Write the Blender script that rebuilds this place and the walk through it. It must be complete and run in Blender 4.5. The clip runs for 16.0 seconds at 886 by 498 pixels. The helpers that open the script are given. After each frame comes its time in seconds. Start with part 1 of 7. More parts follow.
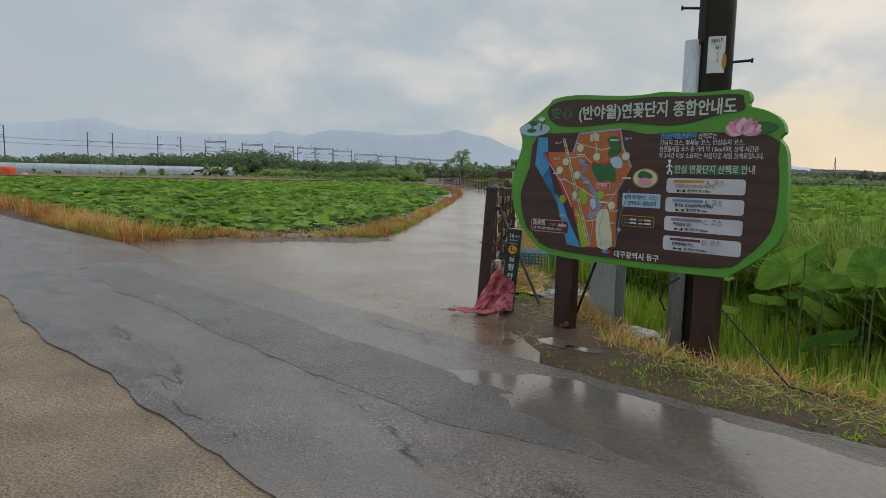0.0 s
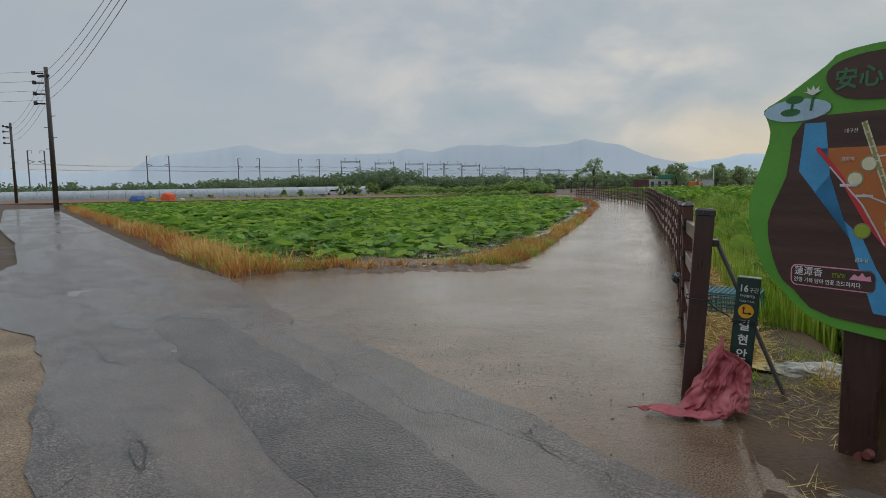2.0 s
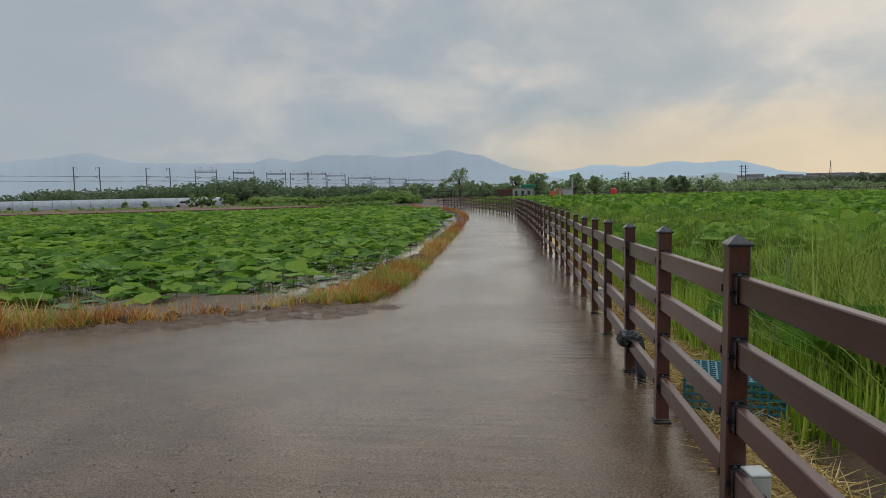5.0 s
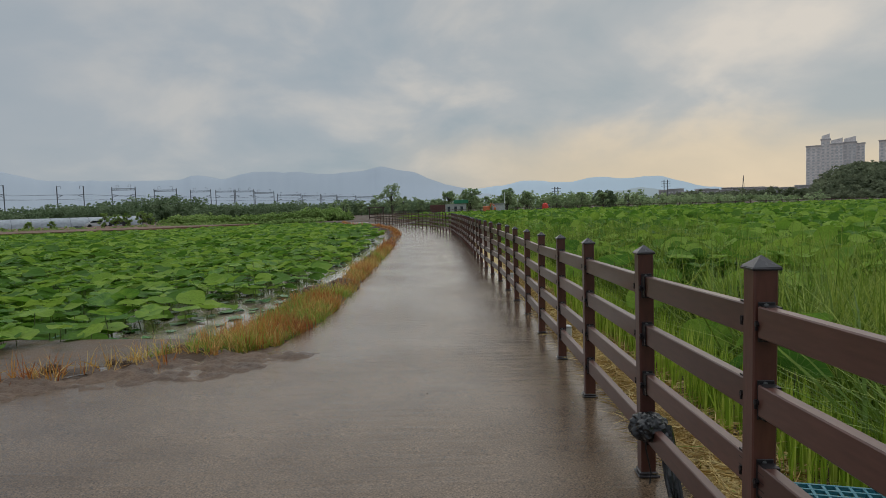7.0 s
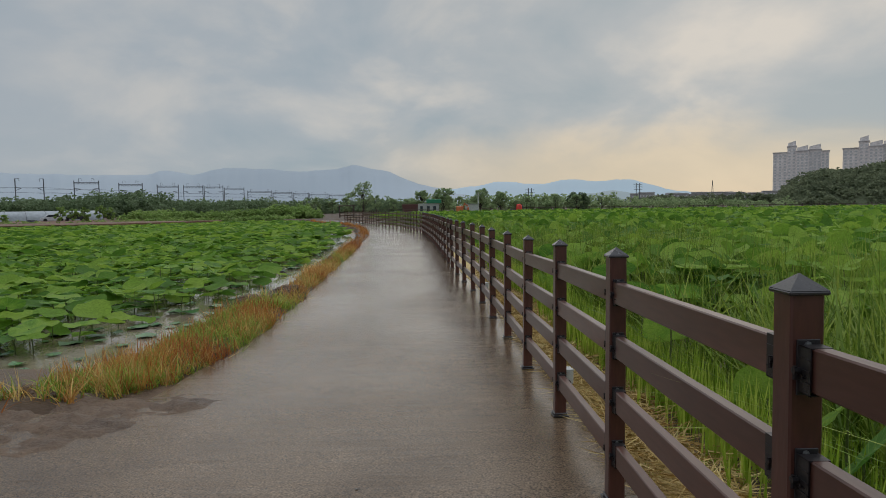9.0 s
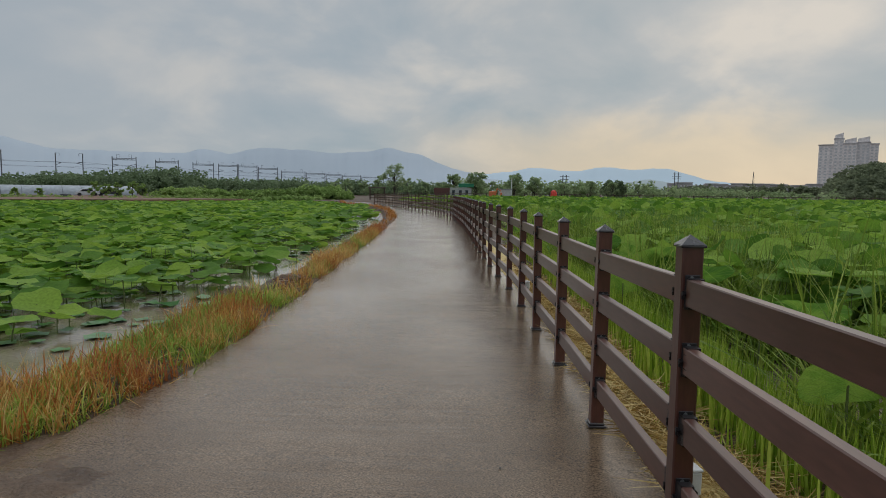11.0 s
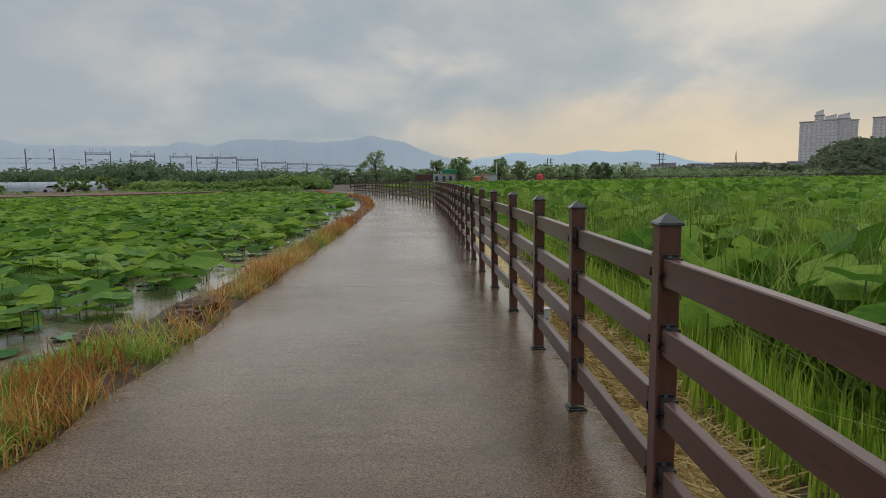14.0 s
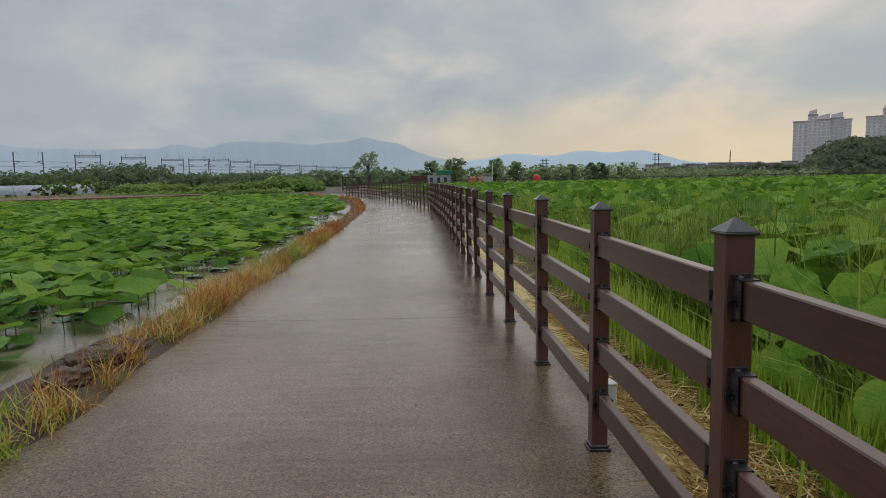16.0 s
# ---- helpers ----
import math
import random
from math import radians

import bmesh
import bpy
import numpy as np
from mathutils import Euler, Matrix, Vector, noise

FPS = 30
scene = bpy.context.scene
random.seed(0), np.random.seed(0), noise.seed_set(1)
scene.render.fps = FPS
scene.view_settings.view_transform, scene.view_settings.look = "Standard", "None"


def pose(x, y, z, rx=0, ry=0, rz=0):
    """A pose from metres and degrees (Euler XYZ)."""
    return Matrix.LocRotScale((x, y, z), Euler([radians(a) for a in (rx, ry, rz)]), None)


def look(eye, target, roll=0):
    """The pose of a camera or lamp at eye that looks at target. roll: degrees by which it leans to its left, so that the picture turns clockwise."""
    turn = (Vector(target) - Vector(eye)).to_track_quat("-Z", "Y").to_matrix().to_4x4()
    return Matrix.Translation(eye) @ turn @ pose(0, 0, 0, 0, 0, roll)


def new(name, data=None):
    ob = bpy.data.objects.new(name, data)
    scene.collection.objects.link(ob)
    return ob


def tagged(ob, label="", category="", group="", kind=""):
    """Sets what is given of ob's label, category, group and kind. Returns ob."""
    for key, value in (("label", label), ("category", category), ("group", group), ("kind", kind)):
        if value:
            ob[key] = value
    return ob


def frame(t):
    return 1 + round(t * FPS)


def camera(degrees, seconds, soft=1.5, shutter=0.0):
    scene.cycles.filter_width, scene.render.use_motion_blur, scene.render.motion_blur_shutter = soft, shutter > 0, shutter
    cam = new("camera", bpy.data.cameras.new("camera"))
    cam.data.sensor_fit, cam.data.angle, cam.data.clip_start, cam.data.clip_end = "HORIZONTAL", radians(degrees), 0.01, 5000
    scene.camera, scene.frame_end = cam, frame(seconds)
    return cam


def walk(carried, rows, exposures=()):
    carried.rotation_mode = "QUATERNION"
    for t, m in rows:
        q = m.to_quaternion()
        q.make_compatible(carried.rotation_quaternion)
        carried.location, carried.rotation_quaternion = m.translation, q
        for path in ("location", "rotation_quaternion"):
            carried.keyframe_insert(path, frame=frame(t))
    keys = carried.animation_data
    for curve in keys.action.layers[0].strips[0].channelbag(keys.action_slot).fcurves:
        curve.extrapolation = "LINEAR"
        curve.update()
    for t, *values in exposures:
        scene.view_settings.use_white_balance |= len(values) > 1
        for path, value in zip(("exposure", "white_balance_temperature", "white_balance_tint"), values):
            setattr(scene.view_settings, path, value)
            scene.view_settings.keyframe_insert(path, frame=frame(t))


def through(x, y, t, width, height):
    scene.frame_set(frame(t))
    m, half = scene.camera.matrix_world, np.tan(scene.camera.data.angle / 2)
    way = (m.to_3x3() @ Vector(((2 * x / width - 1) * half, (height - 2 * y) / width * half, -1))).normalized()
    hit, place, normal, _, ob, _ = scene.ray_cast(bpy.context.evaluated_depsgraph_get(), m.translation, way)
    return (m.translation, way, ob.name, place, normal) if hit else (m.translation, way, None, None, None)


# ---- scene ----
PATH = [
    (0, (0.479, -5.998, 1.295), (0.195, -4.033, 1.057), 1.2),
    (0.5, (0.368, -5.471, 1.312), (-0.046, -3.528, 1.087), -0.2),
    (1, (0.222, -4.966, 1.314), (-0.331, -3.054, 1.113), 0.5),
    (1.5, (0.021, -4.481, 1.328), (-0.538, -2.571, 1.126), 0.4),
    (2, (-0.128, -4.002, 1.342), (-0.806, -2.131, 1.143), -1.0),
    (2.5, (-0.326, -3.502, 1.356), (-0.922, -1.608, 1.12), -2.8),
    (3, (-0.427, -2.982, 1.38), (-0.936, -1.067, 1.106), -3.2),
    (3.5, (-0.567, -2.478, 1.387), (-1.007, -0.543, 1.138), -3.3),
    (4, (-0.614, -1.962, 1.379), (-0.961, -0.008, 1.128), -4.2),
    (4.5, (-0.703, -1.485, 1.376), (-1.013, 0.479, 1.159), -2.3),
    (6.8, (-0.929, 0.752, 1.308), (-1.039, 2.745, 1.185), -1.6),
    (7, (-0.934, 0.921, 1.323), (-1.0, 2.915, 1.192), -1.8),
    (7.5, (-0.916, 1.365, 1.316), (-0.963, 3.36, 1.19), -1.1),
    (8, (-0.926, 1.829, 1.313), (-0.942, 3.826, 1.201), -0.6),
    (8.5, (-0.868, 2.303, 1.290), (-0.848, 4.299, 1.166), -0.9),
    (10.8, (-0.805, 4.505, 1.182), (-0.842, 6.499, 1.031), 0.6),
    (11, (-0.815, 4.702, 1.178), (-0.893, 6.693, 0.997), 0.6),
    (11.5, (-0.868, 5.151, 1.182), (-0.95, 7.141, 0.997), 0.8),
    (12, (-0.872, 5.61, 1.178), (-0.955, 7.6, 0.993), 0.7),
    (12.5, (-0.915, 6.097, 1.17), (-1.011, 8.086, 0.979), 0.1),
    (13, (-0.867, 6.59, 1.155), (-0.962, 8.578, 0.955), -0.8),
    (13.5, (-0.855, 7.07, 1.141), (-0.949, 9.058, 0.941), -0.7),
    (14, (-0.804, 7.567, 1.119), (-0.837, 9.554, 0.897), -0.9),
    (14.5, (-0.829, 8.046, 1.125), (-0.856, 10.033, 0.896), -0.9),
    (15, (-0.828, 8.532, 1.106), (-0.838, 10.52, 0.887), -1.4),
    (15.5, (-0.837, 9.013, 1.096), (-0.853, 11.0, 0.876), -1.4),
    (16, (-0.86, 9.477, 1.097), (-0.877, 11.464, 0.879), -1.2),
]
# ---------- camera ----------
cam = camera(69.9, 16.0, 0.9)
walk(cam, [(t, look(eye, target, roll)) for t, eye, target, roll in PATH], [(0, 0.20), (1.5, 0.09), (4.5, 0.02), (7, -0.08), (11, -0.05), (16, -0.02)])

# ---------- sky and sun ----------
SUN_AZ, SUN_EL = radians(27), radians(24)
world = bpy.data.worlds.new("overcast_sky")
scene.world = world
world.use_nodes = True


def link_nodes(tree):
    def node(kind, **kw):
        n = tree.nodes.new(kind)
        for k, v in kw.items():
            if k.startswith("i_"):
                n.inputs[int(k[2:])].default_value = v
            else:
                setattr(n, k, v)
        return n
    return node


def build_sky():
    tree = world.node_tree
    tree.nodes.clear()
    node, lk = link_nodes(tree), tree.links.new
    out = node("ShaderNodeOutputWorld")
    bg_sky, bg_cloud = node("ShaderNodeBackground", i_1=0.06), node("ShaderNodeBackground", i_1=1.0)
    sky = node("ShaderNodeTexSky", sky_type="NISHITA", sun_disc=False, sun_elevation=SUN_EL, sun_rotation=SUN_AZ)
    lk(sky.outputs[0], bg_sky.inputs[0])
    coord = node("ShaderNodeTexCoord")
    sep = node("ShaderNodeSeparateXYZ")
    lk(coord.outputs["Generated"], sep.inputs[0])
    up = node("ShaderNodeMath", operation="MAXIMUM", i_1=0.0)
    lk(sep.outputs[2], up.inputs[0])
    lift = node("ShaderNodeMath", operation="ADD", i_1=0.42)
    lk(up.outputs[0], lift.inputs[0])
    px, py = node("ShaderNodeMath", operation="DIVIDE"), node("ShaderNodeMath", operation="DIVIDE")
    lk(sep.outputs[0], px.inputs[0]), lk(lift.outputs[0], px.inputs[1])
    lk(sep.outputs[1], py.inputs[0]), lk(lift.outputs[0], py.inputs[1])
    plane = node("ShaderNodeCombineXYZ")
    lk(px.outputs[0], plane.inputs[0]), lk(py.outputs[0], plane.inputs[1])
    big = node("ShaderNodeTexNoise")
    big.inputs["Scale"].default_value, big.inputs["Detail"].default_value, big.inputs["Roughness"].default_value = 2.3, 7.0, 0.52
    big.inputs["Distortion"].default_value = 0.25
    lk(plane.outputs[0], big.inputs["Vector"])
    tone = node("ShaderNodeValToRGB")
    cr = tone.color_ramp
    cr.elements[0].position, cr.elements[0].color = 0.36, (0.325, 0.395, 0.445, 1)
    cr.elements[1].position, cr.elements[1].color = 0.66, (0.64, 0.61, 0.565, 1)
    mid = cr.elements.new(0.5)
    mid.color = (0.415, 0.455, 0.485, 1)
    lk(big.outputs["Fac"], tone.inputs[0])
    # the cloud deck breaks up towards the sun and is even away from it
    calm = node("ShaderNodeMixRGB", i_1=(0.39, 0.435, 0.482, 1))
    lk(tone.outputs[0], calm.inputs[2])
    # thin cloud in front of the low sun
    sun_dir = node("ShaderNodeCombineXYZ", i_0=math.sin(SUN_AZ), i_1=math.cos(SUN_AZ), i_2=0.18)
    dot = node("ShaderNodeVectorMath", operation="DOT_PRODUCT")
    lk(coord.outputs["Generated"], dot.inputs[0]), lk(sun_dir.outputs[0], dot.inputs[1])
    broken = node("ShaderNodeMapRange", i_1=0.35, i_2=0.92, i_3=0.13, i_4=1.0)
    lk(dot.outputs["Value"], broken.inputs[0]), lk(broken.outputs[0], calm.inputs[0])
    glow = node("ShaderNodeMapRange", i_1=0.80, i_2=1.0, i_3=0.0, i_4=0.7, interpolation_type="SMOOTHSTEP")
    lk(dot.outputs["Value"], glow.inputs[0])
    low = node("ShaderNodeMapRange", i_1=0.055, i_2=0.15, i_3=1.0, i_4=0.10, interpolation_type="SMOOTHSTEP")
    ragged = node("ShaderNodeMath", operation="MULTIPLY_ADD", i_1=-0.16)
    height = node("ShaderNodeMath", operation="ADD", i_1=0.08)
    lk(big.outputs["Fac"], ragged.inputs[0]), lk(up.outputs[0], ragged.inputs[2]), lk(ragged.outputs[0], height.inputs[0])
    lk(height.outputs[0], low.inputs[0])
    fac = node("ShaderNodeMath", operation="MULTIPLY")
    lk(glow.outputs[0], fac.inputs[0]), lk(low.outputs[0], fac.inputs[1])
    warm = node("ShaderNodeMixRGB", blend_type="MIX", i_2=(0.72, 0.585, 0.40, 1))
    lk(fac.outputs[0], warm.inputs[0]), lk(calm.outputs[0], warm.inputs[1])
    # an overcast sky is brightest overhead
    zen = node("ShaderNodeMapRange", i_1=0.40, i_2=1.0, i_3=1.0, i_4=2.5, interpolation_type="SMOOTHSTEP")
    lk(up.outputs[0], zen.inputs[0])
    scale = node("ShaderNodeVectorMath", operation="SCALE")
    lk(warm.outputs[0], scale.inputs[0]), lk(zen.outputs[0], scale.inputs["Scale"])
    lk(scale.outputs[0], bg_cloud.inputs[0])
    mix = node("ShaderNodeMixShader", i_0=0.93)
    lk(bg_sky.outputs[0], mix.inputs[1]), lk(bg_cloud.outputs[0], mix.inputs[2]), lk(mix.outputs[0], out.inputs[0])


build_sky()
sun = new("sun", bpy.data.lights.new("sun", "SUN"))
sun.data.energy, sun.data.angle, sun.data.color = 0.6, radians(100), (1.0, 0.94, 0.85)
sun.matrix_world = look((0, 0, 30), (-30 * math.sin(SUN_AZ), -30 * math.cos(SUN_AZ), 30 - 30 * math.tan(SUN_EL)))


# ---------- materials ----------
def material(name, colours, scale=4.0, fine=60.0, rough=(0.5, 0.7), bump=0.2, depth=0.004, metal=0.0, island=0.0, each=0.0, spec=0.5, through=0.0, stretch=(1, 1, 1), grain=(0.78, 1.2)):
    """Two tones in broad patches, fine grain over them, roughness and relief by the same grain."""
    m = bpy.data.materials.new(name)
    m.use_nodes = True
    tree = m.node_tree
    node, lk = link_nodes(tree), tree.links.new
    b = tree.nodes["Principled BSDF"]
    coord, mapping = node("ShaderNodeTexCoord"), node("ShaderNodeMapping")
    mapping.inputs["Scale"].default_value = stretch
    lk(coord.outputs["Object"], mapping.inputs[0])
    n1, n2 = node("ShaderNodeTexNoise"), node("ShaderNodeTexNoise")
    for n, s, d in ((n1, scale, 5.0), (n2, fine, 3.0)):
        n.inputs["Scale"].default_value, n.inputs["Detail"].default_value = s, d
        lk(mapping.outputs[0], n.inputs["Vector"])
    ramp = node("ShaderNodeValToRGB")
    els = ramp.color_ramp.elements
    els[0].position, els[1].position = 0.32, 0.68
    els[0].color, els[1].color = (*colours[0], 1), (*colours[-1], 1)
    for k, c in enumerate(colours[1:-1]):
        e = els.new(0.32 + 0.36 * (k + 1) / (len(colours) - 1))
        e.color = (*c, 1)
    value = n1.outputs["Fac"]
    if island or each:
        src = node("ShaderNodeNewGeometry").outputs["Random Per Island"] if island else node("ShaderNodeObjectInfo").outputs["Random"]
        add = node("ShaderNodeMapRange", i_1=0.0, i_2=1.0, i_3=-(island or each), i_4=(island or each))
        lk(src, add.inputs[0])
        total = node("ShaderNodeMath", operation="ADD")
        lk(value, total.inputs[0]), lk(add.outputs[0], total.inputs[1])
        value = total.outputs[0]
    lk(value, ramp.inputs[0])
    shade = node("ShaderNodeMapRange", i_1=0.25, i_2=0.75, i_3=grain[0], i_4=grain[1])
    lk(n2.outputs["Fac"], shade.inputs[0])
    tint = node("ShaderNodeVectorMath", operation="SCALE")
    lk(ramp.outputs[0], tint.inputs[0]), lk(shade.outputs[0], tint.inputs["Scale"])
    lk(tint.outputs[0], b.inputs["Base Color"])
    r = node("ShaderNodeMapRange", i_1=0.35, i_2=0.65, i_3=rough[0], i_4=rough[1])
    lk(n1.outputs["Fac"], r.inputs[0]), lk(r.outputs[0], b.inputs["Roughness"])
    b.inputs["Metallic"].default_value = metal
    b.inputs["Specular IOR Level"].default_value = spec
    if bump:
        bp = node("ShaderNodeBump")
        bp.inputs["Strength"].default_value, bp.inputs["Distance"].default_value = bump, depth
        lk(n2.outputs["Fac"], bp.inputs["Height"]), lk(bp.outputs[0], b.inputs["Normal"])
    if through:
        tr = node("ShaderNodeBsdfTranslucent")
        lk(tint.outputs[0], tr.inputs[0])
        mx = node("ShaderNodeMixShader", i_0=through)
        lk(b.outputs[0], mx.inputs[1]), lk(tr.outputs[0], mx.inputs[2]), lk(mx.outputs[0], tree.nodes["Material Output"].inputs[0])
    return m


def plain(name, c, rough=0.5, metal=0.0):
    return material(name, (tuple(0.85 * v for v in c), tuple(min(1, 1.1 * v) for v in c)), 6, 90, (rough, rough + 0.1), 0.06, 0.001, metal, grain=(0.94, 1.06))


def pavement_material(name, colours, puddle, crack=0.0, crack_scale=0.5, grain=120.0, wet=(0.07, 0.42), relief=0.5, broom=0.0, silt=0.0, soft=0.1, lane=False, speckle=(0.5, 1.6), film_colour=None, depth=0.006, gloss=0.31):
    """Rain-wet paving: film of water in the low patches, damp grain elsewhere, open cracks."""
    m = bpy.data.materials.new(name)
    m.use_nodes = True
    tree = m.node_tree
    node, lk = link_nodes(tree), tree.links.new
    b = tree.nodes["Principled BSDF"]
    coord = node("ShaderNodeTexCoord").outputs["Object"]
    lowp, stain, fine, peb = node("ShaderNodeTexNoise"), node("ShaderNodeTexNoise"), node("ShaderNodeTexNoise"), node("ShaderNodeTexVoronoi")
    for n, s, d in ((lowp, 0.55, 4.0), (stain, 2.2, 6.0), (fine, grain, 3.0)):
        n.inputs["Scale"].default_value, n.inputs["Detail"].default_value = s, d
        lk(coord, n.inputs["Vector"])
    if lane:
        # along the lane the old patches and wheel tracks run lengthwise
        along = node("ShaderNodeMapping", vector_type="TEXTURE")
        along.inputs["Rotation"].default_value, along.inputs["Scale"].default_value = (0, 0, radians(-36.9)), (2.6, 0.8, 1)
        lk(coord, along.inputs[0])
        tree.links.remove(lowp.inputs["Vector"].links[0])
        lk(along.outputs[0], lowp.inputs["Vector"])
        lowp.inputs["Scale"].default_value, lowp.inputs["Detail"].default_value, lowp.inputs["Distortion"].default_value = 0.8, 9.0, 0.3
    peb.inputs["Scale"].default_value = grain * 1.5
    lk(coord, peb.inputs["Vector"])
    ramp = node("ShaderNodeValToRGB")
    els = ramp.color_ramp.elements
    els[0].position, els[1].position = 0.3, 0.7
    els[0].color, els[1].color = (*colours[0], 1), (*colours[1], 1)
    lk(stain.outputs["Fac"], ramp.inputs[0])
    speck = node("ShaderNodeMapRange", i_1=0.3, i_2=0.7, i_3=speckle[0], i_4=speckle[1])
    lk(fine.outputs["Fac"], speck.inputs[0])
    col = node("ShaderNodeVectorMath", operation="SCALE")
    lk(ramp.outputs[0], col.inputs[0]), lk(speck.outputs[0], col.inputs["Scale"])
    film = node("ShaderNodeMapRange", i_1=puddle - soft, i_2=puddle + soft, i_3=1.0, i_4=0.0, interpolation_type="SMOOTHSTEP")
    lk(lowp.outputs["Fac"], film.inputs[0])
    rough = node("ShaderNodeMapRange", i_1=0.0, i_2=1.0, i_3=wet[1], i_4=wet[0])
    lk(film.outputs[0], rough.inputs[0]), lk(rough.outputs[0], b.inputs["Roughness"])
    height = fine.outputs["Fac"]
    if broom:
        wv, sweep = node("ShaderNodeTexNoise"), node("ShaderNodeMapping")
        sweep.inputs["Scale"].default_value = (0.9, 7.0, 1)
        wv.inputs["Scale"].default_value, wv.inputs["Detail"].default_value, wv.inputs["Roughness"].default_value = 1.5, 6.0, 0.6
        lk(coord, sweep.inputs[0]), lk(sweep.outputs[0], wv.inputs["Vector"])
        sm = node("ShaderNodeMath", operation="MULTIPLY_ADD", i_1=broom)
        lk(wv.outputs["Fac"], sm.inputs[0]), lk(height, sm.inputs[2])
        height = sm.outputs[0]
    colour = col.outputs[0]
    chips = node("ShaderNodeMapRange", i_1=0.0, i_2=1.0, i_3=0.55 if lane else 0.8, i_4=1.5 if lane else 1.2)
    sep = node("ShaderNodeSeparateColor")
    lk(peb.outputs["Color"], sep.inputs[0]), lk(sep.outputs[0], chips.inputs[0])
    chipped = node("ShaderNodeVectorMath", operation="SCALE")
    lk(colour, chipped.inputs[0]), lk(chips.outputs[0], chipped.inputs["Scale"])
    colour = chipped.outputs[0]
    if film_colour:
        cover = node("ShaderNodeMath", operation="MULTIPLY", i_1=0.55)
        washed = node("ShaderNodeMixRGB", i_2=(*film_colour, 1))
        lk(film.outputs[0], cover.inputs[0]), lk(cover.outputs[0], washed.inputs[0]), lk(colour, washed.inputs[1])
        colour = washed.outputs[0]
    if silt:
        # washed-in silt lies in runnels along the lane
        turned = node("ShaderNodeMapping", vector_type="TEXTURE")
        turned.inputs["Rotation"].default_value, turned.inputs["Scale"].default_value = (0, 0, radians(-36.9)), (2.9, 0.5, 1)
        lk(coord, turned.inputs[0])
        run = node("ShaderNodeTexNoise")
        run.inputs["Scale"].default_value, run.inputs["Detail"].default_value, run.inputs["Distortion"].default_value = 1.1, 6.0, 0.6
        lk(turned.outputs[0], run.inputs["Vector"])
        much = node("ShaderNodeMapRange", i_1=0.53, i_2=0.68, i_3=0.0, i_4=silt, interpolation_type="SMOOTHSTEP")
        lk(run.outputs["Fac"], much.inputs[0])
        mud_mix = node("ShaderNodeMixRGB", i_2=(0.21, 0.165, 0.125, 1))
        lk(much.outputs[0], mud_mix.inputs[0]), lk(colour, mud_mix.inputs[1])
        colour = mud_mix.outputs[0]
    if crack:
        warp = node("ShaderNodeTexNoise")
        warp.inputs["Scale"].default_value, warp.inputs["Detail"].default_value = 1.6, 5.0
        lk(coord, warp.inputs["Vector"])
        shift = node("ShaderNodeMixRGB", blend_type="LINEAR_LIGHT", i_0=0.28)
        lk(along.outputs[0] if lane else coord, shift.inputs[1]), lk(warp.outputs["Color"], shift.inputs[2])
        vor = node("ShaderNodeTexVoronoi", feature="DISTANCE_TO_EDGE")
        vor.inputs["Scale"].default_value = crack_scale
        lk(shift.outputs[0], vor.inputs["Vector"])
        line = node("ShaderNodeMapRange", i_1=0.0, i_2=crack, i_3=1.0, i_4=0.0, interpolation_type="SMOOTHSTEP")
        lk(vor.outputs["Distance"], line.inputs[0])
        if lane:
            # broken edge of the top layer, open only here and there
            rim = node("ShaderNodeMapRange", i_1=0.0, i_2=0.007, i_3=1.0, i_4=0.0)
            off = node("ShaderNodeMath", operation="SUBTRACT", i_1=puddle + soft)
            size = node("ShaderNodeMath", operation="ABSOLUTE")
            some = node("ShaderNodeMapRange", i_1=0.48, i_2=0.56, i_3=0.0, i_4=1.0)
            both = node("ShaderNodeMath", operation="MULTIPLY")
            most = node("ShaderNodeMath", operation="MAXIMUM")
            lk(lowp.outputs["Fac"], off.inputs[0]), lk(off.outputs[0], size.inputs[0]), lk(size.outputs[0], rim.inputs[0])
            lk(warp.outputs["Fac"], some.inputs[0]), lk(some.outputs[0], both.inputs[0]), lk(rim.outputs[0], both.inputs[1])
            lk(both.outputs[0], most.inputs[0]), lk(line.outputs[0], most.inputs[1])
            line = most
        dark = node("ShaderNodeMixRGB", i_2=(0.045, 0.041, 0.038, 1))
        lk(line.outputs[0], dark.inputs[0]), lk(colour, dark.inputs[1])
        colour = dark.outputs[0]
        cut = node("ShaderNodeMath", operation="MULTIPLY_ADD", i_1=-2.0)
        lk(line.outputs[0], cut.inputs[0]), lk(height, cut.inputs[2])
        height = cut.outputs[0]
    lk(colour, b.inputs["Base Color"])
    b.inputs["Specular IOR Level"].default_value = gloss
    bp = node("ShaderNodeBump")
    amount = node("ShaderNodeMapRange", i_1=0.0, i_2=1.0, i_3=relief, i_4=relief * (0.7 if lane else 0.45))
    lk(film.outputs[0], amount.inputs[0]), lk(amount.outputs[0], bp.inputs["Strength"])
    bp.inputs["Distance"].default_value = depth
    lk(height, bp.inputs["Height"]), lk(bp.outputs[0], b.inputs["Normal"])
    return m


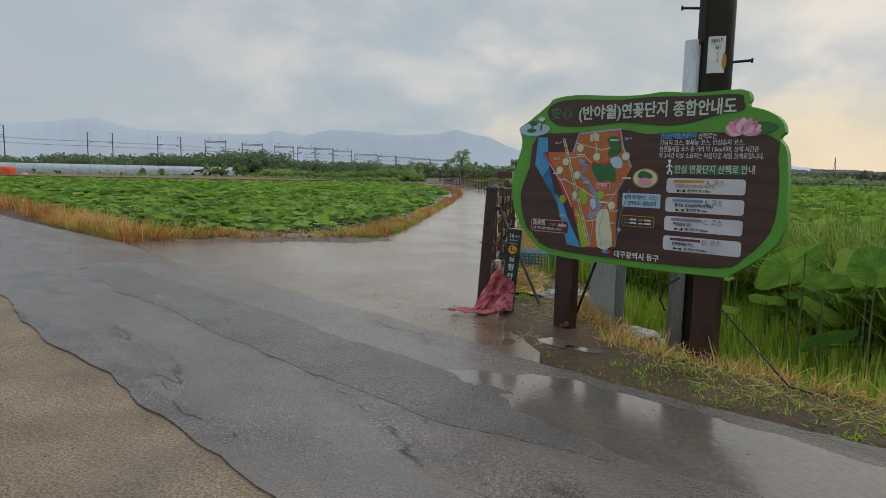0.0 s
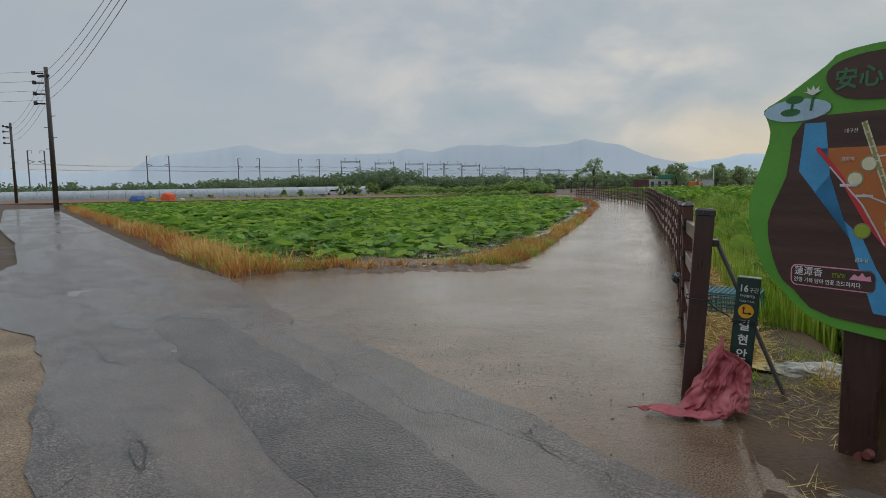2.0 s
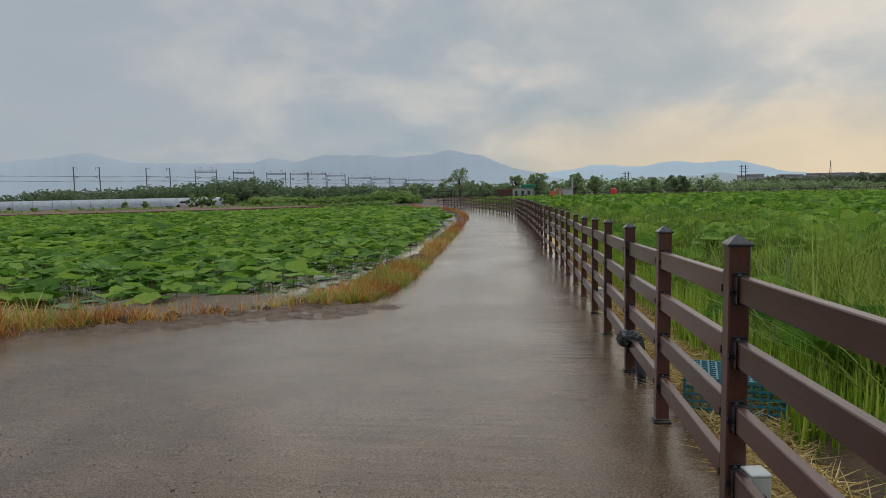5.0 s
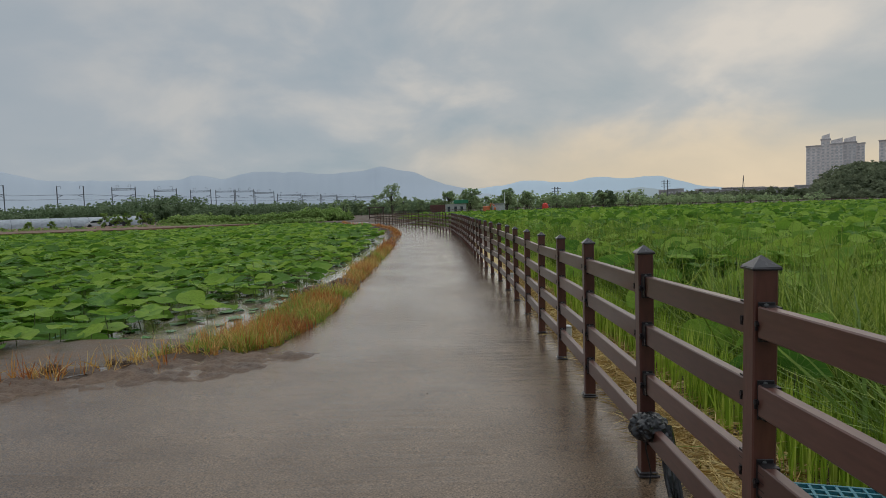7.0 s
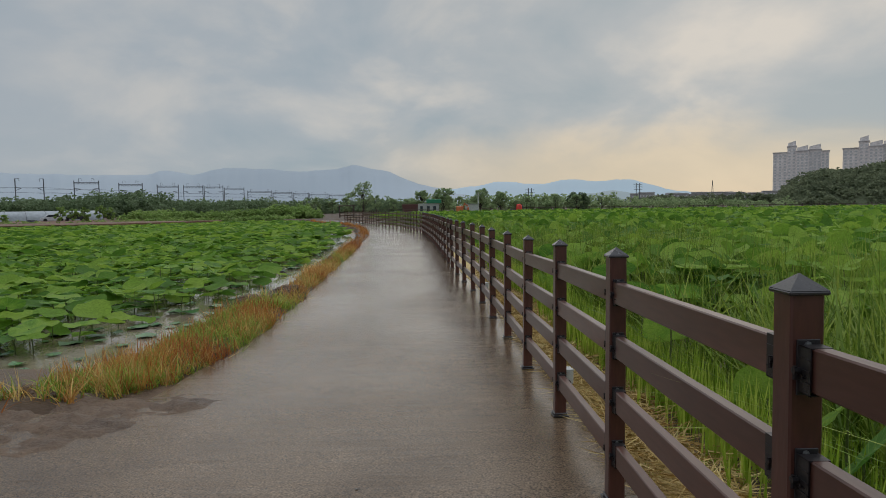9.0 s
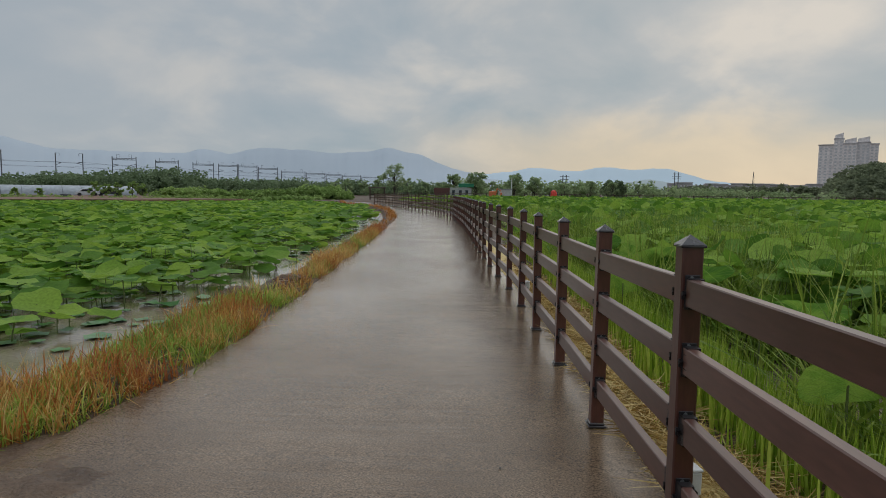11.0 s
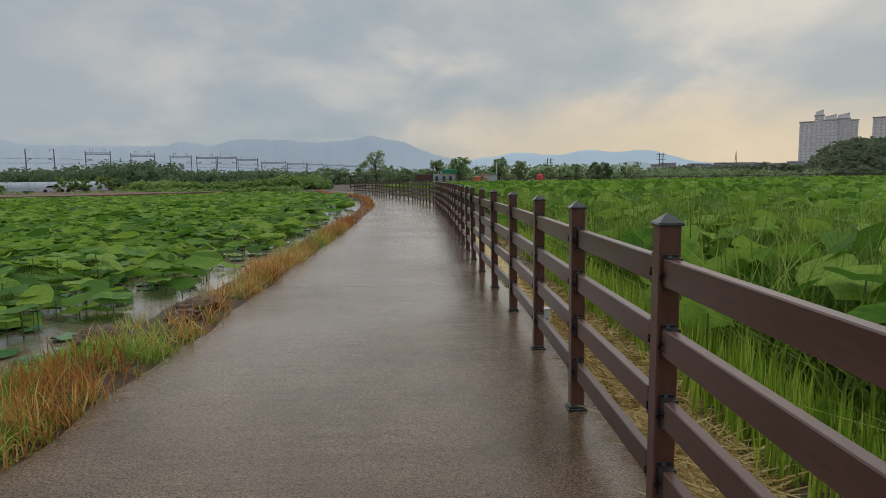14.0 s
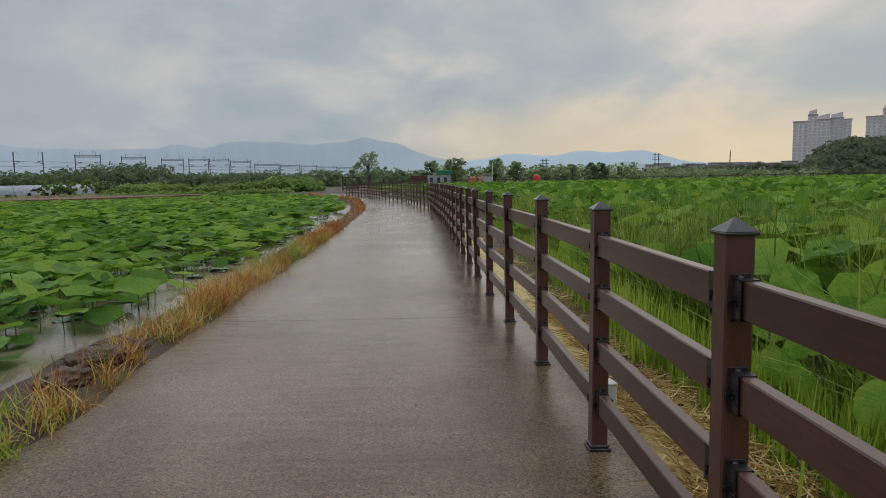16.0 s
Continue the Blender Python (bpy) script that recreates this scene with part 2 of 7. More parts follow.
ASPHALT = pavement_material("wet_asphalt", ((0.066, 0.053, 0.046), (0.130, 0.105, 0.089)), 0.5, 0.0007, 0.3, 85, (0.12, 0.26), 1.0, silt=0.3, soft=0.03, lane=True, speckle=(0.3, 1.8), film_colour=(0.122, 0.099, 0.086), depth=0.010, gloss=0.55)
COARSE = pavement_material("coarse_asphalt", ((0.058, 0.049, 0.045), (0.115, 0.096, 0.085)), 0.36, 0, 0.3, 75, (0.15, 0.30), 1.3, soft=0.03, lane=True, speckle=(0.25, 1.95), depth=0.012, gloss=0.5)
CONCRETE = pavement_material("wet_concrete", ((0.112, 0.072, 0.044), (0.172, 0.116, 0.074)), 0.5, 0, 1, 95, (0.085, 0.17), 0.42, 4.0, soft=0.22, speckle=(0.35, 1.75), gloss=0.25)
OLD_CONCRETE = pavement_material("gravelly_concrete", ((0.145, 0.098, 0.060), (0.25, 0.178, 0.113)), 0.36, 0, 0.4, 75, (0.22, 0.6), 1.2)
EARTH = material("wet_earth", ((0.046, 0.027, 0.016), (0.080, 0.048, 0.028), (0.125, 0.082, 0.046)), 1.3, 28, (0.45, 0.75), 0.9, 0.02, spec=0.2)
MUD = material("dark_mud", ((0.085, 0.052, 0.033), (0.18, 0.118, 0.078)), 3, 40, (0.3, 0.6), 0.9, 0.02, spec=0.25)
WATER = material("muddy_water", ((0.20, 0.155, 0.11), (0.27, 0.215, 0.155)), 0.7, 25, (0.08, 0.14), 0.25, 0.006, spec=0.3)
PUDDLE = material("rain_water", ((0.105, 0.085, 0.070), (0.135, 0.110, 0.092)), 2, 30, (0.09, 0.15), 0.25, 0.004, spec=0.42)
LEAF = material("lotus_leaf", ((0.095, 0.205, 0.028), (0.175, 0.32, 0.040), (0.30, 0.44, 0.066)), 0.35, 30, (0.5, 0.7), 0.15, 0.004, island=0.24, through=0.46, spec=0.15)
LEAF_BIG = material("lotus_leaf_near", ((0.09, 0.21, 0.036), (0.165, 0.32, 0.046), (0.28, 0.43, 0.07)), 1.5, 24, (0.45, 0.65), 0.2, 0.005, each=0.24, through=0.42, spec=0.2)


def add_veins(m, count=20):
    """Pale veins that run out from the middle of a leaf of radius 1."""
    tree = m.node_tree
    node, lk = link_nodes(tree), tree.links.new
    b = tree.nodes["Principled BSDF"]
    old = b.inputs["Base Color"].links[0].from_socket
    sep, ang = node("ShaderNodeSeparateXYZ"), node("ShaderNodeMath", operation="ARCTAN2")
    lk(node("ShaderNodeTexCoord").outputs["Object"], sep.inputs[0])
    lk(sep.outputs[1], ang.inputs[0]), lk(sep.outputs[0], ang.inputs[1])
    fold = node("ShaderNodeMath", operation="PINGPONG", i_1=math.pi / count)
    lk(ang.outputs[0], fold.inputs[0])
    line = node("ShaderNodeMapRange", i_1=0.0, i_2=0.035, i_3=0.6, i_4=0.0, interpolation_type="SMOOTHSTEP")
    lk(fold.outputs[0], line.inputs[0])
    pale = node("ShaderNodeMixRGB", i_2=(0.36, 0.48, 0.14, 1))
    lk(line.outputs[0], pale.inputs[0]), lk(old, pale.inputs[1])
    lk(pale.outputs[0], b.inputs["Base Color"])


add_veins(LEAF_BIG)
PAD = material("floating_pad", ((0.05, 0.14, 0.05), (0.12, 0.24, 0.09)), 1.0, 30, (0.2, 0.4), 0.1, 0.003, island=0.2)
STALK = material("lotus_stalk", ((0.10, 0.13, 0.04), (0.17, 0.20, 0.07)), 3, 40, (0.5, 0.7), 0.1)
DRY = material("dry_grass", ((0.50, 0.24, 0.055), (0.64, 0.40, 0.11), (0.74, 0.54, 0.20)), 0.9, 12, (0.6, 0.8), 0, island=0.25, through=0.35)
RUSSET = material("russet_weeds", ((0.36, 0.11, 0.03), (0.52, 0.20, 0.045), (0.62, 0.32, 0.08)), 0.9, 12, (0.6, 0.8), 0, island=0.25, through=0.35)
GREEN = material("green_grass", ((0.16, 0.26, 0.025), (0.28, 0.40, 0.045), (0.44, 0.52, 0.09)), 0.9, 12, (0.5, 0.7), 0, island=0.25, through=0.35)
REED = material("tall_reed_grass", ((0.12, 0.20, 0.024), (0.22, 0.315, 0.040), (0.36, 0.43, 0.08)), 0.6, 12, (0.5, 0.7), 0, island=0.25, through=0.38, spec=0.35)
RUSH = material("cut_rush", ((0.20, 0.32, 0.024), (0.33, 0.47, 0.045), (0.50, 0.58, 0.10)), 0.9, 12, (0.4, 0.6), 0, island=0.25, through=0.45)
STRAW = material("straw", ((0.36, 0.22, 0.06), (0.52, 0.36, 0.12), (0.62, 0.47, 0.20)), 2, 14, (0.6, 0.8), 0, island=0.22)
WOOD = material("brown_composite", ((0.075, 0.027, 0.020), (0.128, 0.050, 0.036)), 3, 50, (0.24, 0.44), 0.25, 0.002, each=0.12, stretch=(1, 1, 0.25))
RAIL = material("brown_rail", ((0.078, 0.032, 0.024), (0.132, 0.058, 0.044)), 3, 60, (0.27, 0.46), 0.2, 0.0015, each=0.15, stretch=(1, 0.15, 1))
CAP = material("black_cap", ((0.022, 0.018, 0.020), (0.05, 0.042, 0.044)), 8, 70, (0.2, 0.35), 0.1, 0.001)
BRACKET = material("dark_steel_bracket", ((0.018, 0.016, 0.018), (0.045, 0.04, 0.042)), 14, 90, (0.25, 0.45), 0.2, 0.001, metal=0.5)
BOLT = plain("zinc_bolt", (0.30, 0.30, 0.30), 0.35, 0.8)
DARKPOST = material("dark_stained_post", ((0.034, 0.014, 0.011), (0.072, 0.032, 0.025)), 4, 60, (0.25, 0.45), 0.3, 0.002, stretch=(1, 1, 0.2))


# ---------- building helpers ----------
def mesh_ob(name, bm, mat, parent=None, smooth=False):
    me = bpy.data.meshes.new(name)
    bm.to_mesh(me)
    bm.free()
    if smooth:
        me.polygons.foreach_set("use_smooth", [True] * len(me.polygons))
    me.materials.append(mat)
    ob = new(name, me)
    ob.parent = parent
    return ob


def part(name, bm, mat, parent, label="", smooth=False):
    ob = mesh_ob(name, bm, mat, parent, smooth)
    return tagged(ob, label)


def add_box(bm, x0, y0, z0, x1, y1, z1, bevel=0.0, m=None):
    got = bmesh.ops.create_cube(bm, size=1)["verts"]
    mid, size = Vector(((x0 + x1) / 2, (y0 + y1) / 2, (z0 + z1) / 2)), (abs(x1 - x0), abs(y1 - y0), abs(z1 - z0))
    for v in got:
        v.co = Vector([v.co[i] * size[i] for i in range(3)]) + mid
    if bevel:
        edges = list({e for v in got for e in v.link_edges})
        got = bmesh.ops.bevel(bm, geom=edges, offset=bevel, segments=1, affect="EDGES")["verts"]
    if m:
        bmesh.ops.transform(bm, matrix=m, verts=list({v for v in got}))
    return bm


def box(x0, y0, z0, x1, y1, z1, bevel=0.0):
    return add_box(bmesh.new(), x0, y0, z0, x1, y1, z1, bevel)


def add_tube(bm, pts, radii, sides=8, caps=True):
    rings = []
    for i, p in enumerate(pts):
        p = Vector(p)
        d = (Vector(pts[min(i + 1, len(pts) - 1)]) - Vector(pts[max(i - 1, 0)])).normalized()
        a = d.orthogonal().normalized() if abs(d.z) < 0.95 else Vector((1, 0, 0))
        a = (a - d * a.dot(d)).normalized()
        b = d.cross(a)
        r = radii[i] if hasattr(radii, "__len__") else radii
        rings.append([bm.verts.new(p + r * (math.cos(2 * math.pi * k / sides) * a + math.sin(2 * math.pi * k / sides) * b)) for k in range(sides)])
    for q, w in zip(rings, rings[1:]):
        for k in range(sides):
            bm.faces.new((q[k], q[(k + 1) % sides], w[(k + 1) % sides], w[k]))
    if caps:
        bm.faces.new(rings[0][::-1]), bm.faces.new(rings[-1])
    return bm


def tube(pts, radii, sides=8):
    return add_tube(bmesh.new(), pts, radii, sides)


def holder(name, m=None):
    ob = new(name)
    ob.empty_display_size = 0.1
    if m:
        ob.matrix_world = m
    return ob


def tri_mesh(name, co, tris, mat, smooth=True):
    me = bpy.data.meshes.new(name)
    co, tris = np.asarray(co, np.float32).reshape(-1, 3), np.asarray(tris, np.int32).reshape(-1, 3)
    me.vertices.add(len(co)), me.loops.add(tris.size), me.polygons.add(len(tris))
    me.vertices.foreach_set("co", co.ravel())
    me.loops.foreach_set("vertex_index", tris.ravel())
    me.polygons.foreach_set("loop_start", np.arange(0, tris.size, 3, dtype=np.int32))
    me.polygons.foreach_set("loop_total", np.full(len(tris), 3, np.int32))
    me.polygons.foreach_set("use_smooth", np.full(len(tris), smooth))
    me.update(calc_edges=True)
    me.materials.append(mat)
    return new(name, me)


def scatter(name, shapes, faces, mats, pos, mat, smooth=True):
    """One mesh of many copies of a small shape: shapes (v,3) or (n,v,3), mats (n,3,3), pos (n,3)."""
    n, v = len(pos), np.shape(shapes)[-2]
    pts = (shapes if np.ndim(shapes) == 3 else np.broadcast_to(shapes, (n, v, 3))) @ np.transpose(mats, (0, 2, 1)) + pos[:, None, :]
    tri = (np.asarray(faces)[None] + (np.arange(n) * v)[:, None, None]).reshape(-1, 3)
    return tri_mesh(name, pts, tri, mat, smooth)


def turns(yaw, tilt, tilt_dir, scale):
    """Rotation by yaw, then a lean by tilt towards tilt_dir, times scale."""
    c, s, n = np.cos(yaw), np.sin(yaw), len(yaw)
    z = np.zeros(n)
    rz = np.stack([np.stack([c, -s, z], 1), np.stack([s, c, z], 1), np.stack([z, z, z + 1], 1)], 1)
    ax, ay = -np.sin(tilt_dir), np.cos(tilt_dir)
    ct, st = np.cos(tilt), np.sin(tilt)
    k = 1 - ct
    lean = np.stack([np.stack([ct + ax * ax * k, ax * ay * k, ay * st], 1), np.stack([ax * ay * k, ct + ay * ay * k, -ax * st], 1), np.stack([-ay * st, ax * st, ct], 1)], 1)
    sc = np.asarray(scale)
    sc = np.repeat(sc[:, None], 3, 1) if sc.ndim == 1 else sc
    return (lean @ rz) * sc[:, None, :]


rng = np.random.default_rng(11)

# ---------- plan ----------
RAMP_Y = (-50, 0, 1.5, 2.8, 4.2, 5.6, 7.0, 8.4, 9.8, 11, 14, 4000)
RAMP_Z = (0, 0, -0.025, -0.065, -0.113, -0.147, -0.18, -0.213, -0.224, -0.228, -0.23, -0.23)
EDGE_Y = (4.0, 5.3, 5.7, 6.3, 6.8, 7.4, 8.2, 9.0, 11, 13, 15.2, 17, 19.6, 26.4, 38.4, 45.3, 52, 60.6, 67, 74, 80, 86, 100)
EDGE_X = (-6.55, -6.1, -5.4, -4.65, -4.05, -3.5, -3.13, -2.94, -2.97, -3.05, -3.18, -3.3, -3.4, -3.78, -4.58, -5.55, -6.7, -8.9, -11.3, -14.2, -15.6, -17.5, -22)
FENCE_Y = (-5, 7, 9.8, 11.1, 12.5, 13.9, 17, 29, 39.4, 49.7, 58, 66, 73, 82, 100)
FENCE_X = (0, -0.01, -0.055, -0.1, -0.148, -0.205, -0.42, -0.98, -1.68, -3.5, -5.95, -8.0, -10.6, -14.0, -20)
ROAD_D, ROAD_N = Vector((0.8, -0.6)), Vector((0.6, 0.8))
POND_Z, MARSH_Z = -0.41, -0.47


def level(x, y):
    return np.interp(y + 0.77 * np.minimum(0, x + 3), RAMP_Y, RAMP_Z)


def path_left(y):
    return np.interp(y, EDGE_Y, EDGE_X)


def fence_x(y):
    return np.interp(y, FENCE_Y, FENCE_X)


def wob(x, y, s=1.0, seed=0.0):
    return (np.sin(1.7 * s * x + 0.6 * s * y + seed) + np.sin(0.9 * s * y - 1.3 * s * x + 2.1 * seed + 1) + np.sin(2.9 * s * y + 0.7 * s * x + 3.3 * seed)) / 3


def road_n(x, y):
    return 0.6 * x + 0.8 * y


def left_bank(x, y):
    """Distance into the left field from the path and the road."""
    return np.minimum(path_left(y) - x, road_n(x, y) + 0.72)


def right_bank(x, y):
    """Distance into the right field."""
    return np.minimum(x - fence_x(y) - 0.12, road_n(x, y) + 0.95)


def earth(x, y):
    base = level(x, y) - 0.05
    dl, dr = left_bank(x, y), right_bank(x, y)
    wl = np.interp(y, (13, 15), (0.9, 0.58)) + 0.2 * wob(x, y, 0.9, 1)
    fl = np.clip((dl - wl) / 0.7, 0, 1)
    fr = np.clip((dr - 1.0) / 1.2, 0, 1)
    crest = 0.04 * np.exp(-((dl - 0.5) / 0.35) ** 2) * (dl > 0)
    far = np.clip((np.hypot(x, y) - 70) / 60, 0, 1)
    z = base + crest - (fl * (3 - 2 * fl)) * 0.5 - (fr * (3 - 2 * fr)) * 0.4
    side = np.clip(dl / 0.12, 0, 1) * (1 - np.clip((dl - 0.7) / 0.4, 0, 1)) + np.clip(dr / 0.12, 0, 1) * (1 - np.clip((dr - 0.7) / 0.4, 0, 1))
    z = z + 0.042 * side
    rough = 0.018 * wob(x, y, 3.1, 2) + 0.010 * wob(x, y, 7.3, 5)
    z = z + rough * ((dl > 0.1) | (dr > 0.1))
    dry_left = np.clip((y + 0.14 * x - 77) / 4, 0, 1) * (x < -8)
    z = np.where(dry_left > 0, np.maximum(z, -0.6 + 0.52 * dry_left), z)
    dry_right = np.clip((y + 0.15 * x - 102) / 6, 0, 1) * (x > -8)
    z = np.where(dry_right > 0, np.maximum(z, -0.6 + 0.45 * dry_right), z)
    return np.where(far > 0.99, np.maximum(z, -0.28), z)


def grid_mesh(name, xs, ys, zf, mat):
    gx, gy = np.meshgrid(xs, ys)
    co = np.stack([gx, gy, zf(gx, gy)], -1).reshape(-1, 3)
    w, h = len(xs), len(ys)
    i = (np.arange(h - 1)[:, None] * w + np.arange(w - 1)[None]).ravel()
    tri = np.concatenate([np.stack([i, i + 1, i + w + 1], 1), np.stack([i, i + w + 1, i + w], 1)])
    return tri_mesh(name, co, tri, mat)


def spread(*stretches):
    return np.unique(np.concatenate([np.arange(a, b, s) for a, b, s in stretches]))


ground = grid_mesh("ground", spread((-4000, -400, 400), (-400, -60, 20), (-60, -20, 1.0), (-20, 6, 0.13), (6, 30, 0.8), (30, 400, 20), (400, 4001, 400)),
                   spread((-4000, -400, 400), (-400, -40, 20), (-40, -8, 1.0), (-8, 22, 0.13), (22, 110, 0.8), (110, 400, 20), (400, 4001, 400)), earth, EARTH)
tagged(ground, "wet brown earth of the fields and banks", "ground", kind="structure")


# ---------- paving ----------
def strip(name, lefts, rights, cols, lift, mat, thick=0.08, ragged=0.0, seed=0):
    """A slab between two edge lines, with sides that go into the ground."""
    rows = []
    for i, (a, b) in enumerate(zip(lefts, rights)):
        row = []
        for j in range(cols + 1):
            f = j / cols
            x, y = a[0] + (b[0] - a[0]) * f, a[1] + (b[1] - a[1]) * f
            if ragged and j in (0, cols):
                n = noise.fractal(Vector((x * 1.8 + seed, y * 1.8, 0)), 1.0, 2.0, 4)
                x, y = x + ROAD_N.x * n * ragged, y + ROAD_N.y * n * ragged
            row.append((x, y, float(level(x, y)) + lift(x, y, f)))
        rows.append(row)
    bm = bmesh.new()
    vs = [[bm.verts.new(p) for p in r] for r in rows]
    for r, s in zip(vs, vs[1:]):
        for j in range(cols):
            bm.faces.new((r[j], s[j], s[j + 1], r[j + 1]))
    rim = [r[0] for r in vs] + vs[-1][1:] + [r[-1] for r in vs[::-1]][1:] + vs[0][-2:0:-1]
    low = [bm.verts.new(v.co - Vector((0, 0, thick))) for v in rim]
    for k in range(len(rim)):
        n = (k + 1) % len(rim)
        bm.faces.new((rim[k], rim[n], low[n], low[k]))
    bmesh.ops.recalc_face_normals(bm, faces=bm.faces)
    return mesh_ob(name, bm, mat, smooth=False)


JOINTS = (7.3, 15.48, 23.6, 31.8, 96)
for y0, y1 in zip(JOINTS, JOINTS[1:]):
    ys_path = [y for y in list(np.arange(7.3, 30, 0.25)) + list(np.arange(30, 96, 1.5)) if y0 + 0.05 < y < y1 - 0.05]
    ys_path = [y0 + 0.004 * (y0 > 8)] + ys_path + [y1 - 0.004]
    path = strip("path", [(float(path_left(max(y, 8.3))) + 0.05 * math.sin(3.7 * y) * math.sin(1.3 * y), y) for y in ys_path], [(float(fence_x(y)) + 0.13, y) for y in ys_path], 6,
                 lambda x, y, f: float(np.interp(y, (7.7, 9.0), (-0.006, 0.002))), CONCRETE, 0.16)
    tagged(path, "rain-wet brushed concrete slab of the field path", "path", kind="structure")

SEAM = [(-6.5, 4.0), (-5.4, 3.05), (-4.25, 2.15), (-3.75, 1.6), (-3.72, 1.28), (-3.2, 1.28), (-2.67, 0.87), (-2.3, 0.45), (-1.22, -0.28), (-0.66, -0.71), (-0.02, -1.19), (0.55, -1.5)]


def seam_y(x):
    return np.interp(x, [p[0] for p in SEAM], [p[1] for p in SEAM])


def apron_top(x):
    if x > 0.13:
        return float(np.interp(x, (0.13, 0.55), (-0.3, -1.4)))
    ey, ex = EDGE_Y[:6], EDGE_X[:6]
    return float(min(7.81, np.interp(x, ex, ey)))


xs_apron = np.arange(-6.45, 0.551, 0.14)
apron = strip("apron", [(x, float(seam_y(x)) - 0.45) for x in xs_apron], [(x, max(apron_top(x), float(seam_y(x)) + 0.03)) for x in xs_apron], 14,
              lambda x, y, f: 0.0, CONCRETE, 0.16)
tagged(apron, "wet silty concrete apron where the path meets the road", "pavement", kind="structure")


def far_edge(s):
    """The road's edge towards the fields, by distance along the road."""
    return float(np.interp(s, (-60, -14.7, -9.7, -7.6, -6.68, -5.11, -4.1, -3.95, -3.64, -3.5, -3.26, -2.2, -1.2, -0.5, 0, 0.86, 1.5, 2.1, 2.75, 3.42, 12), (-1.3, -1.15, -0.95, -0.76, -0.84, -0.98, -1.02, -1.05, -1.22, -1.1, -0.93, -0.93, -0.96, -0.92, -0.97, -0.99, -1.05, -1.03, -0.99, -0.9, -0.9)))


def near_edge(s):
    return float(np.interp(s, (-60, -27, -18, -12, -10.2, -8.2, -6.6, -4.6, -3.0, -2.1, 0.0, 1.9, 12), (-4.8, -4.2, -3.6, -3.5, -3.9, -4.3, -4.1, -3.3, -3.25, -3.35, -3.3, -3.3, -3.4)))


def on_road(s, n):
    return (0.8 * s + 0.6 * n, -0.6 * s + 0.8 * n)


def asphalt_lift(x, y, f):
    """The worn lane: long shallow runnels, in which the rain stands, and coarse lumps between them."""
    along, across = 0.8 * x - 0.6 * y, 0.6 * x + 0.8 * y
    runnel = noise.fractal(Vector((along * 0.35 + 7, across * 1.5, 3)), 1.0, 2.0, 4)
    lumps = noise.fractal(Vector((x * 3.1, y * 3.1, 9)), 1.0, 2.0, 3)
    hollow = 0.012 * math.exp(-((along - 2.6) / 1.7) ** 2 - ((across + 1.42) / 0.36) ** 2) + 0.004 * math.exp(-((along + 5.0) / 1.3) ** 2 - ((across + 1.45) / 0.34) ** 2)
    return 0.0155 + 0.008 * runnel + 0.0022 * lumps - hollow


ss = list(np.arange(-60, -12, 1.0)) + list(np.arange(-12, 6, 0.07)) + list(np.arange(6, 40, 1.0))
road = strip("road", [on_road(s, near_edge(s)) for s in ss], [on_road(s, far_edge(s)) for s in ss], 48, asphalt_lift, ASPHALT, 0.06, 0.05, 4)
tagged(road, "cracked and patched wet asphalt lane", "road", kind="structure")


def asphalt_patch(s0, s1, low, high, seed, label, rise=0.007, mat=None):
    """A later layer of asphalt with ragged, tapering edges, between two lines along the lane."""
    rows = np.arange(s0, s1 + 0.01, 0.06)
    mid, taper = (low + high) / 2, lambda v: min(1.0, (v - s0) / 0.35 + 0.05, (s1 - v) / 0.9 + 0.05)
    edge = lambda v, base, k: mid + (base - mid) * taper(v) + 0.07 * noise.fractal(Vector((v * 1.1 + seed, k, 0)), 1.0, 2.0, 5)
    ob = strip("asphalt_patch", [on_road(v, edge(v, low, 1.5)) for v in rows], [on_road(v, edge(v, high, 7.5)) for v in rows], 8, lambda x, y, f: asphalt_lift(x, y, f) + rise, mat or COARSE, 0.03, 0.03, seed)
    tagged(ob, label, "asphalt", kind="structure")


asphalt_patch(-4.6, 2.6, -2.32, -1.66, 2.0, "coarse dark patch of older asphalt in the lane", 0.0018)
ss3 = np.arange(-14, 8, 0.25)
film = strip("water_film", [on_road(v, near_edge(v) + 0.12) for v in ss3], [on_road(v, far_edge(v) - 0.06) for v in ss3], 4, lambda x, y, f: 0.0098, PUDDLE, 0.004)
tagged(film, "rain standing in the runnels of the lane", "water", kind="structure")
ss2 = list(np.arange(-9, 8, 0.12)) + list(np.arange(8, 40, 1.0))
verge = strip("pavement", [on_road(s, -9.0) for s in ss2], [on_road(s, near_edge(s) + 0.25) for s in ss2], 44,
              lambda x, y, f: 0.002 + 0.008 * noise.noise(Vector((x * 0.9, y * 0.9, 1))), OLD_CONCRETE, 0.2)
tagged(verge, "old gravelly concrete edge beside the asphalt", "pavement", kind="structure")

def mud_height(x, y):
    """A churned patch that comes up through the paving's edge in ragged tongues."""
    d = left_bank(x, y)
    reach = 1 - ((d + 0.05) / (0.85 + 0.3 * wob(x, y, 1.4, 3))) ** 2 - np.clip((5.3 - y) / 0.5, 0, 4) - np.clip((y - 7.4) / 0.4, 0, 4)
    lumps = 0.030 * wob(x, y, 4.1, 1) + 0.026 * wob(x, y, 9.7, 4) + 0.018 * wob(x, y, 21.0, 7) + 0.008 * wob(x, y, 43.0, 2)
    return level(x, y) - 0.006 + 0.026 * np.clip(reach, -3, 1) + lumps * np.clip(reach + 0.6, 0, 1)


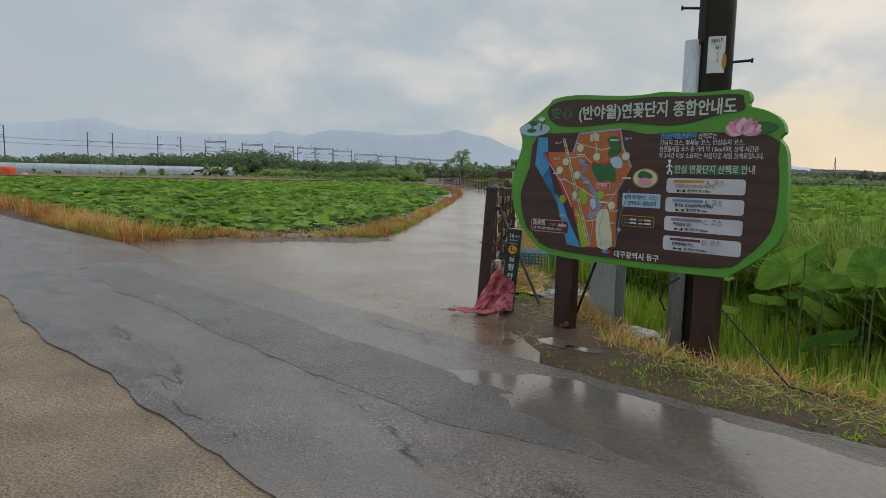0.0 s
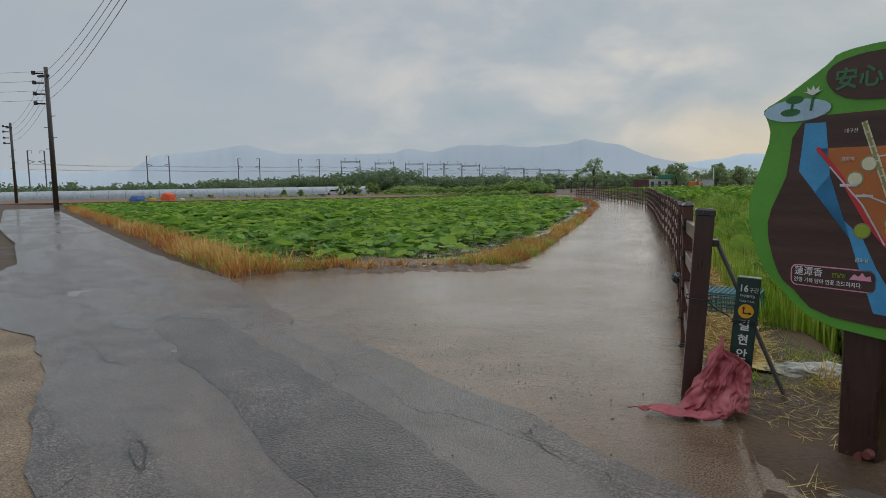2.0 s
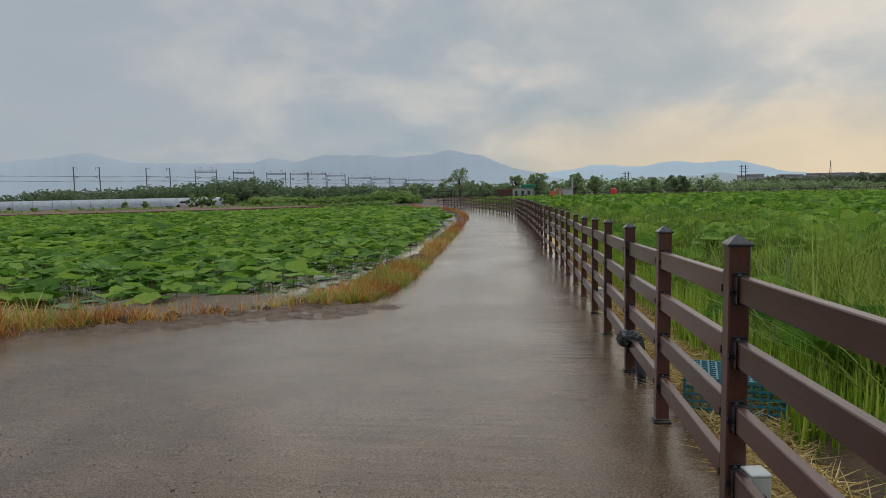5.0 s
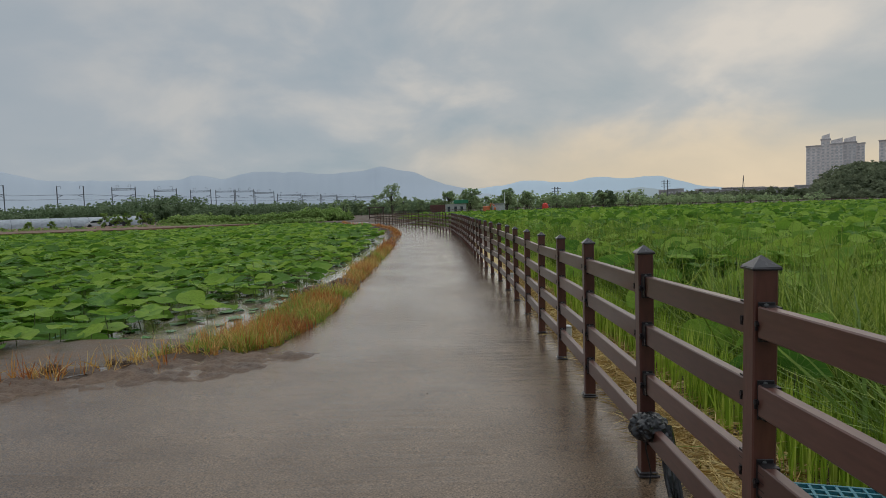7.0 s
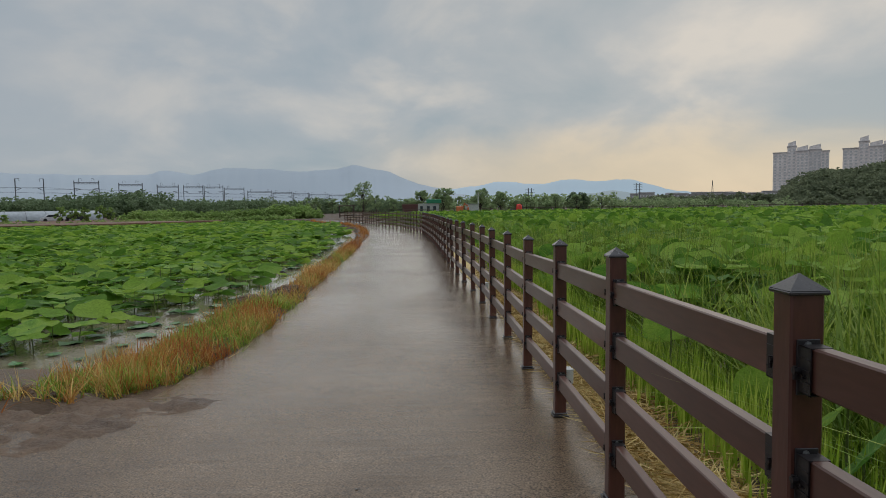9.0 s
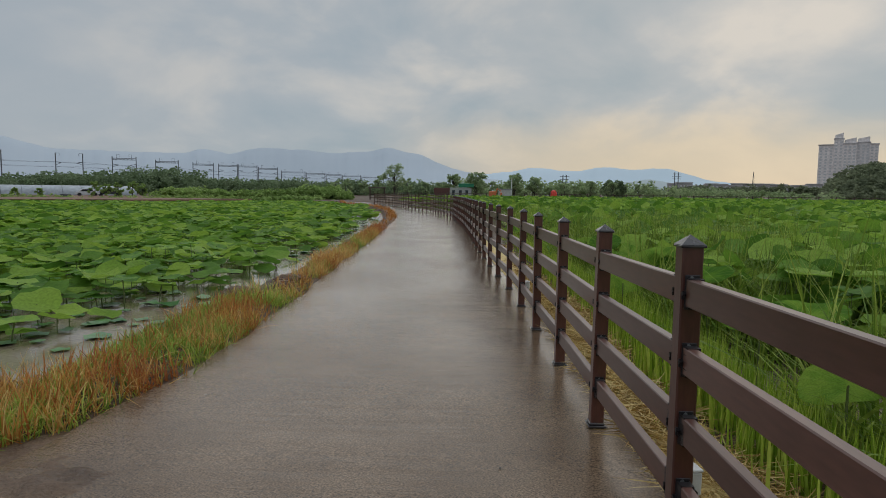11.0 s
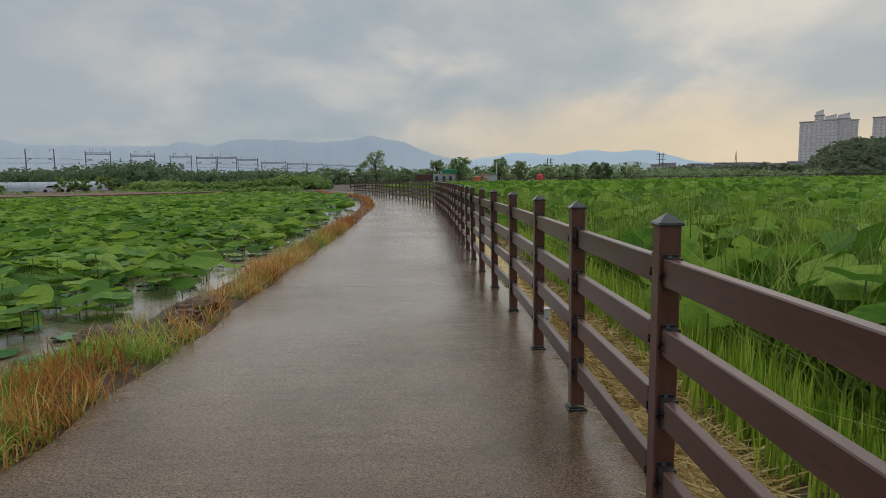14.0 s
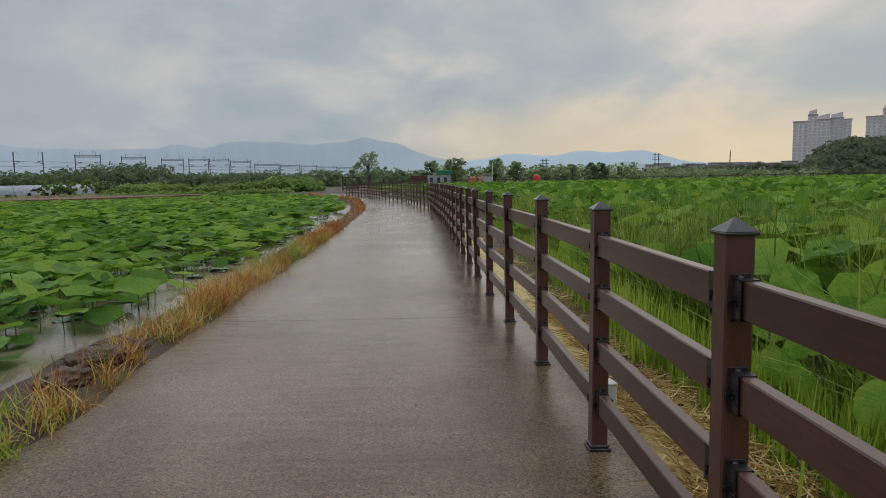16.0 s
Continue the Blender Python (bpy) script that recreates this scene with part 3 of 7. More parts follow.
mud = grid_mesh("mud", np.arange(-7.2, -2.4, 0.035), np.arange(4.4, 9.0, 0.035), mud_height, MUD)
tagged(mud, "churned wet mud at the corner of the pond", "mud", kind="structure")

# water
pond = grid_mesh("water", np.linspace(-75, -2.2, 40), np.linspace(2, 92, 40), lambda x, y: np.full(np.shape(x), POND_Z), WATER)
tagged(pond, "brown still water of the lotus pond", "water", kind="structure")
marsh = grid_mesh("water_marsh", np.linspace(1.0, 110, 30), np.linspace(-3, 112, 30), lambda x, y: np.full(np.shape(x), MARSH_Z), WATER)
tagged(marsh, "brown shallow water under the reeds", "water", kind="structure")


def blob(name, cx, cy, z, rx, ry, turn, mat, seed):
    bm = bmesh.new()
    ring, c, s = [], math.cos(turn), math.sin(turn)
    for k in range(36):
        a = 2 * math.pi * k / 36
        r = 1 + 0.35 * noise.noise(Vector((1.6 * math.cos(a) + seed, 1.6 * math.sin(a), 0))) + 0.12 * math.sin(5 * a + seed)
        u, v = rx * r * math.cos(a), ry * r * math.sin(a)
        ring.append(bm.verts.new((cx + c * u - s * v, cy + s * u + c * v, z)))
    bm.faces.new(ring)
    return tagged(mesh_ob(name, bm, mat), "shallow rain puddle on the ground", "puddle", "puddles", "structure")


for k, (x, y, rx, ry, a) in enumerate(((0.62, -1.02, 0.24, 0.1, -0.5), (0.93, -1.2, 0.13, 0.06, -0.3), (-4.35, -1.35, 0.42, 0.18, -0.6), (-4.75, 6.55, 0.5, 0.14, 0.75), (-5.35, 5.85, 0.45, 0.12, 0.9), (-4.0, 7.45, 0.35, 0.1, 0.7))):
    top = float(np.mean([earth(np.float64(x + i * 0.15), np.float64(y + j * 0.1)) for i in (-1, 0, 1) for j in (-1, 0, 1)])) if x > 0 else (float(level(x, y)) + 0.006 if y > 0 else -0.002)
    blob("water_puddle", x, y, top + 0.004, rx, ry, a, PUDDLE, 3.1 * k)


# ---------- the path's fence ----------
POST_Y = [0.12, 1.57, 2.95, 4.2, 5.7, 7.03, 8.43, 9.81, 11.15, 12.47, 13.91]
while POST_Y[-1] < 73.5:
    y0 = POST_Y[-1]
    slope = (float(fence_x(y0 + 0.7)) - float(fence_x(y0 - 0.7))) / 1.4
    POST_Y.append(y0 + 1.376 / math.hypot(1, slope))
POST_XY = [(float(fence_x(y)), y) for y in POST_Y]
RAIL_Z = (0.245, 0.498, 0.752, 1.0)
W, END_W = 0.0385, 0.053


def post_body(w=W):
    return box(-w, -w, 0.0, w, w, 1.166, 0.005)


def cap_mesh():
    bm = add_box(bmesh.new(), -0.0465, -0.0465, 1.161, 0.0465, 0.0465, 1.171, 0.003)
    base = [bm.verts.new((sx * 0.045, sy * 0.045, 1.1715)) for sx, sy in ((-1, -1), (1, -1), (1, 1), (-1, 1))]
    tip = bm.verts.new((0, 0, 1.208))
    for k in range(4):
        bm.faces.new((base[k], base[(k + 1) % 4], tip))
    return bm


def plate_mesh():
    bm = add_box(bmesh.new(), -0.054, -0.054, 0.0, 0.054, 0.054, 0.012, 0.003)
    return add_box(bm, -0.046, -0.046, 0.012, 0.046, 0.046, 0.028, 0.006)


def bracket_mesh():
    """Hinged rail shoe: a tall plate on the post's face, a pin, and a sleeve that takes the rail's end."""
    bm = add_box(bmesh.new(), -0.0265, W, -0.063, 0.0265, W + 0.005, 0.063, 0.0015)
    add_box(bm, -0.0245, W + 0.005, -0.053, -0.0215, W + 0.052, 0.053)
    add_box(bm, 0.0215, W + 0.005, -0.053, 0.0245, W + 0.052, 0.053)
    add_box(bm, -0.0245, W + 0.012, 0.0505, 0.0245, W + 0.052, 0.0535)
    add_box(bm, -0.0245, W + 0.012, -0.0535, 0.0245, W + 0.052, -0.0505)
    for z in (-0.026, 0.0, 0.026):
        add_box(bm, -0.0262, W + 0.008, z - 0.0015, -0.0245, W + 0.050, z + 0.0015)
    add_tube(bm, [(-0.040, W + 0.013, -0.004), (-0.0245, W + 0.013, -0.004)], 0.0085, 8)
    add_tube(bm, [(-0.036, W + 0.013, -0.024), (-0.036, W + 0.013, 0.006)], 0.005, 6)
    return bm


def bolt_mesh():
    bm = tube([(0, W + 0.0045, 0), (0, W + 0.0085, 0)], 0.0075, 8)
    return add_tube(bm, [(0, W + 0.0085, 0), (0, W + 0.012, 0)], 0.0045, 6)


def rail_mesh(length):
    return box(-0.0205, 0, -0.05, 0.0205, length, 0.05, 0.004)


fence = tagged(holder("fence"), "brown four-rail composite fence along the concrete path", "fence")
fence.location = (0, 0, 0)
protos = {}


def shared(name, maker, mat, parent, label=""):
    if name not in protos:
        bm = maker()
        me = bpy.data.meshes.new(name)
        bm.to_mesh(me)
        bm.free()
        me.materials.append(mat)
        protos[name] = me
    ob = new(name, protos[name])
    ob.parent = parent
    return tagged(ob, label)


def heading(i):
    a, b = POST_XY[max(i - 1, 0)], POST_XY[min(i + 1, len(POST_XY) - 1)]
    return -math.degrees(math.atan2(b[0] - a[0], b[1] - a[1]))


for i, (x, y) in enumerate(POST_XY):
    z = float(level(x, y)) + 0.004
    lean = 3.2 if i == 0 else float(rng.normal(0, 0.5))
    m = pose(x, y, z, float(rng.normal(0, 0.4)) if i else -1.5, lean, heading(i))
    p = shared("post", post_body, WOOD, fence) if i else part("post", post_body(END_W), DARKPOST, fence, "dark leaning end post")
    p.matrix_basis = m
    if i:
        shared("cap", cap_mesh, CAP, p, "black pyramid cap")
    else:
        bm = add_box(bmesh.new(), -0.058, -0.058, 1.125, 0.058, 0.058, 1.178, 0.012)
        part("cap", bm, CAP, p, "glossy black flat cap")
    shared("base_plate", plate_mesh, CAP, p)
    if i < 34:
        out = pose(0, END_W - W, 0) if not i else Matrix()
        for rz in RAIL_Z:
            for side in (Matrix(), Matrix.Diagonal((1, -1, 1, 1))) if i else (Matrix(),):
                shared("bracket", bracket_mesh, BRACKET, p, "dark steel rail bracket").matrix_basis = out @ pose(0, 0, rz) @ side
                if i < 12:
                    for z_bolt in (-0.052, 0.052):
                        shared("bolt", bolt_mesh, BOLT, p, "bright zinc bolt").matrix_basis = out @ pose(-0.003, 0, rz + z_bolt) @ side
    if i:
        ax, ay = POST_XY[i - 1]
        az = float(level(ax, ay)) + 0.004
        tip = 0.067 if i == 1 else 0.0
        for rz in RAIL_Z:
            top = tip * rz / 1.2
            dd = Vector((x - ax - top, y - ay, z - az))
            r = shared("rail", lambda: rail_mesh(1.28), RAIL, fence)
            near = (END_W if i == 1 else W) + 0.006
            length = dd.length - near - W - 0.006
            yaw = -math.degrees(math.atan2(dd.x, dd.y))
            pitch = math.degrees(math.asin(dd.z / dd.length))
            start = Vector((ax + top, ay, az + rz)) + dd.normalized() * near
            r.matrix_basis = pose(*start, pitch, 0, yaw) @ Matrix.Diagonal((1, length / 1.28, 1, 1))


def crumple(bm, amount, freq, seed):
    for v in bm.verts:
        n = noise.noise_vector(v.co * freq + Vector((seed, 0, 0)))
        v.co += n * amount
    return bm


FARRAIL = plain("dull_grey_steel", (0.16, 0.15, 0.145), 0.45)
BLACKBAG = material("black_plastic", ((0.008, 0.008, 0.009), (0.02, 0.02, 0.022)), 9, 40, (0.15, 0.4), 0.4, 0.006)
WHITEPL = plain("white_plastic", (0.62, 0.62, 0.60), 0.35)
CABLE = plain("black_cable", (0.012, 0.012, 0.013), 0.45)
TEAL = material("teal_plastic", ((0.02, 0.13, 0.17), (0.05, 0.24, 0.29)), 6, 60, (0.35, 0.55), 0.1)
GALV = material("galvanised_steel", ((0.34, 0.36, 0.38), (0.50, 0.52, 0.54)), 2, 60, (0.35, 0.55), 0.1, 0.001, metal=0.1, stretch=(1, 1, 0.2))
POLEWOOD = material("dark_pole", ((0.035, 0.028, 0.024), (0.075, 0.062, 0.052)), 3, 60, (0.35, 0.6), 0.3, 0.002, stretch=(1, 1, 0.15))
BOARD_BROWN = material("brown_board_paint", ((0.042, 0.019, 0.014), (0.078, 0.037, 0.028)), 4, 60, (0.35, 0.5), 0.2, 0.001, stretch=(0.3, 1, 4))
BOARD_GREEN = material("green_board_paint", ((0.078, 0.27, 0.024), (0.11, 0.35, 0.038)), 3, 80, (0.35, 0.5), 0.1, 0.001, grain=(0.95, 1.05))
SIGNGREEN = material("dark_green_board", ((0.008, 0.028, 0.022), (0.016, 0.045, 0.035)), 5, 70, (0.3, 0.45), 0.1, 0.001)
CLOTH = material("faded_red_sackcloth", ((0.28, 0.045, 0.055), (0.40, 0.085, 0.10), (0.50, 0.16, 0.17)), 5, 160, (0.5, 0.75), 0.5, 0.002)
PALE = material("pale_sacking", ((0.30, 0.28, 0.24), (0.50, 0.48, 0.43)), 6, 50, (0.5, 0.8), 0.4, 0.004)
WHITE = plain("white_paint", (0.72, 0.72, 0.70), 0.4)
INK = plain("black_ink", (0.012, 0.012, 0.012), 0.5)

# bag of black plastic tied to the lowest rail
bx, by, bz = POST_XY[3][0], POST_XY[3][1], float(level(*POST_XY[3])) + 0.30
bag = tagged(holder("plastic_bag", pose(bx - 0.02, by - 0.11, bz)), "crumpled black plastic bag tied round the lowest fence rail", "bag")
bm = bmesh.new()
bmesh.ops.create_icosphere(bm, subdivisions=4, radius=0.085)
for v in bm.verts:
    v.co.z *= 0.75
    v.co.y *= 1.15
    v.co *= 1 + 0.22 * noise.noise(v.co * 24) + 0.16 * noise.noise(v.co * 55) + 0.08 * noise.ridged_multi_fractal(v.co * 30, 1, 2, 3, 1, 2)
part("wrapping", bm, BLACKBAG, bag, smooth=False)
bm = bmesh.new()
for k in range(5):
    x0 = 0.03 + 0.012 * k
    add_tube(bm, [(x0, -0.05 - 0.05 * j + 0.01 * math.sin(3 * j + k), 0.01 - 0.045 * j - 0.006 * j * j + 0.01 * math.sin(2 * j + 2 * k)) for j in range(6)], [0.022, 0.02, 0.018, 0.014, 0.01, 0.004], 6)
part("loose_end", crumple(bm, 0.012, 30, 2), BLACKBAG, bag)
part("cord", tube([(0.0, 0.02, -0.02), (-0.01, 0.02, -0.12), (0.01, 0.0, -0.24), (-0.015, -0.02, -0.40)], 0.004, 6), CABLE, bag)


def junction_box(i, side=1):
    x, y = POST_XY[i]
    z = float(level(x, y)) + 0.27
    ob = tagged(holder("junction_box", pose(x + 0.062, y + 0.085 * side, z - 0.02, 0, 0, 8) @ Matrix.Diagonal((0.78, 0.78, 0.78, 1))), "small white plastic junction box fixed behind a fence post", "junction box", "junction boxes")
    part("case", box(-0.05, -0.055, -0.06, 0.05, 0.055, 0.06, 0.008), WHITEPL, ob)
    part("lid", box(-0.054, -0.058, 0.06, 0.054, 0.058, 0.075, 0.005), WHITEPL, ob)
    part("cable_gland", tube([(0, -0.055, -0.03), (0, -0.085, -0.03)], 0.014, 8), CABLE, ob)
    bm = tube([(0, -0.08, -0.03), (-0.03, -0.13, -0.02), (-0.05, -0.15, -0.08), (-0.03, -0.12, -0.16), (0.02, -0.06, -0.20), (0.05, 0.05, -0.235)], 0.006, 6)
    part("cable", bm, CABLE, ob)
    part("cable", tube([(-0.085, 0.0, 0.08), (-0.06, -0.10, 0.05), (-0.02, -0.09, -0.02), (0.0, -0.08, -0.03)], 0.005, 6), CABLE, ob)


for i in (1, 5, 9):
    junction_box(i, -1 if i == 1 else 1)

# teal lattice crate behind the fence
crate = tagged(holder("crate", pose(0.46, 3.12, float(level(0.4, 3.1)) - 0.02, 0, 0, -14)), "teal plastic lattice crate lying behind the fence", "crate")


def lattice(m, nu, nv, lu, lv, bar, depth):
    """One side of the crate, bar by bar."""
    for k in range(nu + 1):
        shared("bar", lambda: box(-0.5, -0.5, -0.5, 0.5, 0.5, 0.5), TEAL, crate).matrix_basis = m @ pose(k * lu / nu, 0, lv / 2) @ Matrix.Diagonal((bar, depth, lv, 1))
    for k in range(nv + 1):
        shared("bar", lambda: box(-0.5, -0.5, -0.5, 0.5, 0.5, 0.5), TEAL, crate).matrix_basis = m @ pose(lu / 2, 0, k * lv / nv) @ Matrix.Diagonal((lu, depth + 0.002, bar, 1))


for m, nu, lu, nv, lv in ((pose(-0.28, -0.21, 0.02), 12, 0.56, 6, 0.27), (pose(-0.28, 0.21, 0.02), 12, 0.56, 6, 0.27), (pose(-0.28, -0.21, 0.02, 0, 0, 90), 9, 0.42, 6, 0.27), (pose(0.28, -0.21, 0.02, 0, 0, 90), 9, 0.42, 6, 0.27), (pose(-0.28, 0.21, 0.297, 90), 12, 0.56, 9, 0.42)):
    lattice(m, nu, nv, lu, lv, 0.011, 0.012)
part("rim", add_box(add_box(bmesh.new(), -0.29, -0.222, 0.0, 0.29, -0.2, 0.03), -0.29, 0.2, 0.0, 0.29, 0.222, 0.03), TEAL, crate)

# trail marker post with a cloth over it, tied to the end post
trail = tagged(holder("trail_marker", pose(0.243, 0.0, -0.02, 0, 4.0, -8)), "dark green trail marker post with white lettering", "sign post")
TW, TD, TH = 0.062, 0.035, 0.81
part("board", box(-TW, -TD, -0.05, TW, TD, TH, 0.004), SIGNGREEN, trail)


def flat_text(body, size, mat, parent, m, name="lettering", depth=0.0012, align="LEFT", squeeze=1.0, bold=0.0, label=""):
    cu = bpy.data.curves.new("lettering_curve", "FONT")
    cu.body, cu.size, cu.extrude, cu.align_x, cu.offset = body, size, depth, align, bold
    cu.resolution_u = 2
    tmp = new("lettering_tmp", cu)
    bpy.context.view_layer.update()
    me = bpy.data.meshes.new_from_object(tmp.evaluated_get(bpy.context.evaluated_depsgraph_get()))
    bpy.data.objects.remove(tmp)
    bpy.data.curves.remove(cu)
    me.name = name
    me.materials.clear()
    me.materials.append(mat)
    ob = new(name, me)
    ob.parent = parent
    ob.matrix_basis = m @ pose(0, 0, 0, 90, 0, 0) @ Matrix.Diagonal((squeeze, 1, 1, 1))
    return tagged(ob, label)


F = -TD - 0.0015
flat_text("16", 0.055, WHITE, trail, pose(-0.048, F, 0.728), bold=0.0012, squeeze=0.9)
flat_text("구간", 0.031, WHITE, trail, pose(0.004, F, 0.729), squeeze=0.9)
flat_text("대구둘레길", 0.017, WHITE, trail, pose(0, F, 0.697), align="CENTER")
flat_text("DAEGU TRAIL", 0.013, WHITE, trail, pose(0, F, 0.668), align="CENTER")
part("hill_mark", tube([(-0.03, F, 0.684), (-0.03, F - 0.001, 0.684)], 0.004, 3), plain("leaf_mark", (0.10, 0.35, 0.05)), trail)
YEL = plain("yellow_disc", (0.75, 0.36, 0.01), 0.4)
part("arrow_disc", tube([(0, F, 0.615), (0, F - 0.002, 0.615)], 0.041, 28), YEL, trail, "yellow direction disc")
bm = add_box(bmesh.new(), -0.016, F - 0.0045, 0.600, 0.018, F - 0.0025, 0.607)
add_box(bm, -0.016, F - 0.0045, 0.600, -0.009, F - 0.0025, 0.630)
for pts in (((-0.0125, 0.645), (-0.022, 0.628), (-0.003, 0.628)), ((0.032, 0.6035), (0.016, 0.613), (0.016, 0.594))):
    vs = [bm.verts.new((x, F - 0.0046, z)) for x, z in pts]
    bm.faces.new(vs)
part("arrow", bm, INK, trail)
for k, ch in enumerate(("길", "현", "안")):
    flat_text(ch, 0.066, WHITE, trail, pose(0, F, 0.508 - 0.085 * k), align="CENTER", bold=0.0015)
for k in range(2):
    z = 0.545 + 0.012 * k
    bm = tube([(-TW - 0.005, -TD - 0.005, z), (TW + 0.005, -TD - 0.005, z), (TW + 0.005, TD + 0.005, z), (-TW - 0.005, TD + 0.005, z), (-TW - 0.005, -TD - 0.005, z)], 0.004, 6)
    part("binding_wire", bm, CABLE, trail)

tie = tube([(0.085, 0.10, 0.62), (0.12, 0.06, 0.585), (0.17, 0.02, 0.565), (0.20, 0.0, 0.55)], 0.005, 6)
add_tube(tie, [(-0.04, 0.05, 0.64), (0.105, 0.045, 0.63), (0.11, 0.19, 0.635), (-0.035, 0.195, 0.64), (-0.04, 0.05, 0.64)], 0.004, 6)
tagged(mesh_ob("wire_tie", tie, CABLE), "twisted black wire tying the marker to the end post", "wire")

brace = holder("brace_rod", None)
tagged(brace, "dark steel rod bracing the leaning end post", "rod")
part("rod", tube([(0.125, 0.17, 0.99), (0.57, 0.40, -0.04)], 0.014, 8), FARRAIL, brace)
part("clamp", box(0.07, 0.10, 0.95, 0.14, 0.20, 0.99, 0.006), BRACKET, brace)

# red sackcloth: hung over the marker, its foot spread on the paving
nu, nv = 84, 66
bm = bmesh.new()
rows = []
for j in range(nv + 1):
    v = j / nv
    row = []
    for i in range(nu + 1):
        u = i / nu
        a = (u - 0.5) * 2
        fall = min(1.0, v / 0.72)
        west, east = 0.150 - 0.22 * fall ** 1.05, 0.165 + 0.155 * min(1.0, fall / 0.25) - 0.02 * fall
        cx, half = (west + east) / 2, (east - west) / 2
        fold = math.sin(u * 8 + 3.5 * v * v) * 0.5 + math.sin(u * 17 + 1 - 5 * v) * 0.22 + 0.8 * noise.noise(Vector((u * 5, v * 4, 2)))
        x = cx + half * a
        y = -0.085 - 0.06 * (1 - a * a) * fall - 0.034 * fold * (0.4 + fall) - 0.05 * fall
        z = (0.44 - 0.10 * u + 0.012 * math.sin(9 * u)) * (1 - fall) ** 0.95
        out = max(0.0, v - 0.66) / 0.34
        pull = max(0.0, 0.62 - u)
        x -= out * (0.05 + 0.40 * pull)
        y -= out * (0.07 + 0.05 * math.sin(3 * u + 1))
        lump = 0.028 * abs(math.sin(7 * u + 5 * out)) + 0.03 * abs(noise.noise(Vector((x * 9, y * 9, 5))))
        z = max(z * (1 - out), 0.0) + 0.012 + lump * (0.3 + 0.7 * min(1, out * 2)) * (1 - 0.75 * out ** 3)
        q = noise.noise_vector(Vector((x * 13, y * 13, z * 9)))
        w = noise.noise_vector(Vector((x * 31, y * 31, z * 24)))
        crease = abs(noise.noise(Vector((u * 6.5 + v * 2.2, v * 5.5 - u * 2.0, 8)))) + 0.5 * abs(noise.noise(Vector((u * 13 - v * 4, v * 12 + u * 3, 4))))
        row.append(bm.verts.new((x + 0.020 * q.x + 0.009 * w.x, y + 0.020 * q.y + 0.009 * w.y - 0.06 * (0.42 - crease) * (0.3 + fall) * (1 - out), max(0.006, z + 0.012 * q.z + 0.006 * w.z + 0.03 * out * crease))))
    rows.append(row)
for r, s in zip(rows, rows[1:]):
    for i in range(nu):
        bm.faces.new((r[i], r[i + 1], s[i + 1], s[i]))
cloth = tagged(mesh_ob("sackcloth", bm, CLOTH, smooth=True), "faded red cloth sack draped over the trail marker", "cloth")
mod = cloth.modifiers.new("thickness", "SOLIDIFY")
mod.thickness = 0.004

# ---------- information board ----------
SB = pose(0.72, -0.56, 0, 0, 0, -37.8)
board = tagged(holder("information_board", SB), "brown and green painted walking map board on two dark posts", "information board")
for s, low in ((-0.005, -0.25), (1.222, -0.3)):
    p = part("post", box(s - 0.088, 0.03, low, s + 0.088, 0.14, 1.55, 0.01), DARKPOST, board, "dark brown squared post")
    bm = bmesh.new()
    add_tube(bm, [(s + 0.06, 0.03, 0.03), (s + 0.06, -0.005, 0.03)], [0.026, 0.02], 10)
    add_tube(bm, [(s + 0.02, 0.03, 0.0), (s + 0.02, -0.005, 0.0)], [0.026, 0.02], 10)
    part("bolt_cover", bm, plain("rust_red_plastic", (0.16, 0.05, 0.04), 0.4), p)


def smooth_ring(pts, n=4):
    """A closed curve through the points."""
    out, k = [], len(pts)
    for i in range(k):
        p0, p1, p2, p3 = (Vector(pts[(i + d) % k]) for d in (-1, 0, 1, 2))
        for j in range(n):
            t = j / n
            out.append(0.5 * ((2 * p1) + (p2 - p0) * t + (2 * p0 - 5 * p1 + 4 * p2 - p3) * t * t + (3 * p1 - p0 - 3 * p2 + p3) * t ** 3))
    return out


def sheet(pts, front, back, smooth=0):
    """A flat shape in the board's plane (along, up), from depth front to depth back."""
    ring = smooth_ring(pts, smooth) if smooth else [Vector(p) for p in pts]
    bm = bmesh.new()
    f = [bm.verts.new((p[0], front, p[1])) for p in ring]
    b = [bm.verts.new((p[0], back, p[1])) for p in ring]
    bm.faces.new(f), bm.faces.new(b[::-1])
    for i in range(len(f)):
        j = (i + 1) % len(f)
        bm.faces.new((f[i], b[i], b[j], f[j]))
    bmesh.ops.recalc_face_normals(bm, faces=bm.faces)
    bmesh.ops.triangulate(bm, faces=[q for q in bm.faces if len(q.verts) > 4])
    return bm


part("backing", sheet([(-0.49, 1.70), (-0.38, 1.76), (-0.19, 1.88), (-0.12, 1.93), (0.10, 1.945), (0.44, 1.915), (0.66, 1.905), (0.86, 1.915), (1.08, 1.89), (1.40, 1.89), (1.46, 1.83), (1.45, 1.78), (1.56, 1.745), (1.66, 1.68), (1.69, 1.60), (1.66, 1.56), (1.715, 1.46), (1.735, 1.12), (1.69, 0.87), (1.42, 0.645), (1.33, 0.615), (0.58, 0.605), (-0.11, 0.625), (-0.36, 0.77), (-0.50, 0.94), (-0.56, 1.21), (-0.46, 1.53), (-0.47, 1.64)], -0.03, 0.03, 3), BOARD_GREEN, board, "green painted backing with a wavy top")
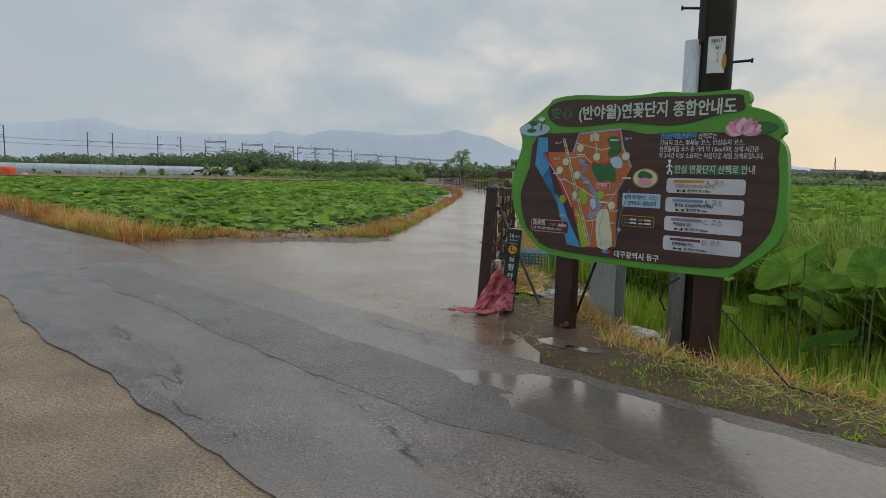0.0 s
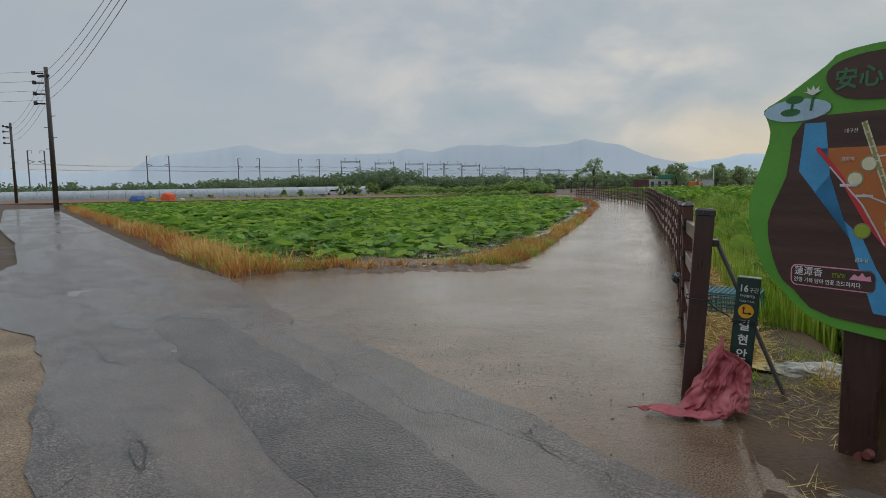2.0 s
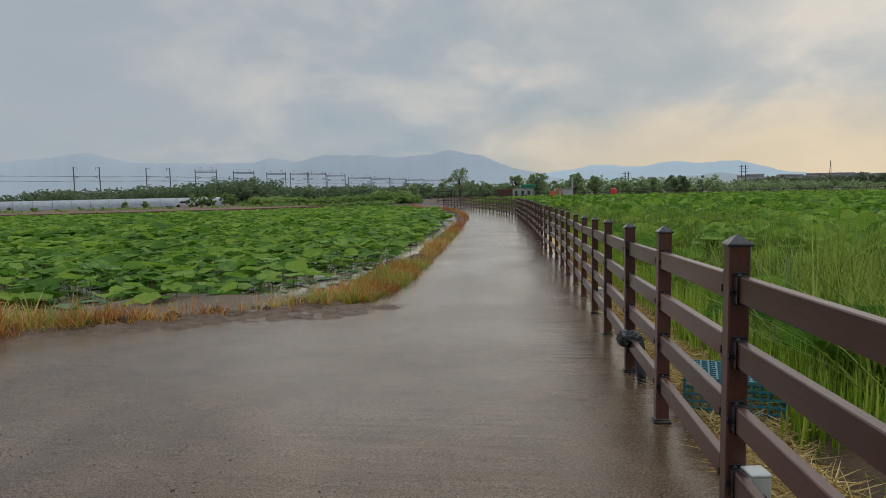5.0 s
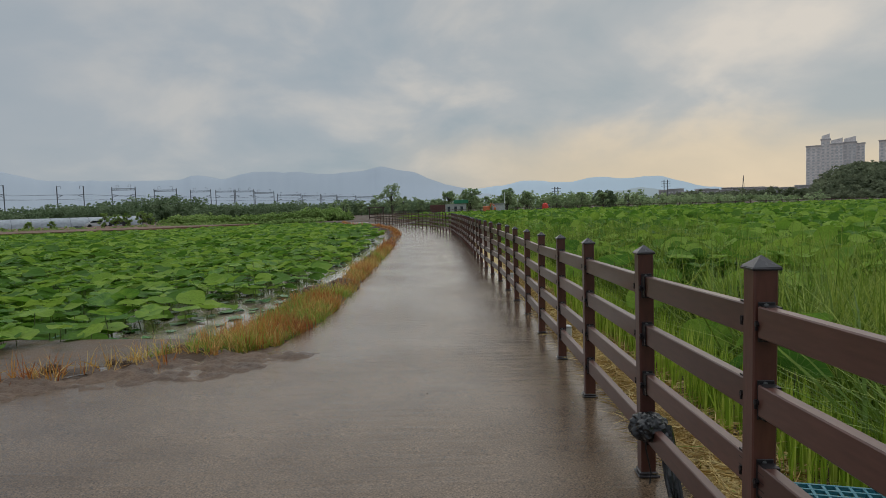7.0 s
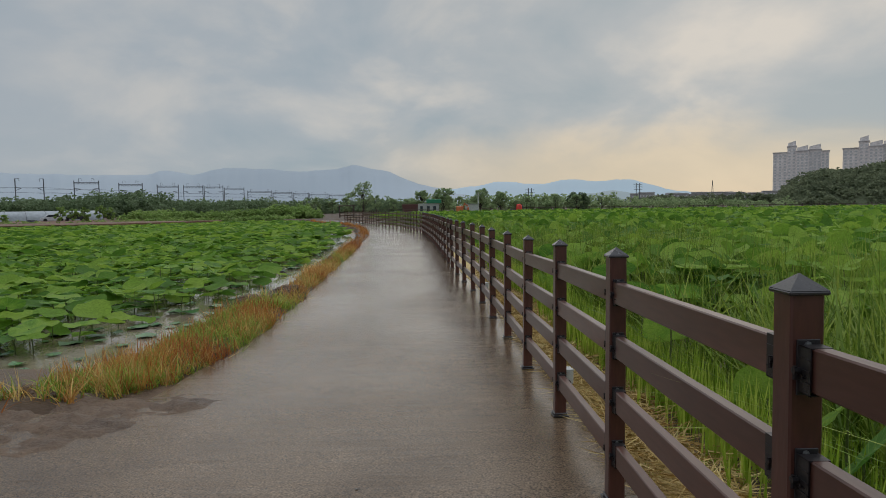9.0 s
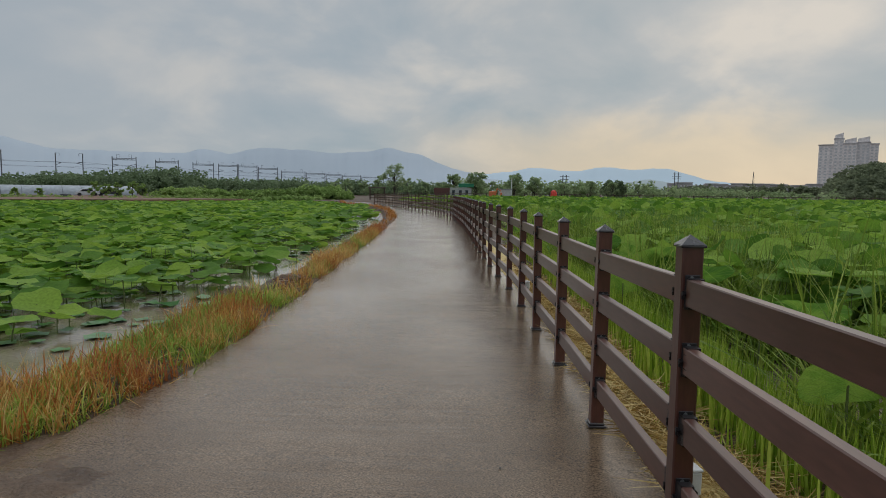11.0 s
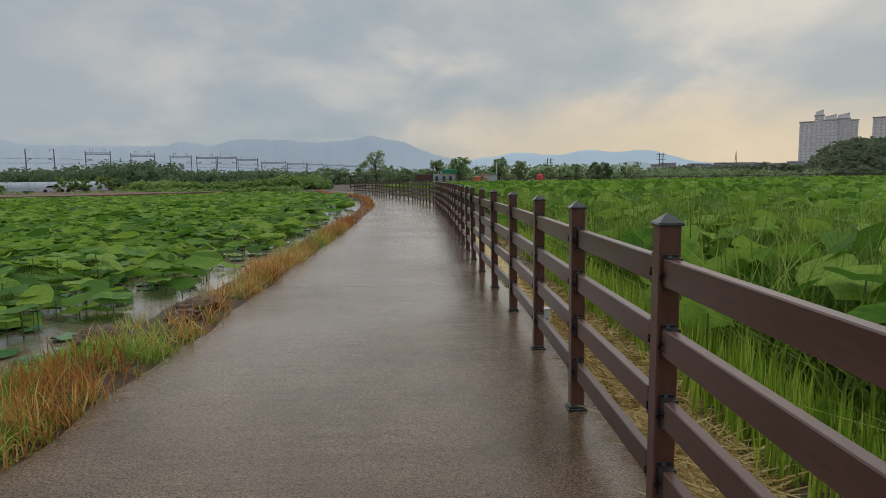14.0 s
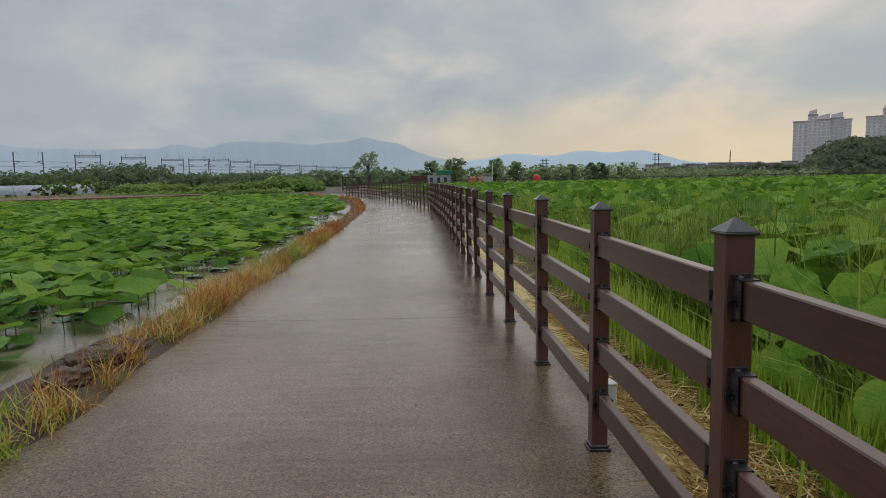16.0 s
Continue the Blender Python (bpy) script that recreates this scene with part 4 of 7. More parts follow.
part("panel", sheet([(-0.29, 1.62), (-0.36, 1.36), (-0.45, 1.12), (-0.39, 0.875), (-0.30, 0.785), (-0.115, 0.675), (0.57, 0.655), (1.32, 0.675), (1.50, 0.77), (1.65, 0.96), (1.68, 1.2), (1.66, 1.43), (1.60, 1.58), (1.0, 1.62), (0.74, 1.615), (0.52, 1.655), (0.1, 1.645)], -0.036, -0.03, 3), BOARD_BROWN, board, "dark brown wood-grain panel")
part("header", sheet([(-0.18, 1.80), (-0.16, 1.87), (-0.05, 1.905), (0.10, 1.91), (0.30, 1.895), (0.5, 1.88), (0.75, 1.885), (1.08, 1.868), (1.38, 1.86), (1.415, 1.82), (1.42, 1.755), (1.27, 1.735), (1.05, 1.685), (0.85, 1.675), (0.53, 1.71), (0.3, 1.70), (0.09, 1.695), (-0.1, 1.72)], -0.038, -0.03, 3), BOARD_BROWN, board, "dark brown scalloped title panel")
PAINT = {n: plain("sign_" + n, c, 0.4) for n, c in dict(orange=(0.46, 0.14, 0.035), blue=(0.06, 0.30, 0.55), green=(0.03, 0.14, 0.035), lime=(0.30, 0.42, 0.03), cream=(0.62, 0.60, 0.42), grey=(0.42, 0.44, 0.48), red=(0.55, 0.03, 0.04), pale=(0.55, 0.55, 0.58), pink=(0.72, 0.30, 0.42), olive=(0.28, 0.25, 0.10), sky=(0.38, 0.55, 0.66), titlegreen=(0.50, 0.60, 0.48), slate=(0.20, 0.23, 0.28), ochre=(0.48, 0.24, 0.03), steel=(0.13, 0.25, 0.38), plum=(0.18, 0.03, 0.07), lilac=(0.35, 0.34, 0.50)).items()}
F1, F2, F3, F4 = -0.0375, -0.039, -0.0405, -0.042


def paint(name, pts, colour, front, smooth=0, label=""):
    return part(name, sheet(pts, front, front + 0.0012, smooth), PAINT[colour] if colour in PAINT else colour, board, label)


def ring_pts(cx, cz, rx, rz, n=18):
    return [(cx + rx * math.cos(2 * math.pi * k / n), cz + rz * math.sin(2 * math.pi * k / n)) for k in range(n)]


def band(pts, w, close=False):
    """A band of width w along a line."""
    P = [Vector(p) for p in pts]
    L, R = [], []
    for i, p in enumerate(P):
        d = (P[min(i + 1, len(P) - 1)] - P[max(i - 1, 0)]).normalized()
        n = Vector((-d.y, d.x)) * w / 2
        L.append(p + n), R.append(p - n)
    return L + R[::-1]


paint("river", [(-0.275, 1.615), (-0.177, 1.612), (-0.149, 1.361), (-0.218, 1.278), (0.007, 1.065), (0.07, 0.93), (0.203, 0.712), (0.067, 0.722), (-0.049, 1.062), (-0.297, 1.383)], "blue", F1, 0, "painted blue river")
paint("map_area", [(0.139, 1.63), (0.512, 1.655), (0.55, 1.5), (0.624, 1.367), (0.518, 1.175), (0.52, 0.744), (0.216, 0.714), (0.12, 1.03), (0.031, 1.135), (-0.1, 1.36), (-0.214, 1.489), (0.094, 1.486)], "orange", F1, 0, "painted orange district map")
paint("map_track", band([(-0.212, 1.492), (-0.1, 1.355), (0.03, 1.13), (0.115, 1.03), (0.16, 0.9)], 0.02), "red", F2)
paint("map_track", band([(0.09, 1.49), (0.14, 1.635), (0.515, 1.658), (0.545, 1.52), (0.625, 1.367)], 0.014), "lilac", F2)
paint("map_track", band([(0.40, 1.64), (0.50, 1.635), (0.53, 1.48), (0.44, 1.49), (0.42, 1.40), (0.20, 1.40)], 0.012), "red", F2)
paint("map_track", band([(0.16, 1.42), (0.22, 1.37), (0.17, 1.30), (0.24, 1.25), (0.30, 1.17), (0.36, 1.08), (0.33, 1.0), (0.26, 0.97)], 0.03), "lilac", F2, 3)
paint("map_track", band([(0.16, 1.42), (0.22, 1.37), (0.17, 1.30), (0.24, 1.25), (0.30, 1.17), (0.36, 1.08), (0.33, 1.0), (0.26, 0.97)], 0.014), "blue", F3, 3)
paint("map_field", [(0.121, 1.02), (0.15, 1.03), (0.285, 0.735), (0.21, 0.712)], "lime", F2)
paint("map_field", [(0.34, 0.99), (0.43, 1.04), (0.46, 0.95), (0.49, 0.75), (0.36, 0.73)], "cream", F2, 2)
paint("railway", band([(-0.007, 1.60), (0.285, 0.735)], 0.026), "cream", F3)
paint("railway_core", band([(-0.007, 1.60), (0.285, 0.735)], 0.012), "olive", F4)
for k in range(26):
    f = (k + 0.5) / 26
    cx, cz = -0.007 + 0.292 * f, 1.60 - 0.865 * f
    paint("railway_tie", [(cx - 0.013, cz - 0.006), (cx + 0.013, cz + 0.003), (cx + 0.013, cz + 0.009), (cx - 0.013, cz)], "cream" if k % 2 else "olive", F4 - 0.0006)
for pts, tone in (([(0.12, 1.56), (0.24, 1.53), (0.36, 1.50), (0.44, 1.52)], "pale"), ([(0.06, 1.44), (0.2, 1.455), (0.27, 1.40)], "pale"), ([(0.30, 1.56), (0.33, 1.40)], "cream"), ([(0.0, 1.27), (0.12, 1.22), (0.3, 1.13), (0.5, 1.16)], "pale"), ([(0.24, 0.93), (0.34, 0.95), (0.5, 0.93)], "cream"), ([(0.39, 0.74), (0.37, 0.9), (0.41, 1.05), (0.55, 1.25)], "lilac"), ([(0.52, 0.75), (0.55, 1.0), (0.62, 1.2)], "steel"), ([(0.28, 0.74), (0.31, 0.9), (0.27, 1.05)], "lilac"), ([(-0.15, 1.40), (0.0, 1.22), (0.1, 1.04)], "pale")):
    paint("map_road", band(pts, 0.007), tone, F2 - 0.0004)
paint("map_field", [(0.16, 1.16), (0.21, 1.20), (0.25, 1.12), (0.21, 1.06)], "lime", F2, 2)
paint("map_field", [(0.27, 1.10), (0.31, 1.12), (0.33, 1.06), (0.30, 1.03)], "sky", F2, 2)
paint("map_wood", [(0.27, 1.38), (0.33, 1.40), (0.38, 1.385), (0.46, 1.40), (0.49, 1.33), (0.485, 1.25), (0.42, 1.265), (0.36, 1.25), (0.31, 1.29)], "green", F2, 3)
paint("map_wood", [(0.40, 1.59), (0.49, 1.61), (0.53, 1.50), (0.46, 1.44), (0.41, 1.46), (0.43, 1.53)], "green", F2, 2)
paint("lake", [(0.44, 1.43), (0.51, 1.45), (0.55, 1.40), (0.53, 1.36), (0.47, 1.37)], "sky", F3, 3)
for cx, cz in ((0.158, 1.519), (0.317, 1.448), (0.022, 1.408), (-0.035, 1.339), (0.139, 1.301), (0.572, 1.451), (0.131, 1.139), (0.367, 1.148), (0.471, 1.07), (0.005, 1.099)):
    paint("view_badge", ring_pts(cx, cz, 0.038, 0.037), "olive", F3)
    paint("view_badge_face", ring_pts(cx, cz, 0.031, 0.030), "lime" if cx in (0.005, 0.367) else "cream", F4)
for cx, cz, s in ((0.26, 1.60, 1), (0.29, 1.605, 1.2), (0.315, 1.60, 0.9)):
    paint("map_tower", [(cx - 0.012, cz - 0.03), (cx + 0.012, cz - 0.03), (cx + 0.012, cz + 0.03 * s), (cx - 0.012, cz + 0.025 * s)], "cream", F2)
paint("town_badge", ring_pts(0.742, 1.287, 0.104, 0.074, 26), "ochre", F1)
paint("town_badge_face", ring_pts(0.742, 1.287, 0.094, 0.065, 26), "cream", F2)
paint("badge_leaves", [(0.68, 1.31), (0.71, 1.34), (0.76, 1.335), (0.80, 1.31), (0.79, 1.285), (0.70, 1.285)], "green", F3, 3)
paint("badge_flower", [(0.69, 1.25), (0.70, 1.28), (0.742, 1.292), (0.785, 1.28), (0.795, 1.25), (0.742, 1.235)], "pink", F4, 3)


def rounded(x0, z0, x1, z1, r, n=4):
    out = []
    for cx, cz, a0 in ((x1 - r, z1 - r, 0), (x0 + r, z1 - r, 90), (x0 + r, z0 + r, 180), (x1 - r, z0 + r, 270)):
        out += [(cx + r * math.cos(radians(a0 + 90 * k / n)), cz + r * math.sin(radians(a0 + 90 * k / n))) for k in range(n + 1)]
    return out


paint("here_box", rounded(0.562, 1.067, 0.875, 1.172, 0.008), "sky", F1)
flat_text("※ 현 위치는(C. 코스)", 0.038, INK, board, pose(0.578, F2, 1.130), squeeze=0.82)
flat_text("산책코스 : 안심습지", 0.036, INK, board, pose(0.605, F2, 1.085), squeeze=0.82)
paint("legend_rim", rounded(0.566, 0.918, 0.835, 1.002, 0.012), "ochre", F1)
paint("legend_box", rounded(0.571, 0.923, 0.830, 0.997, 0.01), BOARD_BROWN, F2)
for k in range(4):
    x, z = 0.59 + 0.12 * (k % 2), 0.972 - 0.027 * (k // 2)
    paint("legend_bar", [(x, z - 0.005), (x + 0.035, z - 0.005), (x + 0.035, z + 0.004), (x, z + 0.004)], ("red", "lime", "blue", "cream")[k], F3)
    paint("legend_line", [(x + 0.045, z - 0.006), (x + 0.10, z - 0.006), (x + 0.10, z + 0.007), (x + 0.045, z + 0.007)], "pale", F3)
paint("slogan_rim", rounded(-0.318, 0.812, 0.074, 0.918, 0.03), "pink", F1)
paint("slogan_box", rounded(-0.312, 0.818, 0.068, 0.912, 0.026), BOARD_BROWN, F2)
flat_text("蓮潭香", 0.048, WHITE, board, pose(-0.298, F3, 0.870), squeeze=0.95)
flat_text("연담향", 0.024, PAINT["lime"], board, pose(-0.12, F3, 0.872))
flat_text("진향 가득 담아 연꽃 흐드러지다.", 0.027, WHITE, board, pose(-0.300, F3, 0.833), squeeze=0.88)
paint("slogan_flower", [(-0.04, 0.868), (-0.02, 0.895), (0.0, 0.885), (0.015, 0.905), (0.03, 0.885), (0.05, 0.893), (0.055, 0.868)], "pink", F3)

flat_text("安心", 0.105, plain("dull_green_letter", (0.05, 0.17, 0.07), 0.4), board, pose(-0.145, F2 - 0.0005, 1.765), bold=0.002)
flat_text("(반야월)", 0.118, PAINT["titlegreen"], board, pose(0.125, F2 - 0.001, 1.752), squeeze=0.97, bold=0.0028)
flat_text("연꽃단지", 0.122, PAINT["titlegreen"], board, pose(0.512, F2 - 0.001, 1.748), squeeze=0.86, bold=0.0028)
flat_text("종합안내도", 0.118, PAINT["titlegreen"], board, pose(0.930, F2 - 0.001, 1.742), squeeze=0.83, bold=0.0028)
flat_text("안심(반야월)연꽃단지", 0.046, plain("sky_blue_letter", (0.10, 0.42, 0.75), 0.4), board, pose(0.845, F1, 1.578), squeeze=0.66, bold=0.0006)
flat_text("산책로는", 0.046, WHITE, board, pose(1.128, F1, 1.572), squeeze=0.78)
for k, line in enumerate(("가남지 코스, 점새늪 코스, 안심습지 코스,", "천천둘레길 코스 총 거리 약 13km이며, 산책 시간은", "약 3시간 이상 소요되는 아름다운 체험 산책로입니다.")):
    flat_text(line, 0.044, WHITE, board, pose(0.843 - 0.001 * k, F1, 1.533 - 0.046 * k, 0, 0.8, 0), squeeze=(0.82, 0.76, 0.77)[k])
paint("route_bar", rounded(0.955, 1.322, 1.478, 1.388, 0.004), "green", F1)
flat_text("안심 연꽃단지 산책로 안내", 0.064, PAINT["pale"], board, pose(0.97, F2, 1.334), squeeze=0.80, bold=0.0008)
bm = sheet(ring_pts(0.928, 1.415, 0.012, 0.012, 10), F2, F1)
for pts in (band([(0.928, 1.40), (0.93, 1.355), (0.915, 1.32)], 0.012), band([(0.93, 1.36), (0.95, 1.335), (0.945, 1.318)], 0.010), band([(0.905, 1.37), (0.928, 1.392), (0.952, 1.372)], 0.008)):
    tmp = sheet(pts, F2, F1)
    me_tmp = bpy.data.meshes.new("walker_piece")
    tmp.to_mesh(me_tmp)
    tmp.free()
    bm.from_mesh(me_tmp)
    bpy.data.meshes.remove(me_tmp)
part("walker_mark", bm, WHITE, board)
for k, (z1, bar, a, b, c, tone) in enumerate(((1.293, "ochre", "A. 코스", "가남지 코스(안심역-가남지)", "총 거리 약 1.7km", "ochre"), (1.155, "steel", "B. 코스", "점새늪 코스(금강역-점새늪)", "총 거리 약 3km", "steel"), (1.017, "slate", "C. 코스", "안심습지 코스", "총 거리 약 2.8km", "slate"), (0.874, "plum", "D. 코스", "천천둘레길 코스", "총 거리 약 5.5km", "slate"))):
    z0 = z1 - 0.106
    paint("route_plate", rounded(0.915, z0, 1.475, z1, 0.022), "pale", F1, 0, "pale route plate")
    paint("route_colour", [(0.968, z1 - 0.031), (1.193, z1 - 0.031), (1.193, z1 - 0.012), (0.968, z1 - 0.012)], bar, F2)
    flat_text(a, 0.046, PAINT[tone], board, pose(1.205, F2, z1 - 0.043), squeeze=0.95)
    flat_text(b, 0.027, PAINT["ochre"] if k == 0 else INK, board, pose(0.985, F2 - 0.0006, z1 - 0.063), squeeze=0.92)
    flat_text(c, 0.024, INK, board, pose(1.075, F2, z1 - 0.096), squeeze=1.0)
    bm = sheet(ring_pts(1.005, z1 - 0.090, 0.010, 0.009, 10), F2, F1)
    add_box(bm, 1.005, F2, z1 - 0.0925, 1.05, F1, z1 - 0.0875)
    add_tube(bm, [(1.05, F2, z1 - 0.09), (1.05, F1, z1 - 0.09)], 0.0095, 10)
    part("distance_mark", bm, INK, board)
flat_text("대구광역시 동구", 0.058, WHITE, board, pose(0.51, F1, 0.672), squeeze=0.98, bold=0.0008)
paint("city_mark", [(0.40, 0.70), (0.44, 0.735), (0.47, 0.70), (0.44, 0.685)], "blue", F1, 2)
paint("city_mark", [(0.44, 0.70), (0.475, 0.72), (0.49, 0.695)], "red", F2, 2)
paint("star_mark", [(0.545 + r * math.cos(a), 0.885 + r * math.sin(a)) for k in range(16) for a, r in ((math.pi * k / 8, 0.028 if k % 4 == 0 else (0.018 if k % 2 == 0 else 0.008)),)], "pale", F1)
paint("here_rim", rounded(0.325, 1.195, 0.448, 1.242, 0.004), "pale", F3)
paint("here_plate", rounded(0.329, 1.199, 0.444, 1.238, 0.004), "red", F4)
flat_text("현위치", 0.037, WHITE, board, pose(0.335, F4 - 0.001, 1.206), squeeze=0.9)
flat_text("C. 코스", 0.034, PAINT["steel"], board, pose(0.455, F4, 1.205), squeeze=0.85)
for text, x, z in (("대구선", -0.09, 1.555), ("안심역", 0.555, 1.575), ("금강역", -0.10, 1.425), ("점새늪", 0.20, 1.235), ("안심습지", 0.10, 1.095), ("금강동", 0.13, 0.97), ("금호강", -0.02, 0.955), ("연 갤러리", 0.45, 1.02)):
    flat_text(text, 0.022, WHITE, board, pose(x, F4, z))
for x, z in ((0.43, 1.57), (-0.1, 1.305), (-0.03, 1.255), (0.36, 1.085), (0.38, 0.79), (0.37, 0.765), (0.13, 1.46), (0.55, 1.28)):
    paint("map_caption", [(x, z), (x + 0.075, z), (x + 0.075, z + 0.012), (x, z + 0.012)], "pale", F4)


def petals(cx, cz, size, n, tones, front):
    for k in range(n):
        f = k / (n - 1) * 2 - 1
        a, ln = f * 1.35, size * (0.75 + 0.25 * math.cos(f * 1.4))
        tip = (cx + math.sin(a) * ln * 1.25, cz + math.cos(a) * ln * 0.85)
        w = size * 0.26
        nx, nz = math.cos(a) * w, -math.sin(a) * w
        mx, mz = (cx * 0.45 + tip[0] * 0.55), (cz * 0.45 + tip[1] * 0.55)
        paint("petal", [(cx, cz), (mx - nx, mz - nz), tip, (mx + nx, mz + nz)], tones[k % len(tones)], front - 0.0012 * (n - abs(2 * k - n + 1)) / 2, 3)


PAINT["rose"], PAINT["blush"] = plain("sign_rose", (0.62, 0.18, 0.30), 0.4), plain("sign_blush", (0.78, 0.50, 0.58), 0.4)
paint("lotus_pad", [(1.33, 1.60), (1.48, 1.575), (1.60, 1.60), (1.65, 1.64), (1.58, 1.67), (1.45, 1.665), (1.34, 1.64)], "green", F1, 3)
petals(1.43, 1.60, 0.125, 9, ("rose", "blush", "pink"), F2)
petals(1.43, 1.595, 0.095, 6, ("blush", "pink"), F2 - 0.008)
paint("white_pond", ring_pts(-0.32, 1.683, 0.165, 0.055, 20), "sky", F1)
paint("pond_leaf", ring_pts(-0.35, 1.675, 0.05, 0.018, 14), "green", F2)
paint("pond_leaf", ring_pts(-0.33, 1.735, 0.045, 0.02, 14), "green", F2)
paint("pond_stem", band([(-0.345, 1.68), (-0.335, 1.735)], 0.012), "green", F3)
paint("pond_stem", band([(-0.25, 1.675), (-0.24, 1.74)], 0.012), "green", F3)
for k in range(5):
    a = -1.1 + 0.55 * k
    paint("white_petal", [(-0.24, 1.745), (-0.24 + 0.03 * math.sin(a) - 0.012, 1.765), (-0.24 + 0.055 * math.sin(a), 1.745 + 0.05 * math.cos(a)), (-0.24 + 0.03 * math.sin(a) + 0.012, 1.765)], WHITE, F3 - 0.001 * k)

rod = holder("support_rod", None)
tagged(rod, "thin black rod propping the information board", "rod")
part("rod", tube([(1.02, -0.62, 0.66), (0.82, -0.40, -0.06)], 0.011, 8), BRACKET, rod)

tagged(mesh_ob("loose_cable", tube([(1.78, -1.22, 0.42), (2.00, -1.45, 0.16), (2.08, -1.91, 0.02), (2.20, -1.96, 0.0)], 0.007, 6), CABLE), "black cable trailing from the board's post over the grass", "cable")

# utility pole behind the board
upole = tagged(holder("utility_pole", pose(1.86, -0.50, -0.4)), "dark round utility pole with step bolts and a number plate", "utility pole", "utility poles")
part("shaft", tube([(0, 0, 0), (0, 0, 4.5), (0, 0, 9.4)], [0.145, 0.128, 0.105], 20), POLEWOOD, upole, smooth=True)
for z, a in ((2.62, 25), (3.05, 205), (3.5, 25), (3.95, 205), (4.4, 25)):
    d = Vector((math.cos(radians(a - 35)), math.sin(radians(a - 35)), 0))
    bm = tube([d * 0.11 + Vector((0, 0, z)), d * 0.27 + Vector((0, 0, z + 0.01))], 0.011, 8)
    add_tube(bm, [d * 0.265 + Vector((0, 0, z + 0.01)), d * 0.28 + Vector((0, 0, z + 0.01))], 0.02, 8)
    part("step_bolt", bm, BRACKET, upole)
part("strap", tube([(0, 0, 3.22), (0, 0, 3.27)], 0.142, 20), GALV, upole, "bright steel strap")
bm = bmesh.new()
ringp = [(0.139 * math.cos(radians(232 + 9 * k)), 0.139 * math.sin(radians(232 + 9 * k))) for k in range(7)]
for (xa, ya), (xb, yb) in zip(ringp, ringp[1:]):
    q = [bm.verts.new((xa, ya, 2.52)), bm.verts.new((xb, yb, 2.52)), bm.verts.new((xb, yb, 2.80)), bm.verts.new((xa, ya, 2.80))]
    bm.faces.new(q)
bmesh.ops.remove_doubles(bm, verts=bm.verts, dist=1e-5)
plate = part("number_plate", bm, WHITE, upole, "white number plate with a brown stain")
for k, txt in enumerate(("8831F", "501", "1", "2")):
    flat_text(txt, 0.036 if k else 0.042, INK, plate, pose(-0.018 if k else -0.03, -0.1425, 2.752 - 0.05 * k, 0, 0, -14), align="CENTER", squeeze=0.8)
part("plate_stain", sheet([(0.02, 2.56), (0.045, 2.56), (0.05, 2.63), (0.03, 2.68), (0.018, 2.62)], -0.1415, -0.1405, 2), PAINT["ochre"], plate)
bm = bmesh.new()
add_tube(bm, [(-0.19, -0.06, 0.25), (-0.19, -0.06, 2.78)], 0.062, 12)
part("cable_guard", bm, GALV, upole, "galvanised half-round cable guard", smooth=True)
part("cable", tube([(-0.15, -0.10, 2.75), (-0.15, -0.085, 4.5), (-0.14, -0.07, 7.5)], 0.016, 8), CABLE, upole)
bm = tube([(-0.19, -0.13, 0.88), (-0.30, -0.16, 0.82), (-0.34, -0.15, 0.70), (-0.29, -0.13, 0.60)], 0.008, 6)
part("loose_cable", bm, CABLE, upole)
part("band", tube([(-0.19, -0.06, 0.93), (-0.19, -0.06, 0.95)], 0.068, 12), GALV, upole)

# galvanised H post behind the board
hp = tagged(holder("steel_post", pose(1.22, 0.42, -0.35, 0, 0, -30)), "galvanised steel H-section post behind the map board", "steel post")
part("web", box(-0.006, -0.12, 0, 0.006, 0.12, 1.75), GALV, hp)
part("flange", box(-0.13, -0.132, 0, 0.13, -0.12, 1.75, 0.002), GALV, hp)
part("flange", box(-0.13, 0.12, 0, 0.13, 0.132, 1.75, 0.002), GALV, hp)


def heap(name, cx, cy, rx, ry, h, mat, label, cat, seed, turn=0.0, detail=1.0):
    bm = bmesh.new()
    bmesh.ops.create_icosphere(bm, subdivisions=5, radius=1)
    c, s = math.cos(turn), math.sin(turn)
    for v in bm.verts:
        n = 1 + 0.28 * noise.fractal(v.co * 1.6 * detail + Vector((seed, 0, 0)), 1, 2, 5) + 0.09 * noise.noise(v.co * 7 * detail + Vector((seed, 3, 0)))
        x, y, z = v.co.x * rx * n, v.co.y * ry * n, v.co.z * h * n
        v.co = Vector((cx + c * x - s * y, cy + s * x + c * y, float(earth(np.float64(cx), np.float64(cy))) + max(z, -0.06)))
    return tagged(mesh_ob(name, bm, mat, smooth=True), label, cat)


